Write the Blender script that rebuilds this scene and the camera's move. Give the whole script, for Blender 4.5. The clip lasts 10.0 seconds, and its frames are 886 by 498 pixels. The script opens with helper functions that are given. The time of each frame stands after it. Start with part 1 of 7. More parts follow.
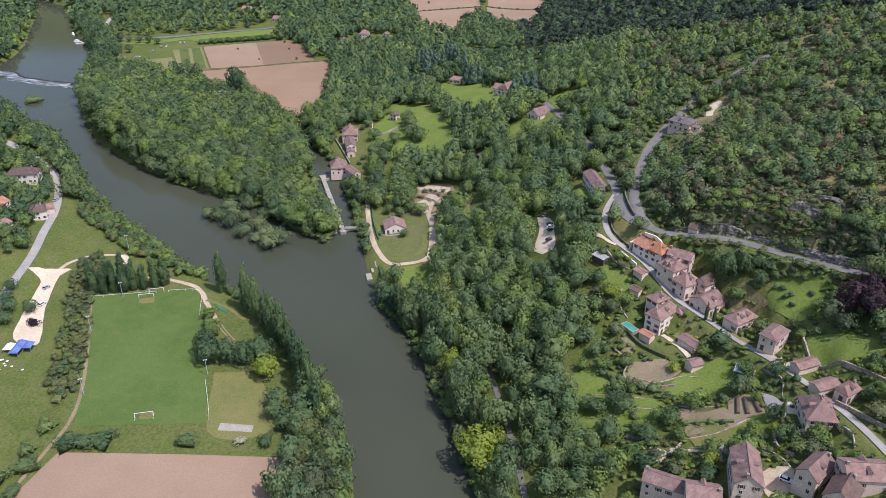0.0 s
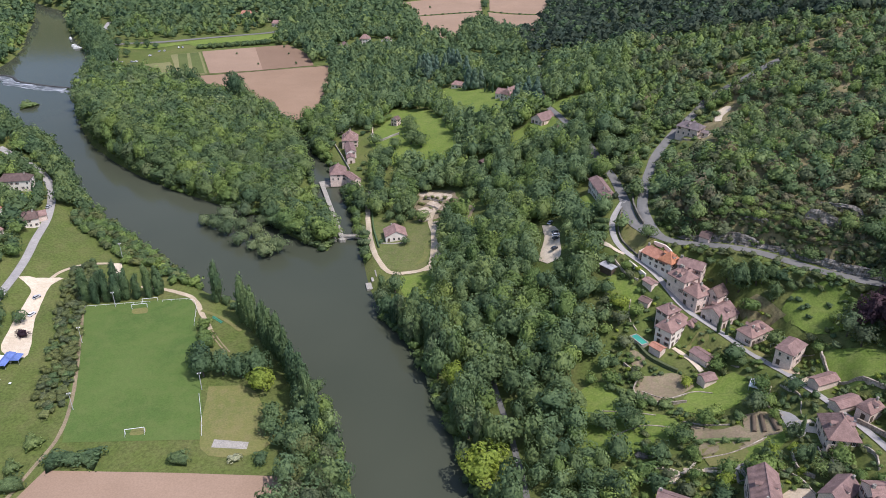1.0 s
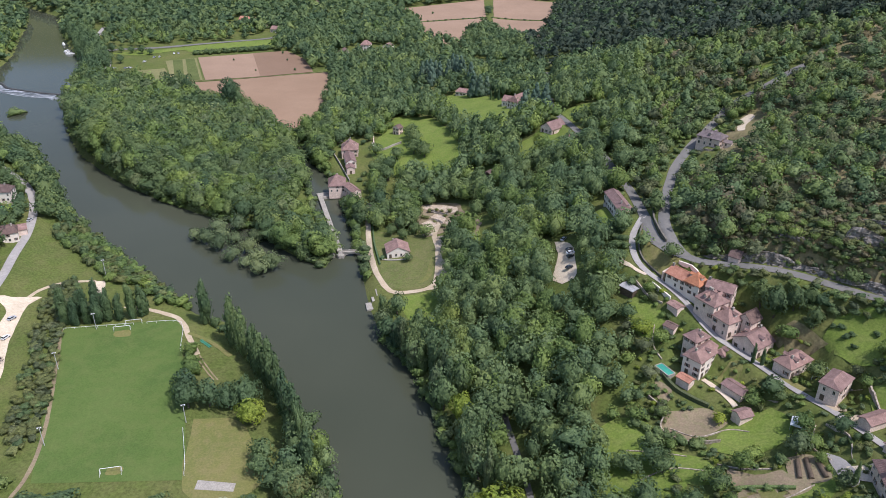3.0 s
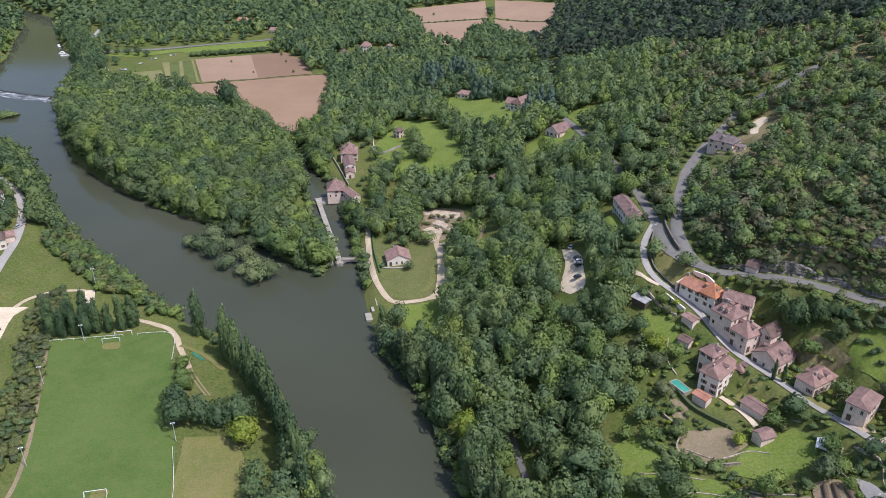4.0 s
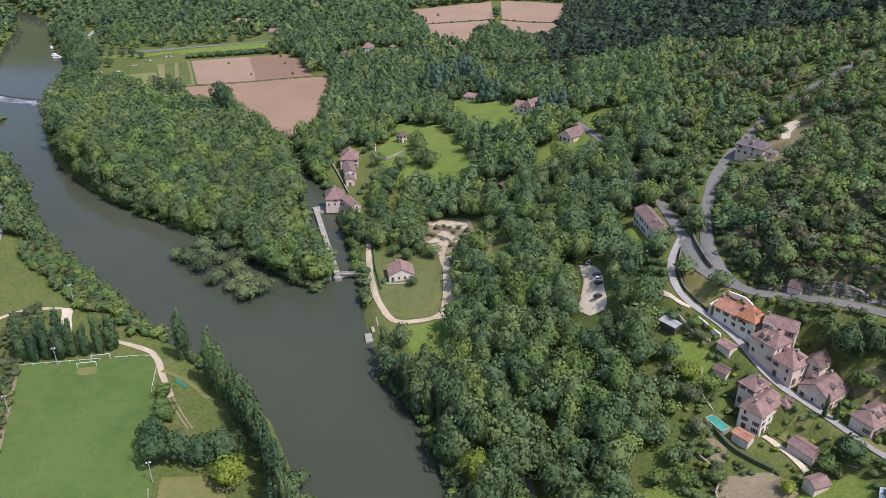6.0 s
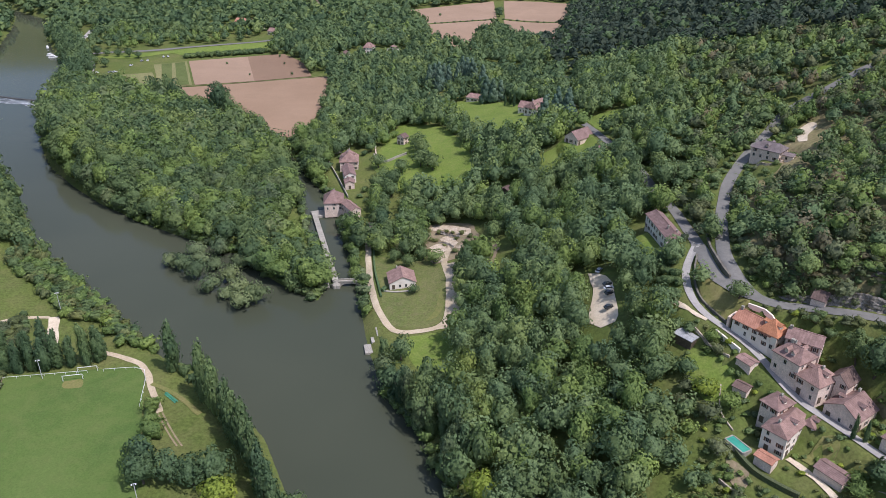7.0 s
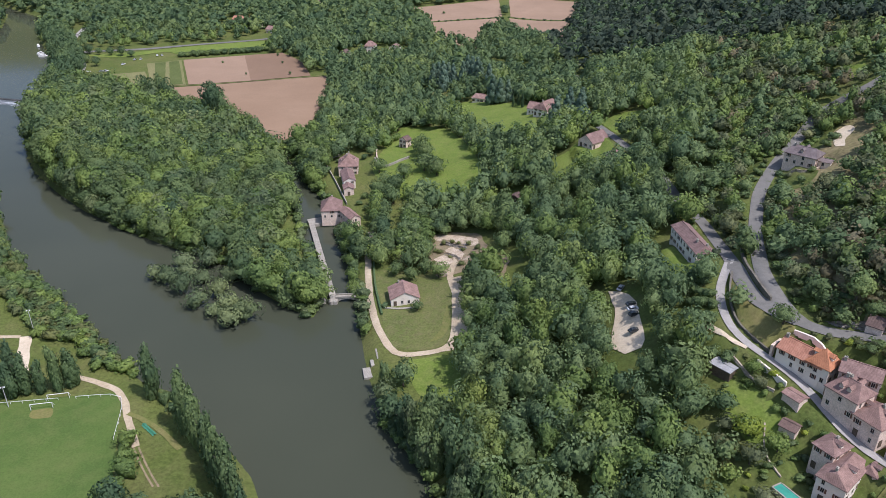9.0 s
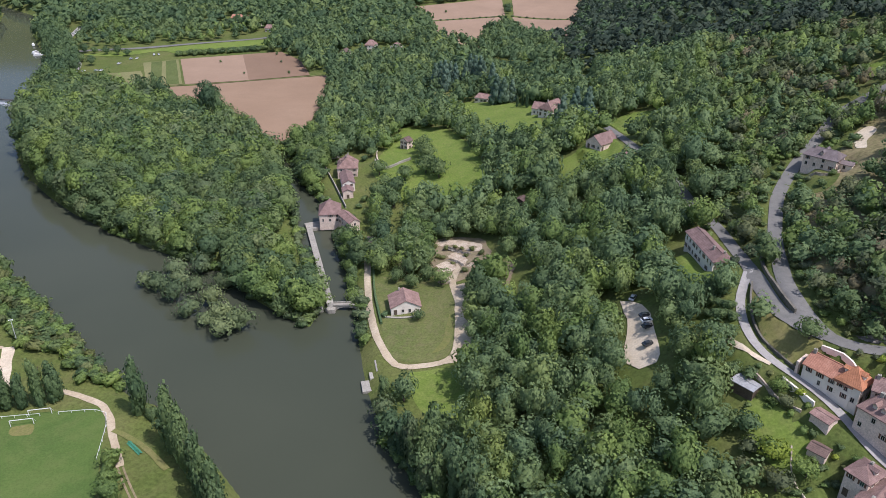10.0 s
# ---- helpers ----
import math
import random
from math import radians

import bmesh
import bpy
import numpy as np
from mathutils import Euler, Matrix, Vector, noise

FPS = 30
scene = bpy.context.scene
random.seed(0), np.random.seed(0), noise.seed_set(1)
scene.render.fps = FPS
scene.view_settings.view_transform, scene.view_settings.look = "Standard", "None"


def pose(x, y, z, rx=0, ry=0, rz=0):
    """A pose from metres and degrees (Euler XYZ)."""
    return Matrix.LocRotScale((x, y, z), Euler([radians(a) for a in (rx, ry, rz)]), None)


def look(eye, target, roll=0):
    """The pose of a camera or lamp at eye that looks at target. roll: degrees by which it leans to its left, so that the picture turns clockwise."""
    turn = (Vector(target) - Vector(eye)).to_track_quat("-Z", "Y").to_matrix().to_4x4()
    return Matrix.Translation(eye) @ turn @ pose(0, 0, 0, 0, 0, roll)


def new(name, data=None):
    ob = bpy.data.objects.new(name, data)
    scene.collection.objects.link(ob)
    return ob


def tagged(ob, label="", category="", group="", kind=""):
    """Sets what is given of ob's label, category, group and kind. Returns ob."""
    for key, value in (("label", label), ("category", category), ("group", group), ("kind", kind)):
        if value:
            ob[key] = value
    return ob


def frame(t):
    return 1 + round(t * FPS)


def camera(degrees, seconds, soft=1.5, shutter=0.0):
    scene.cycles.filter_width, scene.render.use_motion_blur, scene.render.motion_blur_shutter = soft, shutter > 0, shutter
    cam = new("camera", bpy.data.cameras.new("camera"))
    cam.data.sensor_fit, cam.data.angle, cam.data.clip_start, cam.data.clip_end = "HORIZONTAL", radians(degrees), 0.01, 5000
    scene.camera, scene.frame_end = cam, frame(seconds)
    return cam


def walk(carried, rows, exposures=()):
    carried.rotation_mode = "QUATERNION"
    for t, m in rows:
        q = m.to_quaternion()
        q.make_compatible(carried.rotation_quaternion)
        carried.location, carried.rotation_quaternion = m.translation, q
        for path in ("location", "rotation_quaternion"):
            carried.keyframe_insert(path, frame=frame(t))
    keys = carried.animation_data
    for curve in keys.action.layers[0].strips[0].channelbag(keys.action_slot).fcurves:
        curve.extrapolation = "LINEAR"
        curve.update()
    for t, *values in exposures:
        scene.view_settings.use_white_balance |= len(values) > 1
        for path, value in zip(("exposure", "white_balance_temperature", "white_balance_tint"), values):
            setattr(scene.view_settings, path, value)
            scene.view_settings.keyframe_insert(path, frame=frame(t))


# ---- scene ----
cam = camera(60.0, 10.0, soft=0.6)
# seconds, x, y, z, yaw, pitch, roll
ROWS = [
    (0.0, 0.00, 0.00, 217.96, 0.00, -28.79, 0.10),
    (0.5, -0.37, 5.16, 215.91, 0.05, -28.59, 0.12),
    (1.0, -0.87, 10.84, 213.82, 0.04, -28.36, 0.12),
    (1.5, -1.42, 17.05, 211.69, 0.01, -28.18, 0.13),
    (2.0, -2.07, 23.68, 209.52, 0.05, -28.02, 0.16),
    (2.5, -2.63, 30.31, 207.35, 0.11, -27.89, 0.18),
    (4.0, -4.27, 51.35, 200.93, 0.15, -27.61, 0.14),
    (4.5, -4.65, 58.61, 198.52, 0.23, -27.55, 0.10),
    (5.0, -5.01, 66.00, 196.18, 0.30, -27.48, 0.06),
    (5.5, -5.32, 73.03, 193.94, 0.38, -27.41, 0.03),
    (7.0, -6.35, 94.04, 187.41, 0.57, -27.26, 0.04),
    (7.5, -6.83, 100.76, 185.54, 0.60, -27.26, 0.03),
    (8.0, -7.35, 107.61, 183.66, 0.65, -27.25, 0.04),
    (8.5, -7.84, 114.45, 181.66, 0.70, -27.25, 0.04),
    (9.0, -8.29, 121.46, 179.54, 0.74, -27.23, 0.05),
    (9.5, -8.61, 128.46, 177.29, 0.81, -27.21, 0.03),
    (10.0, -8.88, 135.57, 175.07, 0.87, -27.20, 0.03),
]
walk(cam, [(t, pose(x, y, z, 0, 0, yaw) @ pose(0, 0, 0, 90 + pitch) @ pose(0, 0, 0, 0, 0, roll)) for t, x, y, z, yaw, pitch, roll in ROWS],
     [(0.0, 0.03, 5900, 19), (10.0, -0.03, 5900, 19)])

# ---- light ----
SUN_AZ, SUN_EL = radians(124), radians(60)   # azimuth clockwise from +y
to_sun = Vector((math.sin(SUN_AZ) * math.cos(SUN_EL), math.cos(SUN_AZ) * math.cos(SUN_EL), math.sin(SUN_EL)))
world = bpy.data.worlds.new("sky")
scene.world = world
world.use_nodes = True
_n = world.node_tree.nodes
_sky = _n.new("ShaderNodeTexSky")
_sky.sky_type, _sky.sun_disc = "NISHITA", False
_sky.sun_elevation, _sky.sun_rotation = SUN_EL, SUN_AZ
_sky.air_density, _sky.dust_density = 1.2, 2.0
world.node_tree.links.new(_sky.outputs[0], _n["Background"].inputs[0])
_n["Background"].inputs[1].default_value = 0.15
sun = new("sun", bpy.data.lights.new("sun", "SUN"))
sun.data.energy, sun.data.angle, sun.data.color = 4.4, radians(0.6), (1.0, 0.95, 0.87)
sun.matrix_world = look((0, 0, 400), Vector((0, 0, 400)) - to_sun)


# ---- materials ----
def material(name):
    m = bpy.data.materials.new(name)
    m.use_nodes = True
    t = m.node_tree
    return m, t, t.nodes["Principled BSDF"]


def coords(t, scale=1.0):
    c = t.nodes.new("ShaderNodeNewGeometry")
    mp = t.nodes.new("ShaderNodeMapping")
    mp.inputs["Scale"].default_value = (scale, scale, scale) if not isinstance(scale, tuple) else scale
    t.links.new(c.outputs["Position"], mp.inputs[0])
    return mp.outputs[0]


def noise_node(t, vec, scale, detail=3.0, rough=0.55):
    n = t.nodes.new("ShaderNodeTexNoise")
    n.inputs["Scale"].default_value, n.inputs["Detail"].default_value, n.inputs["Roughness"].default_value = scale, detail, rough
    t.links.new(vec, n.inputs["Vector"])
    return n.outputs[0]


def ramp(t, fac, stops):
    r = t.nodes.new("ShaderNodeValToRGB")
    e = r.color_ramp.elements
    while len(e) < len(stops):
        e.new(0.5)
    for el, (p, c) in zip(e, stops):
        el.position, el.color = p, (*c, 1)
    t.links.new(fac, r.inputs[0])
    return r.outputs[0]


def mix(t, fac, a, b, kind="MIX"):
    n = t.nodes.new("ShaderNodeMix")
    n.data_type, n.blend_type = "RGBA", kind
    for sock, v in ((n.inputs[0], fac), (n.inputs[6], a), (n.inputs[7], b)):
        if isinstance(v, (int, float)):
            sock.default_value = v
        elif isinstance(v, tuple):
            sock.default_value = (*v, 1)
        else:
            t.links.new(v, sock)
    return n.outputs[2]


def bump(t, bsdf, height, strength, distance):
    b = t.nodes.new("ShaderNodeBump")
    b.inputs["Strength"].default_value, b.inputs["Distance"].default_value = strength, distance
    t.links.new(height, b.inputs["Height"])
    t.links.new(b.outputs[0], bsdf.inputs["Normal"])


def rough_ground(name, colours, big=0.02, fine=1.2, bump_d=0.15, rough=0.95, grain=0.35):
    """Earth, grass, gravel: patches at two scales and a grain."""
    m, t, b = material(name)
    v = coords(t)
    n1, n2, n3 = noise_node(t, v, big, 5.0, 0.6), noise_node(t, v, fine, 4.0, 0.65), noise_node(t, v, big * 6, 4.0)
    c = ramp(t, n1, [(0.32, colours[0]), (0.5, colours[1]), (0.68, colours[2])])
    c = mix(t, ramp(t, n3, [(0.42, (0, 0, 0)), (0.7, (0.55, 0.55, 0.55))]), c, colours[-1])
    g = ramp(t, n2, [(0.3, (1 - grain,) * 3), (0.7, (1 + grain * 0.6,) * 3)])
    c = mix(t, 1.0, c, g, "MULTIPLY")
    t.links.new(c, b.inputs["Base Color"])
    b.inputs["Roughness"].default_value = rough
    b.inputs["Specular IOR Level"].default_value = 0.15
    bump(t, b, n2, 0.8, bump_d)
    return m


def foliage(name, dark, light, tint=0.05):
    """Leaves: whole crowns darker and bluer or lighter and yellower, each spray of leaves a little different."""
    m, t, b = material(name)
    v = coords(t)
    geo = t.nodes.new("ShaderNodeNewGeometry")
    info = t.nodes.new("ShaderNodeObjectInfo")
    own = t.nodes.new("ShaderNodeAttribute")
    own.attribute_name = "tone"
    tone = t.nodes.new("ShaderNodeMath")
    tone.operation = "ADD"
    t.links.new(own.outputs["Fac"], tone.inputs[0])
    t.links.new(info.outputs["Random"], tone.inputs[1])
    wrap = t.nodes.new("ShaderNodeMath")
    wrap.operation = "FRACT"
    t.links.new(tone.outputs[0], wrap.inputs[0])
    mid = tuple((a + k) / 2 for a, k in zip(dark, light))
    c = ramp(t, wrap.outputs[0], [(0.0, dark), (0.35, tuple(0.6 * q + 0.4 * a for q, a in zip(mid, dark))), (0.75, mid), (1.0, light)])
    stand = noise_node(t, v, tint, 2.0)
    c = mix(t, 1.0, c, ramp(t, stand, [(0.35, (0.86, 0.88, 0.98)), (0.65, (1.15, 1.06, 1.02))]), "MULTIPLY")
    c = mix(t, 1.0, c, ramp(t, geo.outputs["Random Per Island"], [(0.0, (0.8, 0.83, 0.84)), (1.0, (1.22, 1.19, 1.12))]), "MULTIPLY")
    c = mix(t, 1.0, c, ramp(t, noise_node(t, v, 1.7, 4.0, 0.75), [(0.32, (0.78, 0.8, 0.8)), (0.68, (1.24, 1.21, 1.16))]), "MULTIPLY")
    c = mix(t, 1.0, c, ramp(t, noise_node(t, v, 3.6, 3.0, 0.7), [(0.34, (0.62, 0.65, 0.66)), (0.66, (1.42, 1.36, 1.3))]), "MULTIPLY")
    t.links.new(c, b.inputs["Base Color"])
    bump(t, b, noise_node(t, v, 1.5, 4.0, 0.7), 0.35, 0.3)
    b.inputs["Roughness"].default_value = 0.7
    b.inputs["Specular IOR Level"].default_value = 0.25
    tr = t.nodes.new("ShaderNodeBsdfTranslucent")
    t.links.new(c, tr.inputs[0])
    ms = t.nodes.new("ShaderNodeMixShader")
    ms.inputs[0].default_value = 0.38
    t.links.new(b.outputs[0], ms.inputs[1])
    t.links.new(tr.outputs[0], ms.inputs[2])
    t.links.new(ms.outputs[0], t.nodes["Material Output"].inputs[0])
    return m


GRASS = rough_ground("meadow_grass", [(0.08, 0.108, 0.027), (0.1, 0.128, 0.031), (0.128, 0.144, 0.04), (0.151, 0.145, 0.057)], 0.018, 0.9, 0.2)
TURF = rough_ground("mown_turf", [(0.075, 0.123, 0.03), (0.089, 0.138, 0.033), (0.103, 0.149, 0.039), (0.121, 0.152, 0.046)], 0.03, 1.6, 0.04, grain=0.18)
LAWN = rough_ground("lawn_grass", [(0.118, 0.173, 0.031), (0.145, 0.201, 0.037), (0.171, 0.222, 0.047), (0.187, 0.207, 0.062)], 0.05, 1.2, 0.1, grain=0.28)
SCRUBLAND = rough_ground("dry_scrub_land", [(0.188, 0.163, 0.077), (0.25, 0.206, 0.106), (0.312, 0.25, 0.144), (0.163, 0.169, 0.062)], 0.05, 0.7, 0.3, grain=0.4)
SOIL = rough_ground("ploughed_soil", [(0.27, 0.185, 0.125), (0.305, 0.21, 0.142), (0.335, 0.232, 0.16), (0.275, 0.19, 0.128)], 0.012, 1.4, 0.08, grain=0.12)
SOIL_TAN = rough_ground("ploughed_tan_soil", [(0.25, 0.167, 0.107), (0.285, 0.191, 0.123), (0.305, 0.207, 0.135), (0.255, 0.172, 0.11)], 0.012, 1.4, 0.08, grain=0.14)
SOIL_DARK = rough_ground("harrowed_soil", [(0.205, 0.135, 0.088), (0.23, 0.152, 0.1), (0.25, 0.167, 0.11), (0.21, 0.14, 0.09)], 0.015, 1.4, 0.08, grain=0.14)
DRY = rough_ground("dry_earth", [(0.20, 0.16, 0.10), (0.26, 0.20, 0.13), (0.30, 0.24, 0.15), (0.20, 0.20, 0.09)], 0.08, 1.5, 0.1, grain=0.25)
GRAVEL = rough_ground("pale_gravel", [(0.541, 0.446, 0.322), (0.622, 0.525, 0.386), (0.683, 0.584, 0.437), (0.469, 0.381, 0.262)], 0.1, 2.0, 0.04, grain=0.2)
ASPHALT = rough_ground("worn_asphalt", [(0.15, 0.146, 0.133), (0.178, 0.172, 0.156), (0.207, 0.197, 0.177), (0.136, 0.132, 0.12)], 0.1, 3.0, 0.01, 0.85, 0.12)
PAVING = rough_ground("pale_street_paving", [(0.295, 0.278, 0.256), (0.342, 0.323, 0.297), (0.389, 0.365, 0.332), (0.26, 0.246, 0.226)], 0.12, 2.5, 0.02, 0.9, 0.12)
CONCRETE = rough_ground("weathered_masonry", [(0.30, 0.28, 0.24), (0.36, 0.33, 0.28), (0.42, 0.39, 0.33), (0.24, 0.23, 0.19)], 0.2, 2.0, 0.05, 0.9, 0.25)
LIMESTONE = rough_ground("limestone", [(0.28, 0.226, 0.176), (0.43, 0.364, 0.288), (0.592, 0.512, 0.419), (0.215, 0.184, 0.117)], 0.3, 1.1, 0.35, 0.95, 0.55)
ROCK = rough_ground("grey_weathered_rock", [(0.17, 0.148, 0.125), (0.27, 0.24, 0.205), (0.42, 0.375, 0.32), (0.13, 0.118, 0.085)], 0.4, 1.3, 0.4, 0.95, 0.6)
DARK_STONE = rough_ground("dark_weathered_stone", [(0.12, 0.11, 0.09), (0.16, 0.145, 0.12), (0.21, 0.19, 0.155), (0.10, 0.10, 0.07)], 0.2, 2.0, 0.05, 0.9, 0.3)

LEAF_OAK = foliage("oak_leaves", (0.094, 0.152, 0.068), (0.198, 0.275, 0.096))
LEAF_DEEP = foliage("deep_green_leaves", (0.074, 0.13, 0.064), (0.138, 0.212, 0.088))
LEAF_FRESH = foliage("fresh_green_leaves", (0.122, 0.195, 0.06), (0.222, 0.312, 0.086))
LEAF_PALE = foliage("pale_green_leaves", (0.13, 0.19, 0.06), (0.25, 0.33, 0.095))
LEAF_LIME = foliage("lime_green_leaves", (0.19, 0.26, 0.04), (0.3, 0.38, 0.06))
LEAF_WILLOW = foliage("grey_willow_leaves", (0.105, 0.155, 0.075), (0.2, 0.262, 0.125))
LEAF_SCRUB = foliage("scrub_leaves", (0.09, 0.12, 0.06), (0.185, 0.22, 0.11))
LEAF_CEDAR = foliage("blue_cedar_needles", (0.125, 0.2, 0.14), (0.19, 0.285, 0.205))
LEAF_BLOSSOM = foliage("white_blossom_and_leaves", (0.3, 0.34, 0.2), (0.5, 0.52, 0.38))
LEAF_ELM = foliage("broad_green_leaves", (0.106, 0.174, 0.083), (0.2, 0.284, 0.12))
LEAF_PURPLE = foliage("copper_beech_leaves", (0.042, 0.026, 0.034), (0.082, 0.048, 0.058))
LEAF_DULL = foliage("dusty_green_leaves", (0.115, 0.145, 0.055), (0.2, 0.235, 0.09))
LEAF_DRY = foliage("dry_olive_scrub_leaves", (0.15, 0.145, 0.08), (0.25, 0.225, 0.13))
# cloud shadow over the far hill, put into a darker leaf colour
LEAF_CLOUD_SHADE = foliage("cloud_shaded_leaves", (0.041, 0.066, 0.045), (0.076, 0.11, 0.071))
BARK = rough_ground("bark", [(0.08, 0.065, 0.05), (0.11, 0.09, 0.07), (0.14, 0.12, 0.09), (0.09, 0.08, 0.06)], 0.5, 4.0, 0.03)


def water_material():
    m, t, b = material("river_water")
    v = coords(t)
    c = ramp(t, noise_node(t, v, 0.008, 3.0), [(0.35, (0.052, 0.059, 0.039)), (0.65, (0.062, 0.068, 0.045))])
    t.links.new(c, b.inputs["Base Color"])
    b.inputs["Roughness"].default_value = 0.07
    b.inputs["IOR"].default_value = 1.33
    b.inputs["Specular IOR Level"].default_value = 0.24
    bump(t, b, noise_node(t, v, 0.6, 4.0, 0.6), 0.14, 0.12)
    return m


WATER = water_material()


# ---- the lie of the land ----
SLOPE = (42.74, 42.89, 7.5, 5.36, -6.03, -11.57, 0.54, 5.81, -0.15, -2.45, -2.53, -0.9, 0.96, -1.25, 1.95)
KNOLLS = ((80, 335, 28, 10.6), (110, 250, 30, -10.2), (150, 330, 35, 14.0), (155, 460, 40, -5.0), (-5, 375, 30, -4.5), (0, 470, 40, -11.4), (15, 255, 30, -4.5), (60, 500, 40, 7.0))


def softplus(a, k):
    return k * np.logaddexp(0, a / k)


def step(a, b, x):
    s = np.clip((x - a) / (b - a), 0, 1)
    return s * s * (3 - 2 * s)


def hill(x, y):
    """Dry land: flat valley floor, the steep wooded side on the right and a gentle rise on the left."""
    x, y = np.asarray(x, float), np.asarray(y, float)
    xe = x - 0.5 * np.clip(y - 780, 0, None)
    u, v = (np.clip(xe, -80, 320) - 80) / 120, (np.clip(y, 150, 900) - 400) / 200
    terms = (1, u, v, u * u, u * v, v * v, u ** 3, u * u * v, u * v * v, v ** 3, u ** 3 * v, u * u * v * v, u * v ** 3, u ** 4, v ** 4)
    h = sum(c * q for c, q in zip(SLOPE, terms))
    for a, b, s, k in KNOLLS:
        h = h + k * np.exp(-((x - a) ** 2 + (y - b) ** 2) / (2 * s * s))
    h = h + 0.25 * np.clip(xe - 320, 0, 600)
    rise = np.minimum(0.2 * softplus(-(x + 200), 8) * step(680, 540, y), 60)
    # last term: unseen ridge past y 1450, added to darken the upstream water's reflection
    return 4 + rise + softplus(h - 4.5, 2.0) + 260 * step(1450, 1900, y)


def inside(x, y, poly):
    x, y = np.asarray(x, float), np.asarray(y, float)
    r = np.zeros(x.shape, bool)
    for (x0, y0), (x1, y1) in zip(poly, poly[1:] + poly[:1]):
        if y0 != y1:
            r ^= ((y0 > y) != (y1 > y)) & (x < (x1 - x0) * (y - y0) / (y1 - y0) + x0)
    return r


def away(x, y, line, closed=False):
    """Distance to a line of points, and the share of the way along it."""
    x, y = np.asarray(x, float), np.asarray(y, float)
    best = np.full(x.shape, 1e9)
    pts = line + line[:1] if closed else line
    for (x0, y0), (x1, y1) in zip(pts, pts[1:]):
        dx, dy = x1 - x0, y1 - y0
        s = np.clip(((x - x0) * dx + (y - y0) * dy) / max(dx * dx + dy * dy, 1e-9), 0, 1)
        best = np.minimum(best, np.hypot(x - x0 - s * dx, y - y0 - s * dy))
    return best


def curve(pts, gap=3.0):
    """A smooth line through the points, in steps of about gap."""
    p = [np.array(q, float) for q in pts]
    p = [2 * p[0] - p[1]] + p + [2 * p[-1] - p[-2]]
    out = []
    for a, b, c, d in zip(p, p[1:], p[2:], p[3:]):
        n = max(1, int(np.linalg.norm(c - b) / gap))
        for i in range(n):
            s = i / n
            q = 0.5 * (2 * b + (c - a) * s + (2 * a - 5 * b + 4 * c - d) * s * s + (3 * b - a - 3 * c + d) * s ** 3)
            out.append((float(q[0]), float(q[1])))
    return out + [(float(p[-2][0]), float(p[-2][1]))]


BANK_LEFT = [(-20, -300), (-26, 60), (-30, 150), (-32, 205), (-36, 229), (-46, 249), (-58, 279), (-72, 308), (-87, 326), (-108, 350), (-126, 358), (-147, 378), (-169, 402), (-200, 430), (-228, 456), (-273, 524), (-317, 557), (-353, 580), (-420, 640), (-448, 700), (-462, 770), (-465, 834), (-478, 880), (-506, 948), (-534, 1026), (-566, 1100), (-650, 1180), (-760, 1250)]
BANK_UP = [(-700, 1300), (-610, 1170), (-520, 1090), (-488, 1027), (-461, 968), (-414, 891), (-383, 836), (-364, 790), (-352, 744), (-339, 698), (-320, 657), (-292, 606), (-270, 573), (-244, 543), (-216, 515), (-191, 495), (-159, 473), (-140, 462), (-118, 450), (-100, 428), (-82, 412), (-68, 402)]
BANK_ARM = [(-66, 414), (-72, 440), (-81, 468), (-91, 500), (-95, 514), (-102, 539), (-112, 565), (-120, 586), (-124, 604), (-119, 606), (-115, 596), (-108, 580), (-97, 556), (-84, 531), (-75, 505), (-66, 476), (-60, 453), (-54, 430), (-50, 418)]
BANK_RIGHT = [(-48, 396), (-44, 376), (-41, 362), (-36, 347), (-27, 325), (-16, 307), (-8, 284), (0, 256), (6, 232), (13, 205), (20, 150), (25, 60), (30, -300)]
RIVER = BANK_LEFT + BANK_UP + BANK_ARM + BANK_RIGHT

MAIN_ROAD = curve([(212, 490), (190, 483), (172, 478), (161, 471), (151, 459), (134, 439), (119, 416), (111, 397), (104, 378), (98.6, 360), (94.8, 346), (93.9, 335), (94.6, 325), (97, 317), (102, 312), (110, 307.6), (118.5, 302.6), (126, 297.2), (133, 291), (139, 285), (148, 275), (160.5, 261.5), (183, 239), (218, 213)])
BEND_ROAD = curve([(84, 700), (79, 640), (74, 580), (73.5, 545), (78, 505), (88, 455), (90, 425), (92.5, 406), (92, 384), (89.4, 357), (87.9, 343), (88.2, 331), (91.5, 323), (96, 317.5)])
STREET = curve([(90, 362), (85, 352), (80.5, 342), (78.5, 332), (79, 323), (81.5, 316), (85.5, 310), (89.5, 304), (93, 297.5), (95.5, 290.5), (98, 284.5), (101.5, 278.5), (105, 274), (109, 268.5), (113, 261.5), (117, 253.5), (121, 245), (124.5, 236.5), (127, 228), (129.5, 218), (131.5, 208), (136, 188), (140, 160)])
LEFT_ROAD = curve([(-205, 180), (-216, 270), (-223, 325), (-225, 344), (-226.5, 361), (-229, 378), (-233, 397), (-236.5, 418), (-242, 437), (-249, 455), (-258, 470), (-272, 484), (-305, 505)])
ROADS = [(MAIN_ROAD, 3.0), (BEND_ROAD, 2.6), (STREET, 2.2), (LEFT_ROAD, 3.6)]
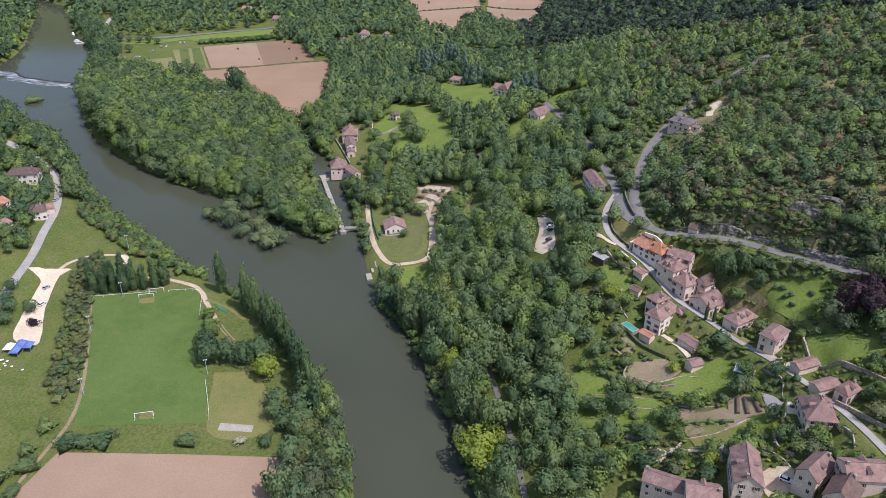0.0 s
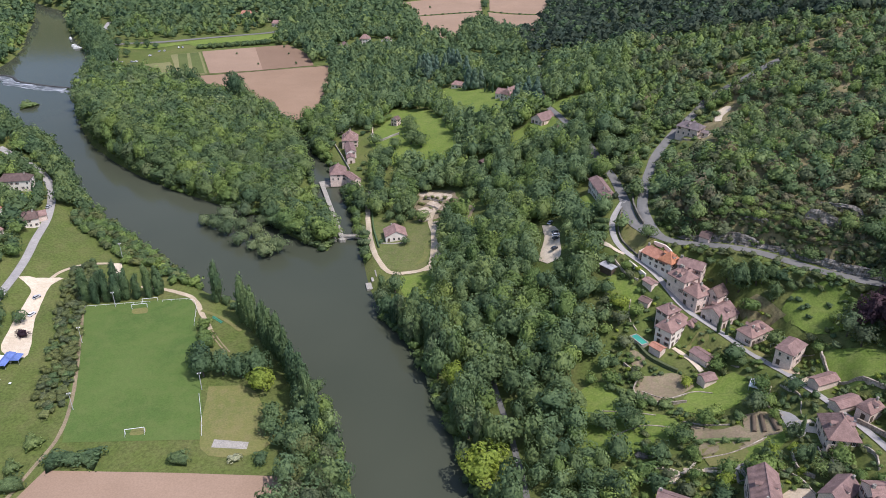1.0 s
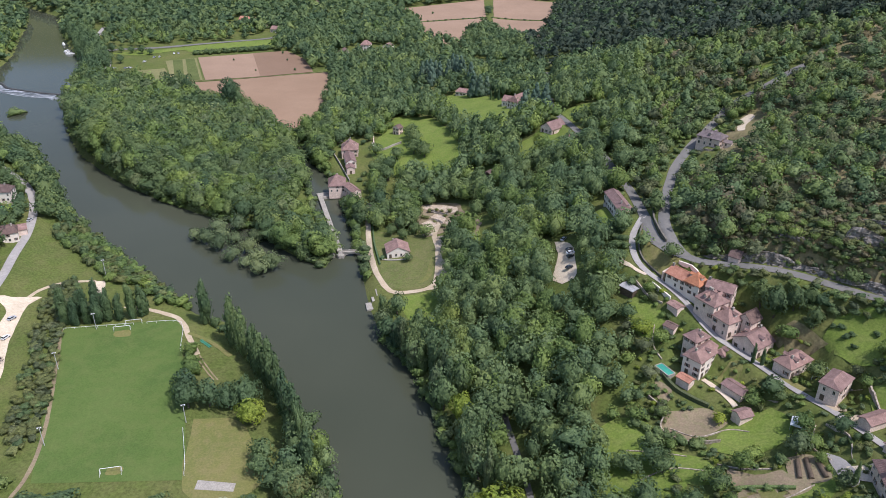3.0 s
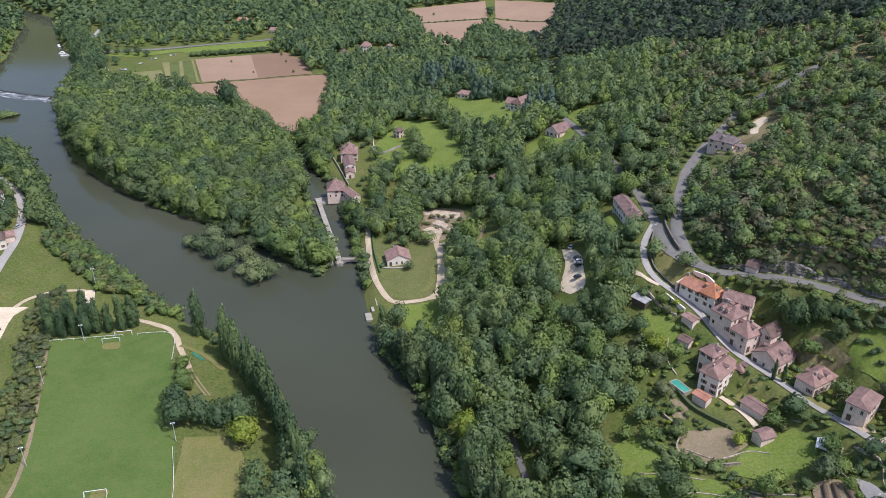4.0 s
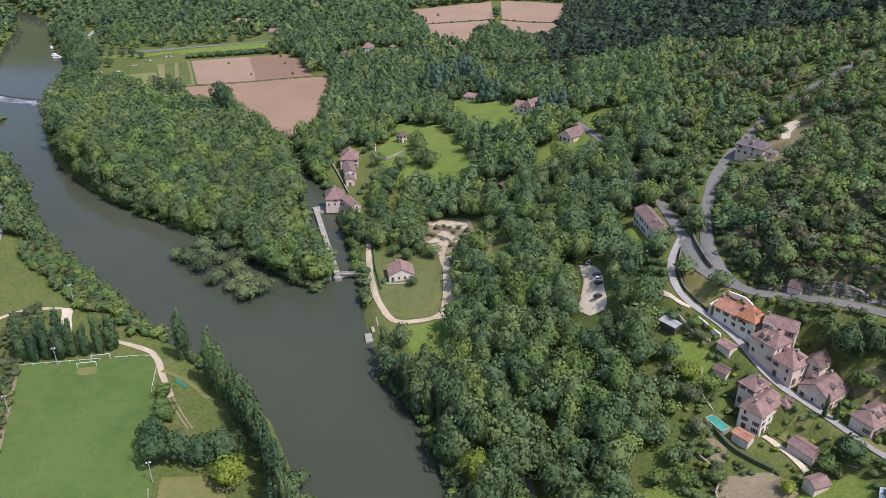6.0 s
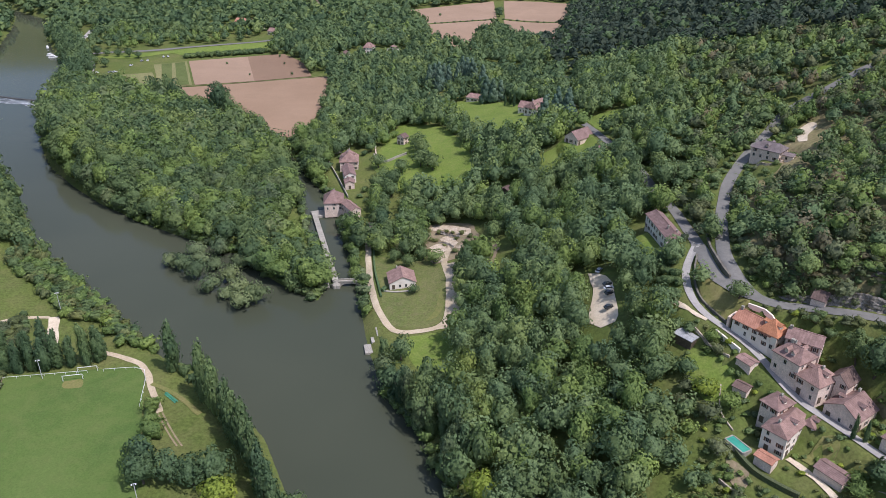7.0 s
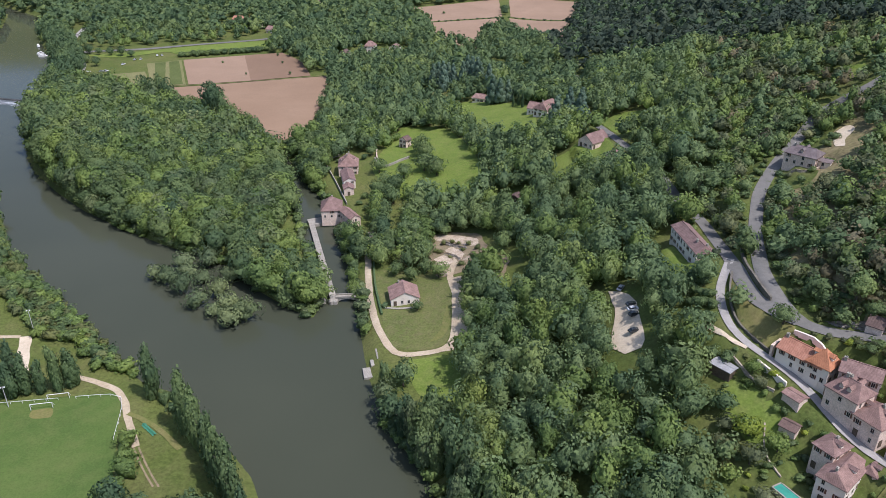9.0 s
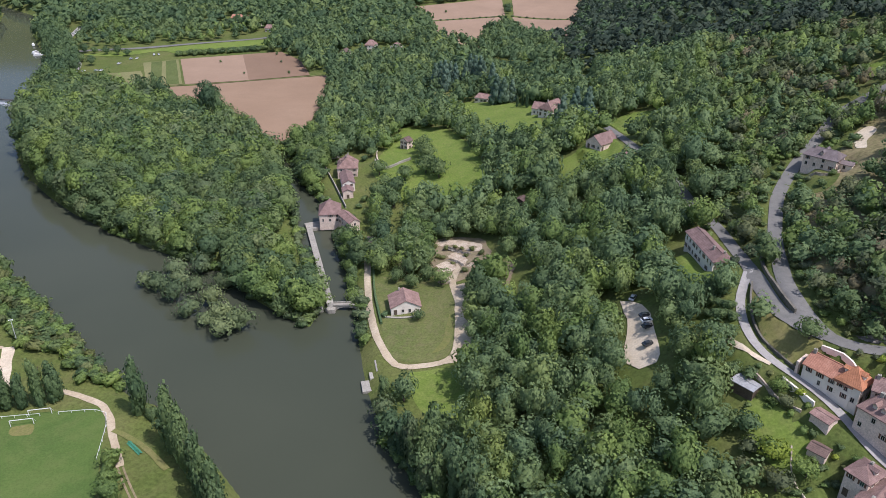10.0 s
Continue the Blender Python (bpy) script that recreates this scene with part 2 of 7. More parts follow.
# house terraces: x, y, level, radius
TERRACES = [(94.2, 306, 46.4, 6.5), (97.5, 301.2, 46.4, 4.5), (105.2, 295.5, 47.1, 6), (100.5, 291, 43.8, 5.2), (105.3, 284.3, 40.2, 6), (112.7, 283, 42.5, 4.5), (112.5, 275.5, 38.0, 7), (122, 262.3, 38.2, 6.5), (128.2, 244.2, 40.6, 6), (133, 226.7, 42.9, 5), (133.4, 212, 45.2, 5), (137.8, 205.8, 47, 4), (125.7, 199.6, 41.6, 8), (92.6, 279.2, 33.5, 4.5), (93.4, 273, 30.4, 7), (101.2, 274, 33.4, 3.5), (101.4, 257.4, 30.8, 4.5), (82.5, 382, 44.2, 7), (141, 430.5, 62.6, 8), (66.5, 510, 42.3, 8)]
CLIFF = [(101.5, 323.5), (106, 318), (112.5, 314), (126.5, 306), (139.5, 295), (152, 281.5), (165, 265.2), (187.5, 243.5)]


def level_along(line):
    """Road heights: the land under the line, evened out along it."""
    p = np.array(line)
    z = hill(p[:, 0], p[:, 1])
    k = np.ones(7) / 7
    return np.convolve(np.pad(z, 3, mode="edge"), k, "valid")


LEVELS = [level_along(line) for line, half in ROADS]


def ground(x, y):
    """Height of the finished ground: banks cut down to the river, benches cut for the roads."""
    x, y = np.asarray(x, float), np.asarray(y, float)
    shape = x.shape
    x, y = np.atleast_1d(x).ravel(), np.atleast_1d(y).ravel()
    h = hill(x, y)
    for tx, ty, tz, r in TERRACES:
        w = step(r + 6.0, r, np.hypot(x - tx, y - ty))
        h = h * (1 - w) + tz * w
    most, total, mean = np.zeros(x.shape), np.full(x.shape, 1e-12), np.zeros(x.shape)
    for (line, half), zs in zip(ROADS, LEVELS):
        p = np.array(line)
        near = (x > p[:, 0].min() - 16) & (x < p[:, 0].max() + 16) & (y > p[:, 1].min() - 16) & (y < p[:, 1].max() + 16)
        if not near.any():
            continue
        xs, ys = x[near], y[near]
        best, level = np.full(xs.shape, 1e9), np.zeros(xs.shape)
        for (x0, y0), (x1, y1), z0, z1 in zip(line, line[1:], zs, zs[1:]):
            dx, dy = x1 - x0, y1 - y0
            s = np.clip(((xs - x0) * dx + (ys - y0) * dy) / (dx * dx + dy * dy + 1e-9), 0, 1)
            dd = np.hypot(xs - x0 - s * dx, ys - y0 - s * dy)
            lower = dd < best
            level = np.where(lower, z0 + s * (z1 - z0), level)
            best = np.where(lower, dd, best)
        w = step(half + 6.5, half + 2.4, best)
        k = w / (best + 0.4) ** 3
        most[near], total[near], mean[near] = np.maximum(most[near], w), total[near] + k, mean[near] + k * level
    h = h * (1 - most) + mean / total * most
    near = (x > 95) & (x < 190) & (y > 255) & (y < 350)
    if near.any():
        xs, ys = x[near], y[near]
        d, side = away(xs, ys, CLIFF), np.full(xs.shape, -1.0)
        for (x0, y0), (x1, y1) in zip(CLIFF, CLIFF[1:]):
            over = ((x1 - x0) * (ys - y0) - (y1 - y0) * (xs - x0)) > 0
            within = ((xs - x0) * (x1 - x0) + (ys - y0) * (y1 - y0) > -40) & ((xs - x1) * (x1 - x0) + (ys - y1) * (y1 - y0) < 40)
            side = np.where(over & within, 1.0, side)
        h[near] += np.where(side > 0, 4.0 * step(0, 1.8, d) * step(34, 4, d), 0) * step(104, 114, xs) * step(182, 168, xs)
    d = away(x, y, RIVER, True) * np.where(inside(x, y, RIVER), -1, 1)
    low = -2.2
    h = low + (h - low) * step(-4, 8, d)
    return h.reshape(shape) if shape else float(h[0])


def axis(zones, lo, hi):
    """Grid lines: each zone (start, end, gap) evenly, then ever wider out to lo and hi."""
    a = [q for z0, z1, gap in zones for q in np.arange(z0, z1 - gap * 0.4, gap)] + [zones[-1][1]]
    s, k = zones[-1][2], a[-1]
    while k < hi:
        s *= 1.15
        k += s
        a.append(k)
    s, k = zones[0][2], a[0]
    while k > lo:
        s *= 1.15
        k -= s
        a.insert(0, k)
    return np.array(a)


gx = axis([(-640, -300, 7.0), (-300, 230, 3.0), (230, 420, 8.0)], -4200, 4200)
gy = axis([(120, 560, 3.0), (560, 1180, 7.0)], -2500, 4600)
X, Y = np.meshgrid(gx, gy)
Z = ground(X, Y)


def surface(x, y):
    """Height of the ground's mesh, between its grid lines."""
    x, y = np.asarray(x, float), np.asarray(y, float)
    i, j = np.clip(np.searchsorted(gx, x) - 1, 0, len(gx) - 2), np.clip(np.searchsorted(gy, y) - 1, 0, len(gy) - 2)
    u, v = (x - gx[i]) / (gx[i + 1] - gx[i]), (y - gy[j]) / (gy[j + 1] - gy[j])
    a, b, c, d = Z[j, i], Z[j, i + 1], Z[j + 1, i + 1], Z[j + 1, i]
    return np.where(u > v, a + (b - a) * u + (c - b) * v, a + (d - a) * v + (c - d) * u)


# ---- mesh helpers ----
def mesh_object(name, verts, faces, mats, parent=None, index=None, smooth=False):
    me = bpy.data.meshes.new(name)
    me.from_pydata(verts, [], faces)
    for m in mats if isinstance(mats, (list, tuple)) else [mats]:
        me.materials.append(m)
    if index is not None:
        me.polygons.foreach_set("material_index", np.asarray(index, np.int32))
    if smooth:
        me.polygons.foreach_set("use_smooth", np.ones(len(faces), bool))
    me.update()
    ob = new(name, me)
    if parent:
        ob.parent = parent
    return ob


def part(name, bm, mat, parent, label=""):
    me = bpy.data.meshes.new(name)
    bm.to_mesh(me)
    bm.free()
    me.materials.append(mat)
    ob = new(name, me)
    ob.parent = parent
    return tagged(ob, label)


def patch(name, outline, mat, lift=0.12, label="", category="ground"):
    """A piece of ground surface draped over the land."""
    bm = bmesh.new()
    bm.faces.new([bm.verts.new((x, y, 0)) for x, y in outline])
    xs, ys = [p[0] for p in outline], [p[1] for p in outline]
    for k, lines, lo, hi in ((0, gx, min(xs), max(xs)), (1, gy, min(ys), max(ys))):
        for c in lines[(lines > lo) & (lines < hi)]:
            co, no = [0, 0, 0], [0, 0, 0]
            co[k], no[k] = float(c), 1
            bmesh.ops.bisect_plane(bm, geom=bm.verts[:] + bm.edges[:] + bm.faces[:], plane_co=co, plane_no=no)
    for f in [f for f in bm.faces if len(f.verts) == 4]:
        vs = sorted(f.verts, key=lambda v: v.co.x + v.co.y)
        if not any(e.other_vert(vs[0]) is vs[3] for e in vs[0].link_edges):
            bmesh.utils.face_split(f, vs[0], vs[3])
    bmesh.ops.triangulate(bm, faces=bm.faces[:])
    for f in bm.faces:
        f.smooth = True
    xy = np.array([v.co[:2] for v in bm.verts])
    z = surface(xy[:, 0], xy[:, 1]) + lift
    for v, h in zip(bm.verts, z):
        v.co.z = h
    if sum(f.normal.z for f in bm.faces) < 0:
        bmesh.ops.reverse_faces(bm, faces=bm.faces[:])
    me = bpy.data.meshes.new(name)
    bm.to_mesh(me)
    bm.free()
    me.materials.append(mat)
    return tagged(new(name, me), label, category, kind="structure")


def wavy(outline, amount=1.0, gap=4.0):
    """An outline with soft, uneven edges."""
    p = curve(outline + outline[:1], gap)[:-1]
    return [(x + amount * noise.noise((x * 0.13, y * 0.13, 3.0)), y + amount * noise.noise((x * 0.13, y * 0.13, 9.0))) for x, y in p]


def edged(outline, amount=0.6, gap=6.0):
    """An outline that keeps its corners, its straight sides slightly uneven."""
    p = []
    for (ax, ay), (bx, by) in zip(outline, outline[1:] + outline[:1]):
        n = max(1, int(math.hypot(bx - ax, by - ay) / gap))
        p += [(ax + (bx - ax) * i / n, ay + (by - ay) * i / n) for i in range(n)]
    return [(x + amount * noise.noise((x * 0.13, y * 0.13, 3.0)), y + amount * noise.noise((x * 0.13, y * 0.13, 9.0))) for x, y in p]


def ribbon(name, line, half, mat, lift=0.2, label="", category="road", ragged=0.0):
    """A road or path along a line, level across."""
    p = np.array(line)
    d = np.gradient(p, axis=0)
    d /= np.linalg.norm(d, axis=1)[:, None]
    side = np.stack([d[:, 1], -d[:, 0]], 1)
    verts, faces = [], []
    for i, (q, s) in enumerate(zip(p, side)):
        wl = half * (1 + ragged * noise.noise((i * 0.4, 0, 1.0)))
        wr = half * (1 + ragged * noise.noise((i * 0.4, 5, 1.0)))
        for k in (-wl, -wl * 0.5, 0, wr * 0.5, wr):
            e = q + s * k
            verts.append((e[0], e[1], 0.0))
        if i:
            a = 5 * (i - 1)
            faces += [(a + j, a + j + 1, a + j + 6, a + j + 5) for j in range(4)]
    v = np.array(verts)
    v[:, 2] = surface(v[:, 0], v[:, 1]) + lift
    ob = mesh_object(name, v.tolist(), faces, mat, smooth=True)
    return tagged(ob, label, category, kind="structure")


# ---- ground and water ----
nx, ny = len(gx), len(gy)
idx = np.arange(nx * ny).reshape(ny, nx)
quads = np.concatenate([np.stack([idx[:-1, :-1], idx[:-1, 1:], idx[1:, 1:]], -1).reshape(-1, 3), np.stack([idx[:-1, :-1], idx[1:, 1:], idx[1:, :-1]], -1).reshape(-1, 3)])
land = mesh_object("ground", np.stack([X, Y, Z], -1).reshape(-1, 3).tolist(), quads.tolist(), GRASS, smooth=True)
tagged(land, "green valley floor and rising hillside of rough grass", "ground", kind="structure")
wx, wy = np.linspace(-900, 60, 60), np.linspace(-300, 1300, 60)
wv = [(x, y, 0.0) for y in wy for x in wx]
wf = [(j * 60 + i, j * 60 + i + 1, j * 60 + i + 61, j * 60 + i + 60) for j in range(59) for i in range(59)]
tagged(mesh_object("water", wv, wf, WATER), "smooth dark olive river water between wooded banks", "river", kind="structure")

ribbon("road", MAIN_ROAD, 2.5, ASPHALT, 0.25, "grey asphalt road winding down the wooded hillside")
ribbon("road", BEND_ROAD, 2.5, ASPHALT, 0.29, "grey asphalt side road joining at the bend")
ribbon("road", STREET, 1.4, PAVING, 0.33, "narrow grey village street between stone houses")
ribbon("road", LEFT_ROAD, 2.5, PAVING, 0.22, "grey asphalt road along the river bank")

PITCH = [(-183, 338), (-129, 346), (-95, 241), (-150, 239)]
FIELD_NEAR = [(-150, 224), (-100, 223), (-52, 221), (-46, 160), (-50, 60), (-190, 60), (-172, 150)]
FIELD_FAR = [(-258, 749), (-225, 757), (-182, 772), (-134, 788), (-120, 793), (-112, 762), (-109, 707), (-110, 667), (-114, 632), (-122, 616), (-131, 618), (-146, 642), (-173, 660), (-201, 672), (-236, 706)]
FIELD_FAR_B = [(-265, 850), (-211, 868), (-183, 776), (-206, 769), (-233, 762)]
FIELD_FAR_C = [(-211, 868), (-176, 879), (-151, 846), (-134, 794), (-183, 776)]
FIELD_TOP_A = [(-66, 1118), (-42, 1031), (50, 1064), (52, 1190)]
FIELD_TOP_B = [(60, 1064), (128, 1046), (158, 1180), (66, 1194)]
FIELD_TOP_C = [(-41, 1025), (-36, 997), (-28, 950), (12, 886), (30, 974), (46, 992), (51, 1057)]
FIELD_TOP_D = [(58, 1056), (58, 955), (104, 922), (127, 1030), (128, 1039)]
patch("field", PITCH, TURF, 0.10, "mown green football pitch", "pitch")
patch("field", FIELD_NEAR, SOIL, 0.10, "bare pinkish ploughed field", "field")
patch("field", edged(FIELD_FAR, 0.8, 6), SOIL_TAN, 0.35, "bare tan ploughed field ringed by woods", "field")
patch("field", edged(FIELD_FAR_B, 0.5, 6), SOIL, 0.35, "bare pinkish dry ploughed field with square corners", "field")
patch("field", edged(FIELD_FAR_C, 0.5, 6), SOIL_DARK, 0.35, "bare brown freshly harrowed field beside woods", "field")
for f in (FIELD_TOP_A, FIELD_TOP_B, FIELD_TOP_C, FIELD_TOP_D):
    patch("field", edged(f, 0.8, 8), SOIL, 0.35, "bare pinkish brown ploughed field among woods", "field")

patch("hillside", wavy([(104, 330), (106, 360), (120, 400), (165, 455), (200, 480), (260, 520), (330, 400), (260, 240), (185, 240), (163, 265), (149.5, 280), (136.5, 294), (123.5, 304.5), (110, 313)], 0.3, 8), SCRUBLAND, 0.12, "dry brownish scrub land on the limestone hillside", "ground")

# ---- lawns, plots, paths ----
TAN = rough_ground("tan_gravel", [(0.428, 0.343, 0.235), (0.49, 0.402, 0.278), (0.561, 0.47, 0.339), (0.377, 0.294, 0.191)], 0.15, 1.8, 0.05, grain=0.25)
DRYGRASS = rough_ground("dry_grass", [(0.14, 0.155, 0.046), (0.165, 0.168, 0.053), (0.195, 0.18, 0.065), (0.21, 0.178, 0.081)], 0.05, 1.2, 0.06, grain=0.2)


def green(outline, label, lift=0.14, mat=None):
    patch("lawn", wavy(outline, 0.8, 4), mat or LAWN, lift, label, "lawn")


patch("gravel_yard", wavy([(-224, 357.5), (-210, 361.5), (-203, 362.5), (-206, 355), (-204, 341), (-200, 323), (-193, 304), (-191, 294), (-203, 297), (-208, 316), (-211, 336), (-213, 348), (-218, 353)], 0.6, 3), GRAVEL, 0.16, "pale gravel parking yard beside the road", "yard")
patch("gravel_yard", wavy([(-184, 381), (-180, 382), (-174, 368), (-168, 354), (-172, 353), (-178, 366)], 0.6, 3), GRAVEL, 0.13, "pale gravel yard behind the poplars", "yard")
ribbon("path", curve([(-209, 361.5), (-207, 369), (-201, 376.5), (-194, 380), (-184, 381)], 2.0), 1.0, TAN, 0.2, "pale dirt track branching off towards the river", "path", 0.2)
ribbon("path", curve([(-160, 357), (-147, 354), (-139, 351), (-132, 347.5), (-126, 341), (-122, 333), (-118, 326), (-113, 317)], 2.0), 1.25, TAN, 0.2, "pale dirt track curving past the pitch", "path", 0.25)
ribbon("path", curve([(-122, 334), (-116, 331), (-110, 327), (-103, 321), (-98, 316)], 2.0), 1.0, DRYGRASS, 0.24, "pale trampled strip leading to the poplars", "path", 0.35)
for dx in (-0.9, 0.9):
    ribbon("path", curve([(-113 + dx, 317), (-109 + dx, 311), (-104 + dx, 304), (-100 + dx, 299)], 2.0), 0.32, DRY, 0.16, "worn wheel rut in the grass", "path", 0.3)
patch("yard", [(-91, 241), (-77, 239.5), (-77, 235.5), (-91, 236.5)], CONCRETE, 0.16, "gravel bowling court on the grass", "yard")
green([(-102, 274), (-84, 273), (-72, 252), (-68, 240), (-76, 232), (-95, 236)], "dry mown grass beside the pitch", 0.12, DRYGRASS)
ribbon("path", curve([(-185, 345), (-181, 333), (-175, 317), (-169, 300), (-161, 277), (-155, 256), (-153, 240), (-155, 225), (-158, 205)], 2.5), 0.8, DRY, 0.16, "worn brown dirt path beside the hedgerow", "path", 0.3)
RIGHT_PATH = curve([(-50.5, 480), (-50, 462), (-46, 425), (-40.5, 396), (-33, 376), (-28, 371), (-20, 371), (-11, 373), (-6, 380), (-5, 400), (-8, 420), (-9, 430), (-6, 446), (-9, 458)], 2.5)
ribbon("path", RIGHT_PATH, 1.5, TAN, 0.22, "pale gravel path round the cottage lawn", "path", 0.2)
patch("gravel_yard", wavy([(-16, 372), (-8, 371), (-2, 377), (-2, 402), (-4, 425), (-8.5, 425), (-8, 402), (-8.5, 384), (-10, 376)], 0.6, 3), TAN, 0.24, "widened pale gravel track", "yard")
patch("clearing", wavy([(-32, 452), (-26, 466), (-18, 473), (-8, 474), (6, 462), (7, 438), (-2, 430), (-14, 428), (-20, 440)], 1.5, 4), DRY, 0.2, "scrubby bare earth slope in the wood", "clearing")
EARTH = rough_ground("pale_dug_earth", [(0.40, 0.31, 0.22), (0.52, 0.43, 0.32), (0.62, 0.53, 0.41), (0.33, 0.235, 0.155)], 0.35, 1.6, 0.12, grain=0.32)
for ring, mat in (([(-18, 470), (-10, 472), (3, 461), (4, 454), (-2, 457), (-8, 465), (-14, 466)], EARTH), ([(-12, 456), (-7, 456), (-1, 447), (-1, 440), (-5, 444), (-8, 450)], EARTH), ([(-17, 447), (-12, 450), (-8, 443), (-10, 437), (-10, 428), (-13, 430), (-14, 438)], EARTH), ([(-28, 450), (-25, 452), (-21, 461), (-19, 459), (-23, 451)], DRY), ([(9, 437), (15, 435), (17, 422), (13, 413), (10, 421)], DRY), ([(-7, 445), (-3, 446), (1, 451), (4, 446), (2, 437), (-3, 432)], DRY)):
    ring = [(x + 0.7 * noise.noise((x * 0.7, y * 0.7, 1.0)), y + 0.7 * noise.noise((x * 0.7, y * 0.7, 6.0))) for x, y in wavy(ring, 1.6, 1.2)]
    patch("quarry", ring, mat, 0.34, "bare pale earth terrace in the wood", "clearing")
green([(-46, 440), (-39, 408), (-34, 378), (-28, 374), (-11, 376), (-8, 401), (-10, 430), (-25, 436)], "half-dry green lawn round the cottage", 0.13, rough_ground("half_dry_lawn", [(0.10, 0.125, 0.036), (0.122, 0.142, 0.042), (0.15, 0.158, 0.056), (0.175, 0.155, 0.075)], 0.06, 1.2, 0.1, grain=0.3))
green([(-17, 378), (-12, 380.5), (-9.2, 388), (-8.6, 396), (-10.6, 403), (-11.6, 394), (-13, 386)], "worn dry grass beside the gravel track", 0.2, DRYGRASS)
green([(-25, 367), (-6, 367), (-1, 338), (-9, 332), (-22, 350)], "mown meadow by the river path")
green([(-43, 640), (-12, 618), (9, 533), (8, 506), (-10, 506), (-34, 512), (-46, 536), (-57, 563)], "walled green meadow above the mill", 0.15)
green([(54, 512), (72, 512), (72, 486), (54, 490)], "small lawn below the farmhouse", 0.2)
green([(77, 551), (94, 554), (107, 531), (95, 511), (81, 517)], "green meadow beside the lane", 0.2)
green([(-11, 684), (4, 692), (24, 672), (43, 646), (46, 616), (40, 558), (18, 563), (6, 590), (-2, 640)], "lawn beside the small house", 0.2)
green([(-33, 740), (-13, 736), (-14, 700), (-28, 706)], "dry tan glade below the cedars", 0.25, DRYGRASS)
ribbon("road", curve([(20, 850), (41, 824), (56, 778), (71, 750), (86, 735), (110, 720)], 5), 3.0, ASPHALT, 0.35, "grey valley road between the woods")
green([(71, 390), (77, 388), (80.5, 370), (81.5, 356), (76, 356), (72, 370)], "garden lawn below the long white house", 0.25)
green([(187, 497), (192, 510), (199, 512), (193, 495)], "bright grassy glade on the hillside", 0.3)
green([(140, 407), (147, 405), (145, 394), (139, 398)], "small bright terrace lawn on the hillside", 0.3)
green([(44, 508), (57, 508), (54, 474), (41, 473)], "grassy glade in the wood", 0.2)
green([(125, 434), (138, 432), (143, 420), (131, 407), (122, 413)], "dry lawn below the hillside house", 0.25, GRASS)
patch("gravel_yard", wavy([(160, 449), (167, 453), (168, 447), (162, 441), (158, 434), (155.5, 436)], 1.2, 2), GRAVEL, 0.3, "pale gravel drive on the hillside", "yard")
patch("car_park", wavy([(51, 373), (57, 365), (57, 348), (54, 331), (46, 337), (50, 355)], 0.8, 4), GRAVEL, 0.3, "pale gravel car park in the wood", "car park")
patch("verge", [(86.2, 350), (85.3, 345), (85.1, 338), (85.3, 332), (86.4, 327), (88.4, 322.5), (91.5, 318.5), (94, 315), (92.5, 311), (88.5, 312.5), (84.5, 316.5), (82.2, 321), (81.7, 326), (82, 332), (83.4, 341)], DRYGRASS, 0.22, "dry grass verge between two roads", "verge")
ribbon("path", curve([(92.5, 266), (95.5, 260.5), (98, 255), (99.5, 250.5)], 1.5), 1.0, GRAVEL, 0.34, "pale stepped garden path below the tall house", "path", 0.25)
patch("plot", wavy([(74, 264), (77, 257), (81, 263), (76, 269)], 0.6, 3), DRY, 0.25, "bare earth garden plot", "garden")
patch("plot", wavy([(78, 254), (91, 252), (95, 244), (81, 239), (73, 246)], 0.6, 3), DRY, 0.25, "bare earth terrace garden plot", "garden")
green([(86, 234), (91, 240), (99, 244.5), (110, 246), (113, 235), (105, 228), (93, 228)], "bright green garden lawn on the slope", 0.25)
green([(138, 271), (145, 268.5), (152, 260), (152, 246), (141, 247), (134.5, 257), (133, 267)], "grassy terrace above the houses", 0.25)
green([(137, 241), (151, 231), (157, 220), (140, 219), (135, 231)], "green orchard meadow behind the houses", 0.25)
green([(48, 250), (60, 256), (70, 250), (66, 240), (56, 236), (46, 240)], "bright rough grass on the garden slope", 0.3)
green([(74, 236), (84, 228), (82, 218), (74, 221)], "rough grass below the garden plot", 0.3)
green([(44, 226), (56, 246), (72, 238), (74, 217), (50, 214)], "rough green meadow on the slope", 0.25)
green([(86, 212), (108, 216), (112, 204), (92, 198)], "rough grass terraces below the houses", 0.25)
green([(74, 308), (84, 296), (82, 284), (76, 286), (70, 300)], "garden lawn below the street", 0.25)
ribbon("path", curve([(20, 280), (21, 270), (23, 258), (25.5, 243), (27, 229), (28.5, 214), (30, 195)], 2.5), 1.1, ASPHALT, 0.25, "shaded lane under the riverside trees", "path")
ribbon("road", curve([(-420, 840), (-375, 877), (-315, 891), (-262, 912), (-207, 935), (-197, 955), (-204, 1000)], 8), 3.0, ASPHALT, 0.3, "pale straight road beyond the fields")
ribbon("road", curve([(-340, 790), (-352, 830), (-378, 872), (-405, 930), (-420, 990)], 6), 2.5, PAVING, 0.3, "pale lane to the landing", "road")
green([(-372, 866), (-315, 882), (-205, 928), (-192, 898), (-270, 873), (-292, 880), (-330, 860)], "green strip along the straight road", 0.25)
CROP = rough_ground("green_crop", [(0.088, 0.112, 0.034), (0.105, 0.13, 0.04), (0.125, 0.145, 0.05), (0.092, 0.118, 0.036)], 0.04, 1.0)
STUBBLE = rough_ground("stubble", [(0.17, 0.175, 0.07), (0.205, 0.20, 0.085), (0.24, 0.22, 0.10), (0.175, 0.185, 0.075)], 0.03, 1.0)
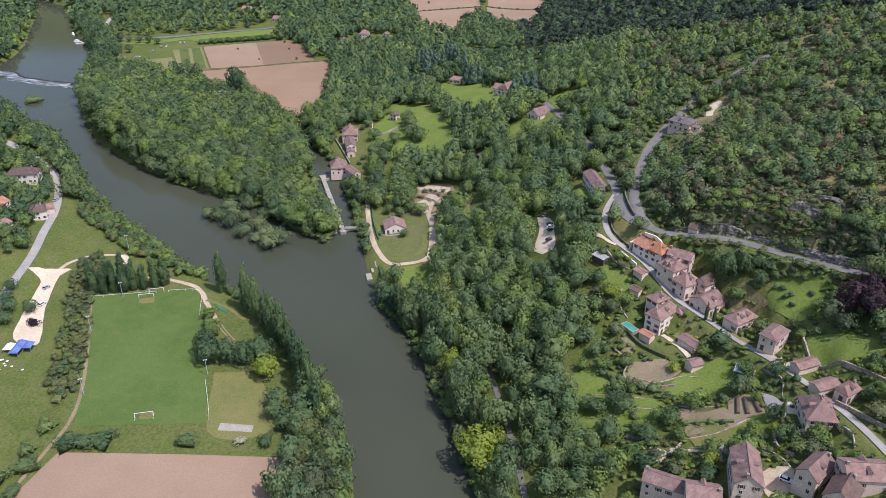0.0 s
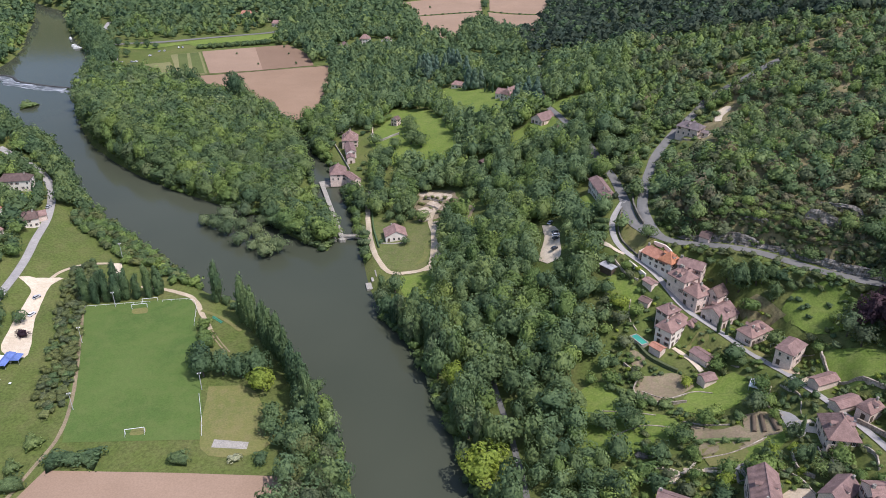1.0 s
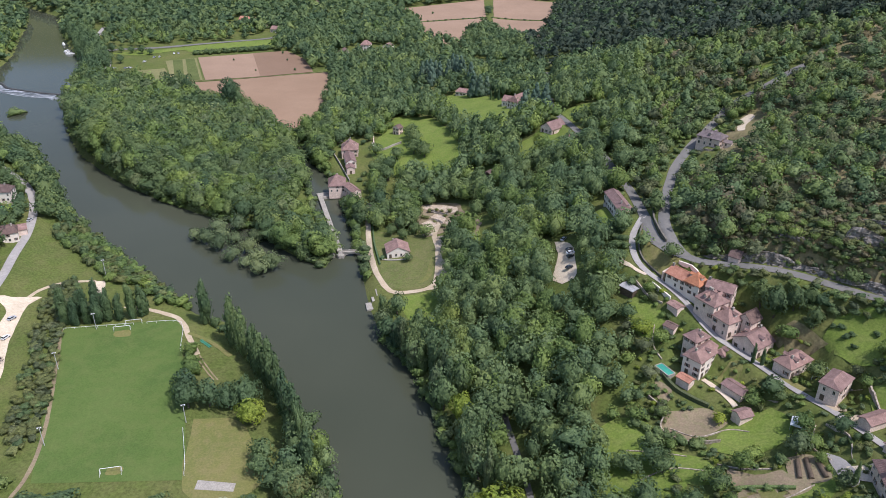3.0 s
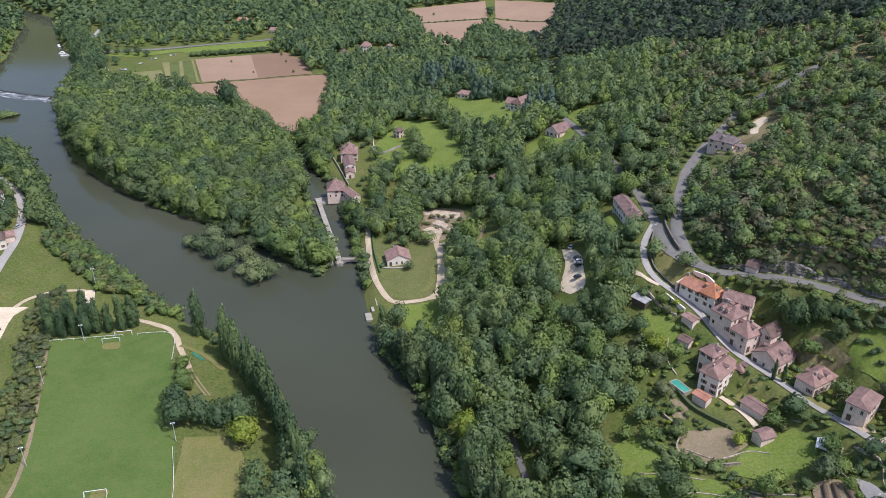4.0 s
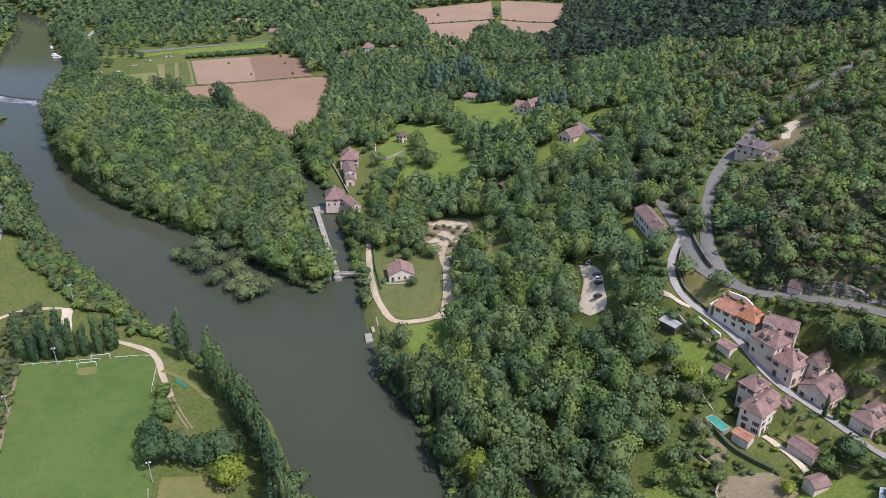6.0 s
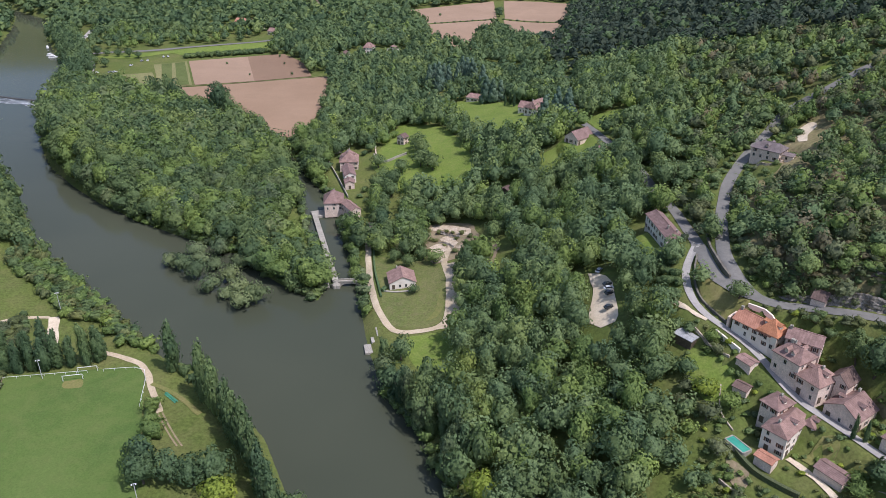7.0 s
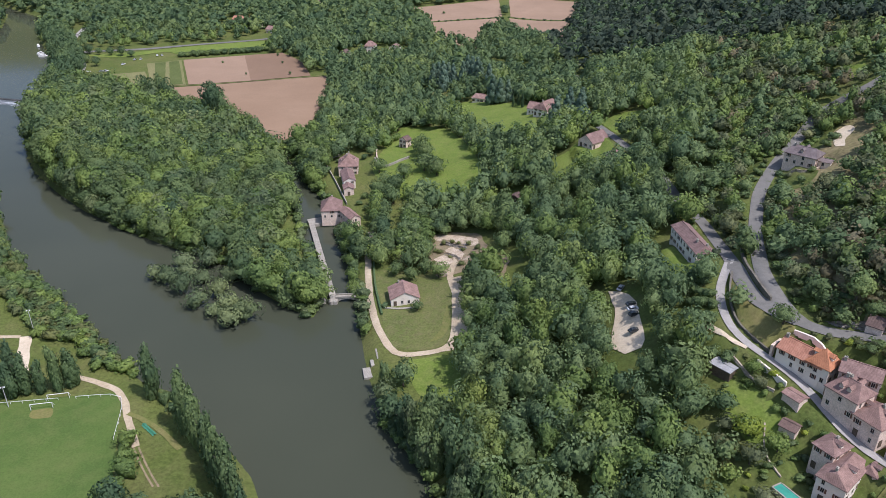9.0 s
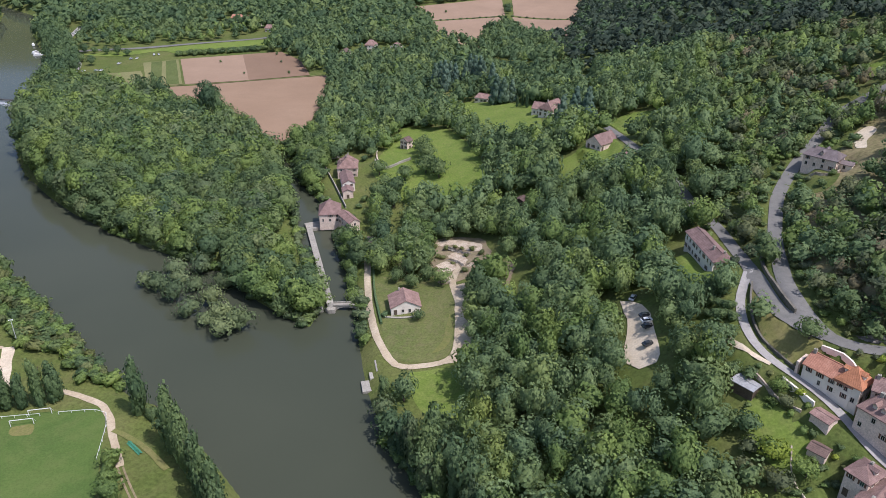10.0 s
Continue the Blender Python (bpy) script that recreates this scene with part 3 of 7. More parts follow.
patch("field", edged([(-295, 836), (-266.5, 849), (-235, 761.5), (-262, 753)], 0.5), STUBBLE, 0.3, "square of dry yellowish stubble beside the ploughed field", "field")
patch("field", edged([(-313, 796), (-286, 806), (-263, 754), (-289, 744)], 1.0), STUBBLE, 0.3, "strip of dry stubble beside the field track", "field")
for strip in ([(-288, 838), (-279, 841.5), (-252, 759), (-260, 756.5)], [(-276, 842.5), (-268, 846.5), (-238, 763), (-248, 760)]):
    patch("field", edged(strip, 0.4), CROP, 0.45, "strip of green crop in the stubble", "field")
ribbon("path", curve([(-300, 739), (-288, 742), (-260, 750.5), (-233, 759), (-206, 766), (-183, 774), (-150, 784), (-124, 795)], 6), 0.7, STUBBLE, 0.42, "faint grassy farm track between the fields", "path")


ribbon("path", curve([(70, 333), (73, 325), (77, 318), (80.5, 314)], 1.5), 0.8, GRAVEL, 0.3, "pale path beside the garden wall", "path", 0.2)
patch("terrace", wavy([(117, 212), (126, 208), (124, 203), (117, 205)], 0.5, 2), GRAVEL, 0.3, "pale gravel forecourt of the manor", "yard")
patch("terrace", wavy([(126, 231), (131, 233), (133, 229), (128, 226)], 0.4, 2), TAN, 0.3, "pale gravel yard beside the street", "yard")
patch("terrace", wavy([(92, 199), (99, 198), (100, 190), (94, 191)], 0.5, 2), PAVING, 0.3, "paved terrace beside the old house", "yard")
patch("plot", wavy([(86, 211), (92, 214), (93, 208), (88, 206)], 0.6, 2), DRY, 0.3, "small bare earth garden plot", "garden")
patch("plot", wavy([(97, 213), (106, 214), (107, 207), (99, 206)], 0.6, 2), DRY, 0.3, "dry grass terrace plot", "garden")

patch("yard", wavy([(102, 181.5), (106, 184), (112, 182), (109, 173.5), (102, 173)], 0.4, 2), TAN, 0.3, "pale gravel yard between the village houses", "yard")
patch("plot", wavy([(88, 224), (95, 218), (103, 217), (102, 210.5), (88, 213.5)], 0.7, 2), DRY, 0.32, "dry brown garden terrace", "garden")
patch("plot", wavy([(105, 222), (112, 221), (113, 209), (104, 211)], 0.6, 2), DRY, 0.32, "bare kitchen garden plot", "garden")
green([(88, 212), (101, 208), (98, 200), (88, 202)], "pale grass garden terrace", 0.3, DRYGRASS)
patch("terrace", wavy([(116, 220), (119, 214), (119, 205), (115.5, 202), (115, 212)], 0.4, 2), PAVING, 0.34, "paved yard in front of the manor", "yard")

green([(121, 279), (126.5, 276), (131, 270), (134, 263.5), (129, 265.5), (124, 269), (121, 273)], "dry brownish grass behind the houses", 0.42, SCRUBLAND)
patch("yard", wavy([(116, 257), (119, 256.5), (124, 249), (121, 249)], 0.4, 2), DRYGRASS, 0.36, "worn earth yard beside the street", "yard")
patch("yard", wavy([(123, 243), (126, 240), (130, 238.5), (129, 235.5), (125.5, 236)], 0.4, 2), TAN, 0.38, "pale gravel yard below the tall house", "yard")
patch("yard", wavy([(88, 311), (92, 309), (95, 303), (91.5, 303)], 0.3, 2), PAVING, 0.4, "stone forecourt of the red-roofed house", "yard")
patch("yard", wavy([(96, 265), (102, 268), (106, 266), (103, 261), (98, 262)], 0.4, 2), DRYGRASS, 0.36, "worn earth yard behind the shed", "yard")
patch("worn_turf", wavy([(-126, 246.5), (-120, 247.5), (-119, 244.5), (-125, 243.5)], 1.6, 1.0), DRYGRASS, 0.15, "worn goal mouth on the football pitch", "pitch")
patch("worn_turf", wavy([(-156, 335.5), (-150, 336.5), (-149, 331.5), (-155, 331)], 1.6, 1.0), DRYGRASS, 0.15, "worn goal mouth on the football pitch", "pitch")

ribbon("path", curve([(69, 204.5), (71.5, 206.5), (75, 205), (78.5, 201.5), (76, 199), (72, 199.5), (69, 202)], 1.0), 0.5, GRAVEL, 0.36, "pale curved stone path in a ruined garden", "path", 0.2)
ribbon("path", curve([(80, 203), (84, 201), (88, 199), (92, 197)], 1.5), 0.6, TAN, 0.36, "worn path between garden terraces", "path", 0.2)
ribbon("path", curve([(120, 196), (121, 190), (120, 184), (116, 182)], 1.5), 0.6, GRAVEL, 0.36, "pale garden path below the manor", "path", 0.2)


# ---- waterworks ----
def box_bm(bm, cx, cy, cz, sx, sy, sz, rot=0.0, bevel=0.0):
    """A box centred at (cx, cy) from cz up by sz, turned by rot radians."""
    r = bmesh.ops.create_cube(bm, size=1)
    vs = r["verts"]
    bmesh.ops.scale(bm, vec=(sx, sy, sz), verts=vs)
    bmesh.ops.rotate(bm, cent=(0, 0, 0), matrix=Matrix.Rotation(rot, 3, "Z"), verts=vs)
    bmesh.ops.translate(bm, vec=(cx, cy, cz + sz / 2), verts=vs)
    if bevel:
        es = list({e for v in vs for e in v.link_edges})
        bmesh.ops.bevel(bm, geom=es, offset=bevel, segments=1, affect="EDGES")
    return vs


def wall_along(name, line, height, thick, mat, label, category="wall", foot=1.0, cap=True, kind=""):
    """A masonry wall along a line; stands on the ground and steps with it."""
    base = new(name)
    tagged(base, label, category, kind=kind)
    p = np.array(line)
    d = np.gradient(p, axis=0)
    d /= np.linalg.norm(d, axis=1)[:, None]
    s = np.stack([d[:, 1], -d[:, 0]], 1) * thick / 2
    g = ground(p[:, 0], p[:, 1])
    for nm, lo, hi, k in (("masonry", -foot, height, 1.0), ("coping", height, height + 0.15, 1.25)):
        if nm == "coping" and not cap:
            continue
        vs, fs = [], []
        for i, (q, t, z) in enumerate(zip(p, s * k, g)):
            wob = 0.06 * noise.noise((q[0] * 0.8, q[1] * 0.8, 2))
            vs += [(*(q - t), z + lo), (*(q + t), z + lo), (*(q + t), z + hi + wob), (*(q - t), z + hi + wob)]
            if i:
                a = 4 * (i - 1)
                fs += [(a + j, a + (j + 1) % 4, a + 4 + (j + 1) % 4, a + 4 + j) for j in range(4)]
        fs += [(0, 3, 2, 1), tuple(len(vs) - 4 + j for j in range(4))]
        mesh_object(nm, vs, fs, mat, base)
    return base


def dam():
    base = tagged(new("mill_dam"), "long grey masonry mill dam with flat coping above the water", "dam")
    a, b = Vector((-61.5, 418)), Vector((-86, 502))
    d = (b - a).normalized()
    side = Vector((d.y, -d.x))
    n = 30
    rng = random.Random(3)
    bm = bmesh.new()
    for i in range(n):
        p, q = a.lerp(b, i / n), a.lerp(b, (i + 1) / n)
        c = (p + q) / 2
        box_bm(bm, c.x, c.y, -2.5, 2.6, (q - p).length, 3.9, math.atan2(-d.x, d.y))
    part("masonry", bm, CONCRETE, base)
    me = bpy.data.meshes.new("coping_stone")
    bm = bmesh.new()
    box_bm(bm, 0, 0, 0, 3.0, 2.75, 0.3, 0, 0.06)
    bm.to_mesh(me)
    bm.free()
    me.materials.append(CONCRETE)
    for i in range(n):
        c = a.lerp(b, (i + 0.5) / n)
        o = new("coping_stone", me)
        o.parent = base
        o.matrix_basis = pose(c.x, c.y, 1.4 + rng.uniform(-0.03, 0.03), 0, 0, math.degrees(math.atan2(-d.x, d.y)) + rng.uniform(-0.6, 0.6))
    bm = bmesh.new()
    for i in range(7):
        box_bm(bm, -61.5 + 1.8 * math.cos(i) * 0.2, 416.5, -2.5, 3.4 - 0.2 * i, 3.4 - 0.2 * i, 4.3 + 0.02 * i, 0.3 * i)
    part("cutwater", bm, CONCRETE, base, "rounded grey stone end of the dam")
    bm = bmesh.new()
    box_bm(bm, -80.5, 500.5, -2.5, 13, 8, 4.0, radians(20), 0.1)
    part("platform", bm, CONCRETE, base, "flat stone platform beside the mill")


def arch_bridge():
    base = tagged(new("stone_bridge"), "small grey stone arch footbridge between dam and bank", "bridge")
    x0, x1, y0, half, seg = -60.5, -49.0, 418.5, 1.2, 14
    mid, rad = (x0 + x1) / 2, (x1 - x0) / 2 - 1.2
    vs, fs = [], []
    for i in range(seg + 1):
        a = math.pi * i / seg
        x, z = mid - rad * math.cos(a), -0.3 + 2.0 * math.sin(a)
        top = 2.15 + 0.35 * math.sin(a)
        ox = mid - (rad + 1.2) * math.cos(a)
        for yy in (y0 - half, y0 + half):
            vs += [(x, yy, z), (ox, yy, top)]
        if i:
            k = 4 * (i - 1)
            fs += [(k, k + 4, k + 5, k + 1), (k + 2, k + 3, k + 7, k + 6), (k, k + 2, k + 6, k + 4), (k + 1, k + 5, k + 7, k + 3)]
    mesh_object("arch", vs, fs, CONCRETE, base)
    for yy in (y0 - half, y0 + half):
        bm = bmesh.new()
        for i in range(8):
            x = x0 + (i + 0.5) * (x1 - x0) / 8
            box_bm(bm, x, yy, 2.1 + 0.3 * math.sin(math.pi * (i + 0.5) / 8), (x1 - x0) / 8 + 0.05, 0.35, 0.75)
        part("parapet", bm, CONCRETE, base)


dam()
arch_bridge()
pier = tagged(new("stone_pier"), "short grey stone pier standing in the water beside the dam", "pier")
bm = bmesh.new()
box_bm(bm, -66.5, 419, -2.5, 2.2, 7, 3.6, radians(16), 0.3)
part("masonry", bm, CONCRETE, pier)
bm = bmesh.new()
box_bm(bm, -66.5, 419, 1.1, 1.8, 6.4, 0.5, radians(16), 0.15)
part("cap", bm, CONCRETE, pier)

jetty = tagged(new("landing_stage"), "small concrete landing stage with steps at the river edge", "jetty")
for nm, c, s in (("deck", (-40.5, 363.5, -2.0), (3.6, 6.5, 3.0)), ("upper_step", (-38.6, 368.5, -1.0), (2.6, 4.0, 3.2)), ("ramp", (-37.5, 373, -0.5), (1.2, 7.0, 3.8))):
    bm = bmesh.new()
    box_bm(bm, *c, *s, radians(12), 0.08)
    part(nm, bm, CONCRETE, jetty)

# weir: a low sill with broken water below it
WEIR = curve([(-470, 775), (-440, 770), (-428, 762), (-418, 750), (-400, 742), (-375, 733), (-345, 726)], 5)
weir = tagged(new("weir"), "low curved weir across the river with white water below", "weir")
wp = np.array(WEIR)
wd = np.gradient(wp, axis=0)
wd /= np.linalg.norm(wd, axis=1)[:, None]
ws = np.stack([wd[:, 1], -wd[:, 0]], 1)
vs, fs = [], []
for i, (q, t) in enumerate(zip(wp, ws)):
    for k, z in ((-1.2, -1.0), (-1.2, 0.75), (0.6, 0.8), (2.0, -1.0)):
        vs.append((*(q + t * k), z))
    if i:
        a = 4 * (i - 1)
        fs += [(a + j, a + j + 1, a + j + 5, a + j + 4) for j in range(3)]
mesh_object("sill", vs, fs, rough_ground("wet_stone", [(0.05, 0.05, 0.05), (0.07, 0.07, 0.065), (0.09, 0.09, 0.08), (0.05, 0.05, 0.05)], 0.1, 1.0, 0.1, 0.5), weir)


def foam_material():
    m, t, b = material("broken_water")
    v = coords(t, (0.12, 0.5, 1.0))
    n = noise_node(t, v, 1.0, 5.0, 0.7)
    c = ramp(t, n, [(0.46, (0.05, 0.055, 0.05)), (0.66, (0.62, 0.64, 0.66))])
    t.links.new(c, b.inputs["Base Color"])
    b.inputs["Roughness"].default_value = 0.4
    bump(t, b, n, 0.8, 0.3)
    return m


FOAM = foam_material()
vs, fs = [], []
for i, (q, t) in enumerate(zip(wp, ws)):
    for j, k in enumerate((2.0, 5, 9, 13 + 6 * noise.noise((i * 0.5, 0, 0)))):
        vs.append((*(q + t * k), 0.35 - 0.11 * j + 0.05 * noise.noise((i * 1.3, j * 1.7, 0))))
    if i:
        a = 4 * (i - 1)
        fs += [(a + j, a + j + 1, a + j + 5, a + j + 4) for j in range(3)]
mesh_object("white_water", vs, fs, FOAM, weir)


# ---- houses ----
def tile_roof(name, base, shade):
    m, t, b = material(name)
    v = coords(t)
    n1, n2 = noise_node(t, v, 0.5, 4.0, 0.6), noise_node(t, v, 3.5, 3.0, 0.7)
    w = t.nodes.new("ShaderNodeTexWave")
    w.wave_type, w.bands_direction = "BANDS", "Z"
    w.inputs["Scale"].default_value, w.inputs["Distortion"].default_value, w.inputs["Detail"].default_value = 1.6, 0.6, 1.0
    t.links.new(v, w.inputs["Vector"])
    c = ramp(t, n1, [(0.3, tuple(k * 0.72 for k in base)), (0.55, base), (0.75, shade)])
    c = mix(t, 1.0, c, ramp(t, n2, [(0.3, (0.72, 0.72, 0.72)), (0.7, (1.2, 1.2, 1.2))]), "MULTIPLY")
    info = t.nodes.new("ShaderNodeObjectInfo")
    c = mix(t, 1.0, c, ramp(t, info.outputs["Random"], [(0.0, (0.85, 0.85, 0.88)), (1.0, (1.12, 1.08, 1.05))]), "MULTIPLY")
    t.links.new(c, b.inputs["Base Color"])
    b.inputs["Roughness"].default_value = 0.9
    b.inputs["Specular IOR Level"].default_value = 0.2
    bump(t, b, w.outputs[0], 0.5, 0.08)
    return m


ROOF_PINK = tile_roof("pinkish_brown_tiles", (0.262, 0.174, 0.15), (0.335, 0.23, 0.2))
ROOF_GREY = tile_roof("weathered_grey_tiles", (0.185, 0.155, 0.15), (0.24, 0.205, 0.195))
ROOF_RED = tile_roof("orange_red_tiles", (0.38, 0.19, 0.13), (0.43, 0.24, 0.17))
ROOF_ORANGE = tile_roof("bright_orange_tiles", (0.48, 0.215, 0.115), (0.52, 0.26, 0.15))
ROOF_BROWN = tile_roof("dark_brown_tiles", (0.15, 0.105, 0.09), (0.20, 0.145, 0.125))
STONE_WALL = rough_ground("limestone_rubble_wall", [(0.647, 0.507, 0.415), (0.743, 0.6, 0.496), (0.814, 0.668, 0.565), (0.551, 0.426, 0.346)], 0.35, 2.4, 0.06, 0.95, 0.25)
PLASTER = rough_ground("pale_plaster", [(0.719, 0.638, 0.545), (0.812, 0.731, 0.626), (0.84, 0.789, 0.696), (0.696, 0.603, 0.51)], 0.25, 1.5, 0.02, 0.95, 0.12)
TIMBER = rough_ground("dark_timber", [(0.10, 0.075, 0.055), (0.13, 0.10, 0.07), (0.16, 0.12, 0.09), (0.09, 0.07, 0.05)], 0.6, 5.0, 0.02, 0.85, 0.3)
SHUTTER = rough_ground("brown_shutter_paint", [(0.13, 0.075, 0.05), (0.15, 0.085, 0.06), (0.17, 0.10, 0.07), (0.12, 0.07, 0.05)], 0.4, 6.0, 0.01, 0.7, 0.15)
FRAME = rough_ground("window_frame_paint", [(0.5, 0.46, 0.4), (0.55, 0.5, 0.44), (0.6, 0.55, 0.5), (0.48, 0.44, 0.38)], 0.5, 6.0, 0.01, 0.6, 0.1)
_m, _t, _b = material("window_glass")
_b.inputs["Base Color"].default_value = (0.015, 0.018, 0.02, 1)
_b.inputs["Roughness"].default_value = 0.08
GLASS = _m


def box_mesh(name, boxes, mat, bevel=0.0):
    bm = bmesh.new()
    for b in boxes:
        box_bm(bm, *b, bevel=bevel)
    me = bpy.data.meshes.new(name)
    bm.to_mesh(me)
    bm.free()
    me.materials.append(mat)
    return me


# a window looks along -y; its origin is the middle of the sill, on the wall's face
WIN_FRAME = box_mesh("window", [(0, -0.03, -0.08, 1.2, 0.24, 0.1), (-0.5, -0.01, 0, 0.12, 0.1, 1.4), (0.5, -0.01, 0, 0.12, 0.1, 1.4), (0, -0.01, 1.38, 1.12, 0.1, 0.12), (0, -0.005, 0, 0.06, 0.06, 1.4)], FRAME)
WIN_PANE = box_mesh("pane", [(0, 0.0, 0.02, 0.95, 0.05, 1.36)], GLASS)
WIN_SHUTTER = box_mesh("shutter", [(0, -0.03, 0, 0.5, 0.05, 1.42), (0, -0.065, 0.3, 0.5, 0.03, 0.08), (0, -0.065, 1.05, 0.5, 0.03, 0.08)], SHUTTER)
DOOR_LEAF = box_mesh("door", [(0, -0.02, 0, 1.1, 0.1, 2.1), (0, -0.03, 2.1, 1.4, 0.16, 0.18), (-0.62, -0.03, 0, 0.14, 0.16, 2.1), (0.62, -0.03, 0, 0.14, 0.16, 2.1)], TIMBER)


def add_window(house, x, y, z, turn, shutters, wide=1.0):
    w = new("window", WIN_FRAME)
    w.parent = house
    w.matrix_basis = pose(x, y, z, 0, 0, turn) @ Matrix.Diagonal((wide, 1, 1, 1))
    o = new("pane", WIN_PANE)
    o.parent = w
    if shutters:
        for sx in (-0.83, 0.83):
            o = new("shutter", WIN_SHUTTER)
            o.parent = w
            o.matrix_basis = pose(sx, 0, 0)


def roof_mesh(a, b, lo, hi, inset, thick=0.22):
    """Roof solid over a half size a by b; the ridge runs along y, drawn in by inset at both ends."""
    def ring(dz):
        return [(-a, -b, lo + dz), (a, -b, lo + dz), (a, b, lo + dz), (-a, b, lo + dz), (0, -b + inset, hi + dz), (0, b - inset, hi + dz)]
    v = ring(0) + ring(-thick)
    f = [(0, 1, 4), (1, 2, 5, 4), (2, 3, 5), (3, 0, 4, 5), (6, 10, 7), (7, 10, 11, 8), (8, 11, 9), (9, 11, 10, 6), (0, 6, 7, 1), (1, 7, 8, 2), (2, 8, 9, 3), (3, 9, 6, 0)]
    if inset < 0.01:
        f = [q for q in f if q not in ((0, 1, 4), (2, 3, 5), (6, 10, 7), (8, 11, 9), (0, 6, 7, 1), (2, 8, 9, 3))]
        f += [(0, 6, 10, 4), (4, 10, 7, 1), (2, 8, 11, 5), (5, 11, 9, 3)]
    return v, f


HOMES = []


def house(x, y, z, w, l, h, rot, roof, label, ridge="y", hip=0.0, pitch=0.75, wall=None, chimneys=1, dormers=0, shutters=True, storeys=None, seed=0, name="house", category="house", windows=True):
    """A house on a footprint w (local x) by l (local y) with eaves h above z, turned by rot degrees."""
    rng = random.Random(seed + int(x * 7 + y * 13))
    wall = wall or STONE_WALL
    HOMES.append((x, y, math.hypot(w, l) / 2))
    home = tagged(new(name), label, category)
    if ridge == "x":
        w, l, rot = l, w, rot + 90
    home.matrix_basis = pose(x, y, z, 0, 0, rot)
    a, b = w / 2, l / 2
    rise = a * pitch
    inset = min(hip * a * 1.1, b * 0.98)
    foot = -4.0
    vs = [(-a, -b, foot), (a, -b, foot), (a, b, foot), (-a, b, foot), (-a, -b, h), (a, -b, h), (a, b, h), (-a, b, h)]
    fs = [(0, 1, 5, 4), (1, 2, 6, 5), (2, 3, 7, 6), (3, 0, 4, 7), (4, 5, 6, 7)]
    if not hip:
        vs += [(0, -b, h + rise - 0.1), (0, b, h + rise - 0.1)]
        fs = [(0, 1, 5, 8, 4), (1, 2, 6, 5), (2, 3, 7, 9, 6), (3, 0, 4, 7)]
    mesh_object("wall", vs, fs, wall, home)
    over = 0.45
    v, f = roof_mesh(a + over, b + (over if hip else 0.3), h + 0.18 - over * pitch, h + 0.18 + rise, inset + (over if hip else 0))
    top = mesh_object("roof", v, f, roof, home)
    bm = bmesh.new()
    n = max(2, int((2 * b - 2 * inset) / 1.2))
    for i in range(n):
        yy = -b + inset + (i + 0.5) * (2 * b - 2 * inset) / n
        box_bm(bm, 0, yy, h + 0.1 + rise, 0.34, (2 * b - 2 * inset) / n * 0.96, 0.16)
    part("ridge_tile", bm, roof, top)
    for i in range(chimneys):
        cy = rng.choice((-1, 1)) * max(0.5, b - inset - 0.6) * (1 if i == 0 else -0.6)
        cx = rng.uniform(-0.5, 0.5) * a * 0.6
        ch = h + rise - abs(cx) * pitch - 0.5
        bm = bmesh.new()
        box_bm(bm, cx, cy, ch, 0.6, 0.85, 1.7, 0, 0.04)
        box_bm(bm, cx, cy, ch + 1.7, 0.72, 0.97, 0.12)
        box_bm(bm, cx, cy - 0.2, ch + 1.82, 0.25, 0.25, 0.3)
        part("chimney", bm, CONCRETE, home)
    for i in range(dormers):
        sgn = 1 if i % 2 == 0 else -1
        span = b - inset * 0.5 - 1.2
        yy = -span + 2 * span * ((i // 2) + 0.5) / max(1, (dormers + 1) // 2)
        dx = sgn * a * 0.62
        dz = h + 0.1 + (a - abs(dx)) * pitch - 0.4
        bm = bmesh.new()
        box_bm(bm, dx - sgn * 0.4, yy, dz, 1.9, 1.2, 1.35)
        dm = part("dormer", bm, wall, home)
        q = pose(dx - sgn * 0.4, yy, dz, 0, 0, 90)
        v, f = roof_mesh(0.85, 1.35, 1.2, 1.95, 0, 0.12)
        mesh_object("dormer_roof", [tuple(q @ Vector(p)) for p in v], f, roof, dm)
        o = new("window", WIN_FRAME)
        o.parent = dm
        o.matrix_basis = pose(dx + sgn * 0.56, yy, dz + 0.35, 0, 0, 90 * sgn) @ Matrix.Diagonal((0.75, 1, 0.6, 1))
    if windows:
        storeys = storeys or max(1, round(h / 2.9))
        for side, (length, depth, turn) in enumerate(((w, b, 0), (l, a, 90), (w, b, 180), (l, a, 270))):
            count = max(1, int(length / 3.0))
            for s in range(storeys):
                for i in range(count):
                    if rng.random() < 0.22:
                        continue
                    u = (i + 0.5) / count * length - length / 2 + rng.uniform(-0.3, 0.3)
                    m = pose(0, 0, 0, 0, 0, turn) @ Vector((u, -depth - 0.02, 0))
                    if s == 0 and i == 0 and side in (0, 1):
                        o = new("door", DOOR_LEAF)
                        o.parent = home
                        o.matrix_basis = pose(m.x, m.y, 0.05, 0, 0, turn)
                    else:
                        add_window(home, m.x, m.y, 0.9 + s * (h - 0.2) / storeys * 0.98, turn, shutters and rng.random() < 0.6, rng.choice((0.8, 1.0, 1.0)))
    return home


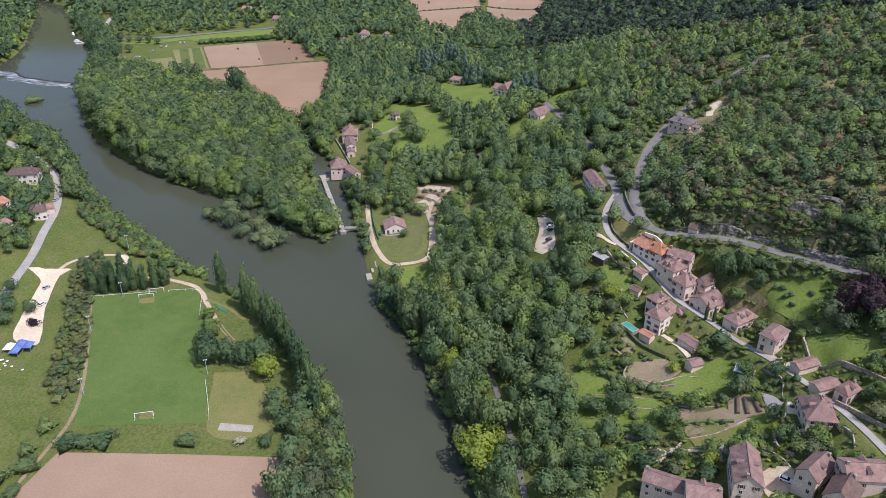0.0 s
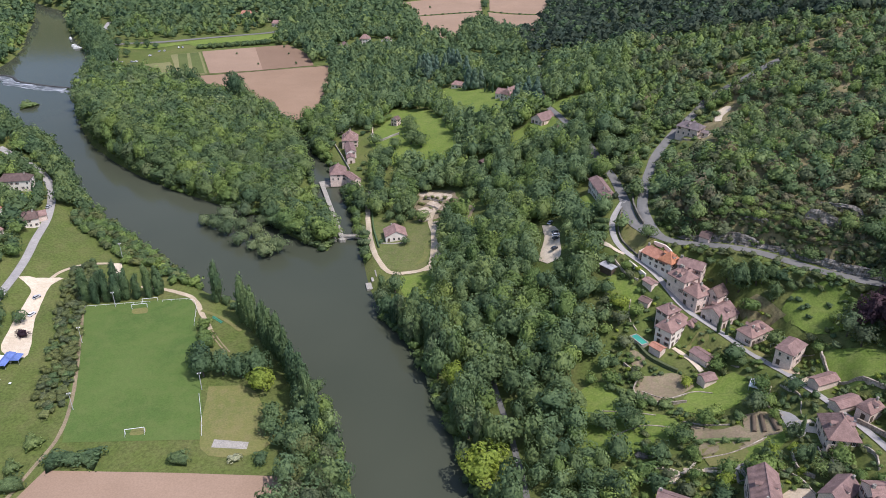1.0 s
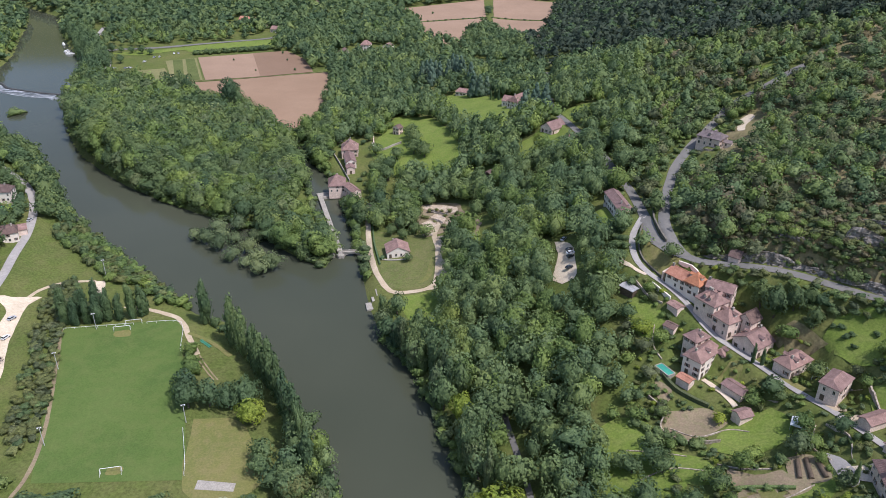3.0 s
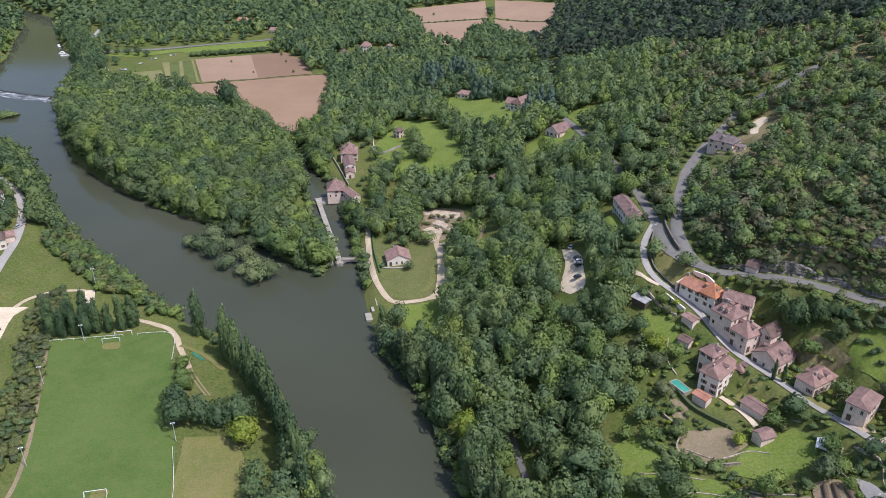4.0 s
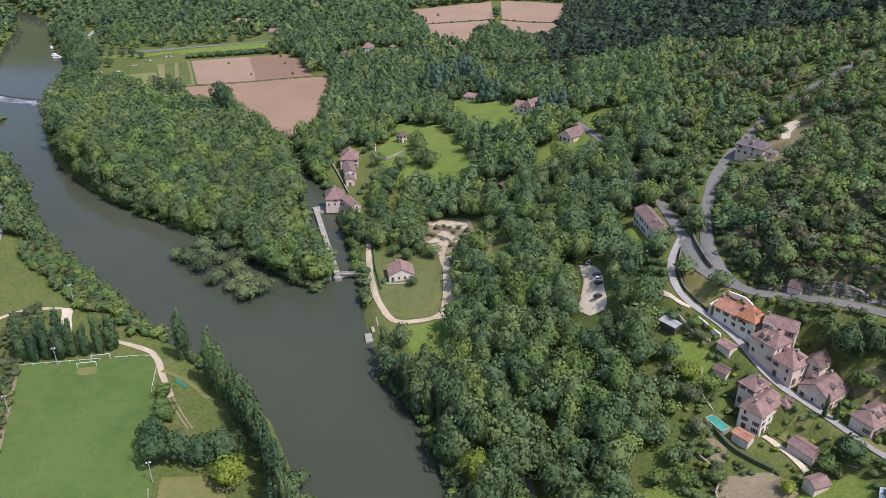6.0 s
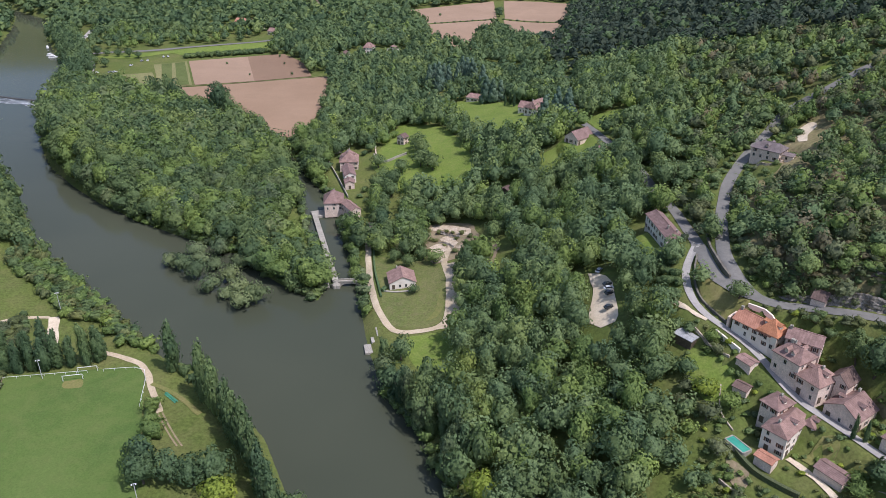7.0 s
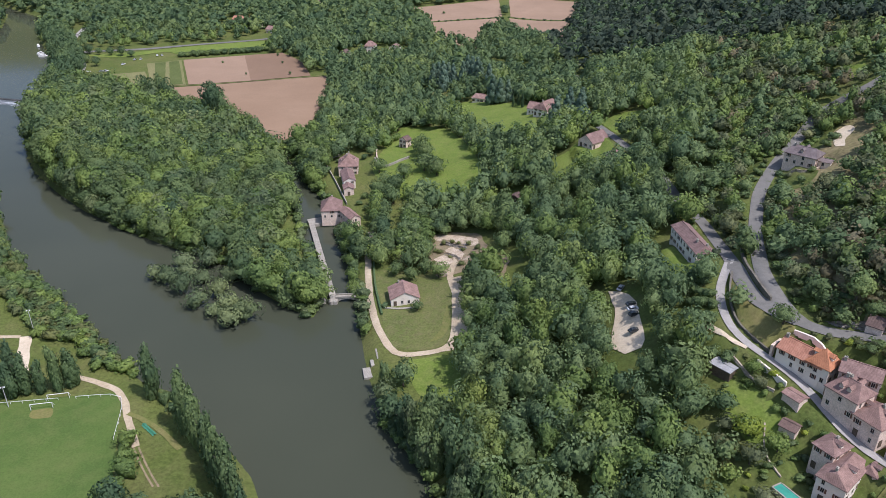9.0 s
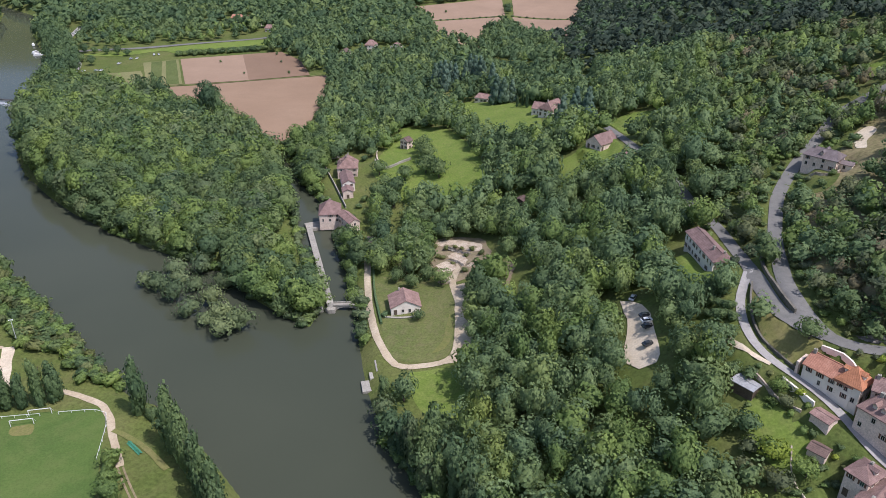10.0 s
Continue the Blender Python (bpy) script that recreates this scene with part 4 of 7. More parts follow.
house(94.2, 306.0, 46.5, 13.6, 7.6, 5.2, -53, ROOF_RED, "long stone house with orange-red tiled roof on the street", "x", 0, 0.62, PLASTER, 1, 0)
house(97.1, 301.4, 46.5, 6.6, 6.6, 6.0, -50, ROOF_ORANGE, "square stone house with bright orange pyramid roof and dormers", "y", 1, 1.12, PLASTER, 0, 3)
house(105.2, 295.9, 47.2, 10.4, 6.8, 5.8, -34, ROOF_PINK, "stone house with long pinkish tiled roof", "x", 0, 0.6, None, 1, 0)
house(100.5, 291.0, 44.0, 9.2, 8.4, 6.4, -58, ROOF_PINK, "tall stone street house with gabled dormers", "x", 0.5, 0.7, None, 2, 4)
house(105.3, 284.3, 40.4, 8.4, 9.4, 6.6, -60, ROOF_PINK, "tall stone house with hipped pinkish roof on the street", "y", 0.8, 0.75, None, 1, 2)
house(112.7, 283.0, 42.6, 6.0, 7.0, 4.4, -52, ROOF_BROWN, "small stone house with steep brown roof", "y", 0, 0.95, None, 0, 0)
house(112.5, 275.5, 38.1, 10.4, 10.4, 4.3, -55, ROOF_PINK, "broad stone house with gabled pinkish roof and green creeper", "y", 0, 0.6, None, 1, 2)
house(122.0, 262.3, 38.3, 7.0, 12.0, 4.3, -58, ROOF_PINK, "stone house with hipped pinkish roof and three dormers", "y", 0.7, 0.7, None, 1, 3)
house(128.2, 244.2, 40.8, 6.6, 10.6, 6.6, -48, ROOF_PINK, "tall stone house with shallow roof and timber galleries", "y", 0.4, 0.45, None, 0, 0)
house(133.0, 226.7, 43.0, 4.6, 9.4, 3.0, -68, ROOF_PINK, "low stone barn with pinkish tiled roof", "y", 0, 0.5, None, 0, 0, windows=False, name="barn", category="barn")
house(133.4, 212.0, 45.3, 4.8, 9.4, 2.8, -70, ROOF_PINK, "low stone outbuilding with shallow tiled roof", "y", 0, 0.4, None, 0, 0, windows=False, name="barn", category="barn")
house(137.8, 205.8, 47.1, 4.8, 7.0, 4.0, -60, ROOF_PINK, "small stone house with dormer and tiled roof", "y", 0.3, 0.8, None, 1, 1)
house(125.7, 199.6, 41.7, 9.4, 12.0, 6.0, -8, ROOF_PINK, "large stone manor with steep hipped roof", "y", 0.9, 1.0, None, 1, 3)
house(92.6, 279.2, 33.6, 6.0, 7.6, 7.6, -58, ROOF_PINK, "stone tower house with hipped pinkish roof", "y", 0.9, 0.6, None, 1, 1)
house(93.4, 273.0, 30.5, 7.4, 14.0, 7.8, -48, ROOF_PINK, "tall three-storey stone house with pinkish roof above the gardens", "y", 0.4, 0.62, PLASTER, 1, 1)
house(101.2, 274.0, 33.5, 4.6, 5.0, 4.4, -50, ROOF_PINK, "stone wing with pinkish tiled roof", "y", 0.3, 0.55, None, 0, 1)
house(85.6, 264.7, 29.4, 5.4, 3.5, 3.0, -51, ROOF_RED, "lean stone shed with red tiled roof", "x", 0, 0.35, None, 0, 0, windows=False, name="shed", category="shed")
house(101.4, 257.4, 30.9, 8.4, 5.2, 3.0, -56, ROOF_PINK, "long low shed with pinkish tiled roof", "x", 0, 0.4, None, 0, 0, windows=False, name="shed", category="shed")
house(99.6, 244.6, 29.8, 4.4, 5.4, 3.0, -70, ROOF_PINK, "small stone garden shed with tiled roof", "y", 0, 0.5, None, 0, 0, windows=False, name="shed", category="shed")
house(88.3, 295.2, 42.0, 5.4, 3.8, 2.9, -58, ROOF_PINK, "narrow annex with pinkish tiled roof below the street", "x", 0, 0.3, None, 0, 0, windows=False, name="shed", category="shed")
house(85.7, 288.9, 37.4, 4.6, 4.2, 2.0, -47, ROOF_BROWN, "small ramshackle garden shed with brown roof", "x", 0, 0.4, None, 0, 0, windows=False, name="shed", category="shed")
house(73.3, 310.4, 41.6, 6.8, 4.2, 2.4, -51, rough_ground("grey_sheet_roof", [(0.3, 0.3, 0.3), (0.36, 0.36, 0.36), (0.42, 0.42, 0.42), (0.28, 0.28, 0.28)], 0.4, 3.0), "grey-roofed timber carport in the garden", "x", 0, 0.15, TIMBER, 0, 0, windows=False, name="carport", category="carport")
house(114.9, 310.4, 57.0, 4.4, 6.0, 2.4, -42, ROOF_BROWN, "small stone hut built against the roadside cliff", "x", 0, 0.6, None, 0, 0, windows=False, name="hut", category="hut")
house(73.4, 184.4, 23.3, 14.0, 6.5, 6.8, -26, ROOF_PINK, "long stone house with pinkish tiled roof", "x", 0, 0.6, None, 1, 0)
house(82.8, 176.6, 26.3, 10.5, 8.0, 7.0, -12, ROOF_PINK, "stone house with pinkish tiled roof", "x", 0, 0.6, None, 1, 1)
house(97.0, 181.0, 32.0, 8.6, 16.0, 7.4, -14, ROOF_PINK, "tall stone house with gabled end and pinkish roof", "y", 0, 0.8, None, 1, 2)
house(114.7, 174.3, 39.1, 6.6, 11.5, 7.0, -51, ROOF_PINK, "stone house with steep gabled roof", "y", 0, 0.8, None, 1, 1)
house(126.4, 169.5, 42.8, 13.0, 9.0, 7.0, -4, ROOF_PINK, "broad stone house with pinkish tiled roof and dormers", "x", 0, 0.6, None, 1, 2)
house(117.5, 163.0, 40.0, 8.0, 10.0, 7.5, -42, ROOF_BROWN, "stone house with steep dark brown roof", "y", 0, 0.95, None, 1, 0)
house(82.6, 382.0, 44.3, 24.0, 7.0, 6.4, -83, ROOF_PINK, "long white-walled house with pinkish roof below the road", "x", 0.3, 0.6, PLASTER, 2, 0)
house(147.6, 425.2, 63.2, 4.6, 5.4, 2.8, 47, ROOF_GREY, "low white terrace wing of the hillside house", "y", 0, 0.3, PLASTER, 0, 0)
house(140.6, 430.6, 62.6, 9.6, 13.0, 5.0, 47, ROOF_GREY, "two-storey stone house with grey-brown hipped roof on the hillside", "y", 0.35, 0.5, None, 1, 2)
house(66.5, 510.0, 42.4, 9.6, 13.5, 3.4, -49, ROOF_PINK, "stone farmhouse with gabled pinkish roof", "y", 0, 0.75, None, 1, 0)
house(73.0, 484.5, 43.9, 6.0, 7.5, 3.0, -60, ROOF_PINK, "small stone barn beside the farmhouse", "y", 0, 0.6, None, 0, 0, windows=False, name="barn", category="barn")
house(24.5, 484.0, 21.8, 4.0, 5.0, 2.4, -30, ROOF_BROWN, "small timber hut in a clearing of the wood", "y", 0, 0.5, TIMBER, 0, 0, windows=False, name="hut", category="hut")
house(53.0, 608.0, 29.0, 11.0, 15.0, 4.6, -42, ROOF_PINK, "stone house with several pinkish roofs under cedars", "y", 0.3, 0.8, PLASTER, 1, 1)
house(46.0, 618.0, 26.6, 7.0, 9.0, 4.0, -30, ROOF_PINK, "low stone wing under cedars", "x", 0, 0.7, PLASTER, 0, 0)
house(12.3, 688.7, 13.6, 10.0, 9.0, 3.4, -24, ROOF_PINK, "small white bungalow with pinkish tiled roof", "x", 0.3, 0.5, PLASTER, 0, 0)
house(-38.7, 592.5, 11.2, 6.0, 5.0, 5.5, -40, ROOF_BROWN, "small square stone dovecote in the meadow", "y", 0, 0.6, None, 0, 0, name="dovecote", category="dovecote")
house(-71.5, 559.5, 7.0, 11.6, 12.5, 6.0, 5, ROOF_PINK, "tall stone millhouse with steep pinkish roof", "y", 0.6, 0.9, None, 2, 2)
house(-69.6, 541.5, 6.5, 6.8, 17.0, 5.0, 13, ROOF_PINK, "stone millhouse wing with pinkish roof", "y", 0, 0.55, PLASTER, 0, 0)
house(-67.8, 528.0, 6.0, 5.6, 7.0, 4.0, 12, ROOF_PINK, "low stone end building with tiled roof", "y", 0, 0.5, None, 0, 0)
house(-73.8, 502.5, 4.6, 11.0, 13.0, 5.0, 8, ROOF_PINK, "stone water mill with hipped pinkish roof at the dam", "x", 0.7, 0.8, None, 1, 1, name="water_mill", category="mill")
house(-62.6, 492.0, 4.7, 14.0, 5.6, 5.0, -58, ROOF_PINK, "mill wing with pinkish tiled roof and gabled end", "x", 0, 0.6, None, 0, 0, name="mill_wing", category="mill")
house(-29.3, 412.6, 4.9, 12.4, 11.0, 3.2, 10, ROOF_PINK, "white cottage with gabled pinkish roof on a lawn", "y", 0, 0.5, PLASTER, 1, 0, name="cottage", category="cottage")
house(-90.0, 886.0, 6.0, 10.0, 10.0, 6.0, -10, ROOF_PINK, "white house with red-brown roof at the edge of the woods", "x", 0.6, 0.8, PLASTER, 0, 0)
house(-66.0, 888.0, 6.0, 9.0, 9.0, 4.0, -20, ROOF_PINK, "low white house with tiled roof at the edge of the woods", "y", 0, 0.6, PLASTER, 0, 0)
house(-112.0, 860.0, 6.0, 8.0, 8.0, 4.5, -20, ROOF_BROWN, "stone barn with brown roof among trees", "y", 0, 0.7, None, 0, 0, name="barn", category="barn")
house(-250.0, 1028.0, 6.5, 24.0, 12.0, 4.0, -12, ROOF_RED, "long low building with red roof at the camp site", "x", 0, 0.5, PLASTER, 0, 0)
house(-228.0, 1003.0, 6.5, 9.0, 8.0, 3.6, -30, ROOF_PINK, "small white building among camp trees", "y", 0, 0.5, PLASTER, 0, 0)
house(-183.0, 1146.0, 6.5, 18.0, 10.0, 5.0, -12, ROOF_PINK, "white farmhouse in a clearing of the far woods", "x", 0, 0.6, PLASTER, 1, 0)
house(-205.0, 972.0, 6.5, 11.0, 11.0, 4.0, -20, ROOF_PINK, "low white building at the camp site", "x", 0, 0.5, PLASTER, 0, 0)
house(-269.0, 454.5, 17.6, 18.0, 9.0, 6.4, 8, ROOF_BROWN, "white house with dark brown hipped roof on the river bank", "x", 0.5, 0.7, PLASTER, 1, 0)
house(-243.5, 414.5, 11.4, 9.0, 9.0, 5.6, 28, ROOF_BROWN, "stone house with dark brown roof beside the road", "x", 0.3, 0.7, PLASTER, 1, 0)
house(-240.0, 422.5, 11.0, 4.5, 7.0, 4.2, 28, ROOF_PINK, "small annex with pinkish roof beside the road", "x", 0, 0.5, None, 0, 0)
house(-252.5, 391.0, 13.6, 6.5, 9.0, 5.5, -20, ROOF_PINK, "stone house with pinkish roof among trees", "y", 0.2, 0.7, PLASTER, 0, 0)
house(-265.0, 414.0, 16.2, 8.0, 9.0, 5.5, -20, ROOF_RED, "house with red roof among trees", "y", 0.2, 0.7, PLASTER, 0, 0)

# ---- woodland ----
def unit(v):
    return v / np.maximum(np.linalg.norm(v, axis=1), 1e-9)[:, None]


def leaf_cards(rng, pos, nrm, size):
    """Sprays of leaves at pos, roughly facing nrm, folded and uneven; and the way each corner faces."""
    n = len(pos)
    k = unit(unit(nrm) + rng.normal(0, 0.24, (n, 3)))
    a = unit(np.cross(k, rng.normal(0, 1, (n, 3))))
    b = np.cross(k, a)
    s = size * rng.uniform(0.6, 1.35, (n, 1))
    q = [pos + a * s * rng.uniform(0.7, 1.2, (n, 1)), pos + b * s * rng.uniform(0.6, 1.1, (n, 1)) - k * s * 0.25,
         pos - a * s * rng.uniform(0.7, 1.2, (n, 1)), pos - b * s * rng.uniform(0.6, 1.1, (n, 1)) - k * s * 0.25]
    face = unit(unit(nrm) + 0.32 * k)
    return np.stack(q, 1).reshape(-1, 3), np.arange(4 * n).reshape(n, 4), np.repeat(face, 4, 0)


def ico(level):
    bm = bmesh.new()
    bmesh.ops.create_icosphere(bm, subdivisions=level, radius=1)
    v = np.array([p.co[:] for p in bm.verts])
    f = np.array([[p.index for p in q.verts] for q in bm.faces])
    bm.free()
    return v, f


ICO1, ICO2, ICO3 = ico(1), ico(2), ico(3)


def crown_lobes(rng, lobes, kind, small=1.0):
    """Centres and radii of the rounded masses of a crown one metre high."""
    centres, radii = [], []
    for i in range(lobes):
        if kind == "round":
            a, up = i * 2.4 + rng.uniform(-0.4, 0.4), 1 - 1.35 * (i + rng.uniform(0, 1)) / lobes
            q = math.sqrt(max(0.0, 1 - up * up))
            k = rng.uniform(0.17, 0.36)
            c, rad = (k * q * math.cos(a), k * q * math.sin(a), 0.50 + 0.33 * up), rng.uniform(0.10, 0.21) * small
        elif kind == "poplar":
            h = 0.12 + 0.8 * (i + rng.uniform(0.2, 0.8)) / lobes
            c, rad = (rng.normal(0, 0.05), rng.normal(0, 0.05), h), 0.30 * (1 - abs(h - 0.38) * 1.05)
        elif kind == "cone":
            h = 0.1 + 0.82 * (i + 0.5) / lobes
            a = i * 2.4
            w = 0.30 * (1 - h)
            c, rad = (w * 0.7 * math.cos(a), w * 0.7 * math.sin(a), h), 0.07 + 0.24 * (1 - h)
        else:
            a, r = rng.uniform(0, 6.283), rng.uniform(0.1, 0.36)
            c, rad = (r * math.cos(a), r * math.sin(a), rng.uniform(0.25, 0.6)), rng.uniform(0.17, 0.3)
        centres.append(c)
        radii.append(rad)
    return np.array(centres), np.array(radii)


def crown_template(seed, lobes, cards, size, kind="round", core=ICO2):
    """A crown one metre high and about one wide, standing on the origin. Returns points, quads (triangles repeat a corner)."""
    rng = np.random.default_rng(seed)
    fill = 0.86 if lobes > 10 else 0.92
    centres, radii = crown_lobes(rng, lobes, kind, 0.74 if lobes > 25 else 1.0)
    verts, faces, turned, n = [], [], [], 0
    if kind in ("round", "bush"):
        middle = np.array((0, 0, 0.42))
        waves, phase = rng.normal(0, 2.4, (4, 3)), rng.uniform(0, 6.283, 4)

        def reach(d):
            """How far the crown goes from its middle along d, and which lobe ends it."""
            b = d @ (centres - middle).T
            disc = radii ** 2 - (((centres - middle) ** 2).sum(1) - b * b)
            far = np.where(disc > 0, b + np.sqrt(np.maximum(disc, 0)), 0.0)
            return np.maximum(far.max(1), 0.20) * (1 + 0.10 * np.cos(d @ waves.T + phase).sum(1)), far.argmax(1)
        r, k = reach(core[0])
        v = middle + core[0] * (r * (fill + rng.normal(0, 0.05, len(r))))[:, None]
        v[:, 2] = np.maximum(v[:, 2], 0.06)
        verts.append(v)
        turned.append(core[0])
        faces.append(np.concatenate([core[1], core[1][:, :1]], 1))
        n = len(v)
        d = rng.normal(0, 1, (cards, 3))
        d[:, 2] = np.where(d[:, 2] < -0.4, -d[:, 2], d[:, 2])
        d /= np.linalg.norm(d, axis=1)[:, None]
        r, k = reach(d)
        pos = middle + d * (r * rng.uniform(0.95, 1.07, cards))[:, None]
        out = pos - centres[k]
        out /= np.linalg.norm(out, axis=1)[:, None]
        v, f, w = leaf_cards(rng, pos, out * 1.0 + d * 0.3, size)
    else:
        squash = np.array((0.85, 0.85, 1.5) if kind == "poplar" else (1, 1, 0.75))
        for c, r in zip(centres, radii):
            v = ICO1[0] * (r * (0.7 if kind == "poplar" else 0.84)) * squash * (1 + rng.normal(0, 0.10, (len(ICO1[0]), 1))) + c
            verts.append(v)
            turned.append(ICO1[0])
            faces.append(np.concatenate([ICO1[1], ICO1[1][:, :1]], 1) + n)
            n += len(v)
        pick = rng.choice(lobes, cards, p=radii ** 2 / (radii ** 2).sum())
        d = rng.normal(0, 1, (cards, 3))
        d[:, 2] = np.abs(d[:, 2]) * 1.1 - 0.35
        d /= np.linalg.norm(d, axis=1)[:, None]
        pos = centres[pick] + d * radii[pick][:, None] * squash * rng.uniform(0.82, 1.08, (cards, 1))
        v, f, w = leaf_cards(rng, pos, d * 1.2, size)
    verts.append(v)
    turned.append(w)
    faces.append(f + n)
    return np.concatenate(verts), np.concatenate(faces), np.concatenate(turned)


def quads_mesh(name, verts, faces, mats, index=None, facing=None, tone=None):
    """A mesh from arrays of quads, some of which are triangles with the first corner repeated at the end."""
    faces = np.asarray(faces)
    tri = faces[:, 3] == faces[:, 0]
    count = np.where(tri, 3, 4)
    start = np.concatenate([[0], np.cumsum(count)[:-1]])
    keep = np.ones(faces.shape, bool)
    keep[tri, 3] = False
    me = bpy.data.meshes.new(name)
    me.vertices.add(len(verts))
    me.vertices.foreach_set("co", np.asarray(verts, np.float32).ravel())
    me.loops.add(int(count.sum()))
    me.loops.foreach_set("vertex_index", faces[keep].astype(np.int32))
    me.polygons.add(len(faces))
    me.polygons.foreach_set("loop_start", start.astype(np.int32))
    me.polygons.foreach_set("use_smooth", np.ones(len(faces), bool))
    if index is not None:
        me.polygons.foreach_set("material_index", np.asarray(index, np.int32))
    for m in mats:
        me.materials.append(m)
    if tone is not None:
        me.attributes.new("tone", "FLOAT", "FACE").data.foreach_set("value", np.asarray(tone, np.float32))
    me.update(calc_edges=True)
    if facing is not None:
        me.normals_split_custom_set_from_vertices(np.asarray(facing, np.float32))
    return me


def scatter(rng, region, gap, accept):
    """Jittered grid points of a region (x0, y0, x1, y1) that accept() keeps."""
    x0, y0, x1, y1 = region
    a, b = np.meshgrid(np.arange(x0, x1, gap), np.arange(y0, y1, gap * 0.87))
    a = a + (np.arange(a.shape[0]) % 2)[:, None] * gap * 0.5
    a, b = a.ravel() + rng.uniform(-0.38, 0.38, a.size) * gap, b.ravel() + rng.uniform(-0.38, 0.38, b.size) * gap
    ok = accept(a, b)
    return a[ok], b[ok]


def wood(name, seed, xs, ys, heights, widths, templates, mats, weights, label, beyond=1e9, simpler=None):
    """Many trees in one mesh: crowns of several forms and greens standing on the ground."""
    rng = np.random.default_rng(seed)
    zs = surface(xs, ys)
    V, F, M, N, T, n = [], [], [], [], [], 0
    for x, y, z in zip(xs, ys, zs):
        k = rng.beta(1.6, 1.6)
        h, w = np.interp(k, (0, 1), heights) * rng.uniform(0.88, 1.15), np.interp(k, (0, 1), widths) * rng.uniform(0.88, 1.15)
        forms = simpler if y > beyond else templates
        v, f, out = forms[rng.integers(len(forms))]
        a = rng.uniform(0, 6.283)
        ca, sa = math.cos(a), math.sin(a)
        sx, sy = w * rng.uniform(0.8, 1.2), w * rng.uniform(0.8, 1.2)
        q = np.stack([(v[:, 0] * ca - v[:, 1] * sa) * sx + x, (v[:, 0] * sa + v[:, 1] * ca) * sy + y, v[:, 2] * h + z - 0.06 * h], 1)
        V.append(q)
        F.append(f + n)
        N.append(unit(np.stack([(out[:, 0] * ca - out[:, 1] * sa) / w, (out[:, 0] * sa + out[:, 1] * ca) / w, out[:, 2] / h], 1)))
        M.append(np.full(len(f), rng.choice(len(mats), p=weights)))
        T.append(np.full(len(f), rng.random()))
        n += len(v)
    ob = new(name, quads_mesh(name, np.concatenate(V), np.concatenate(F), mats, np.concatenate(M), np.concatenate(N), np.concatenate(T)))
    return tagged(ob, label, "woodland", kind="stuff")


NEAR_CROWNS = [crown_template(s, 22, 400, 0.041, "round", ICO1) for s in range(10, 18)]
MID_CROWNS = [crown_template(s, 14, 160, 0.062, "round", ICO1) for s in range(20, 27)]
FAR_CROWNS = [crown_template(s, 11, 66, 0.088, "round", ICO1) for s in range(30, 36)]
DISTANT_CROWNS = [crown_template(s, 8, 22, 0.13, "round", ICO1) for s in range(36, 40)]
BUSH_CROWNS = [crown_template(s, 7, 80, 0.08, "bush", ICO1) for s in range(40, 44)]

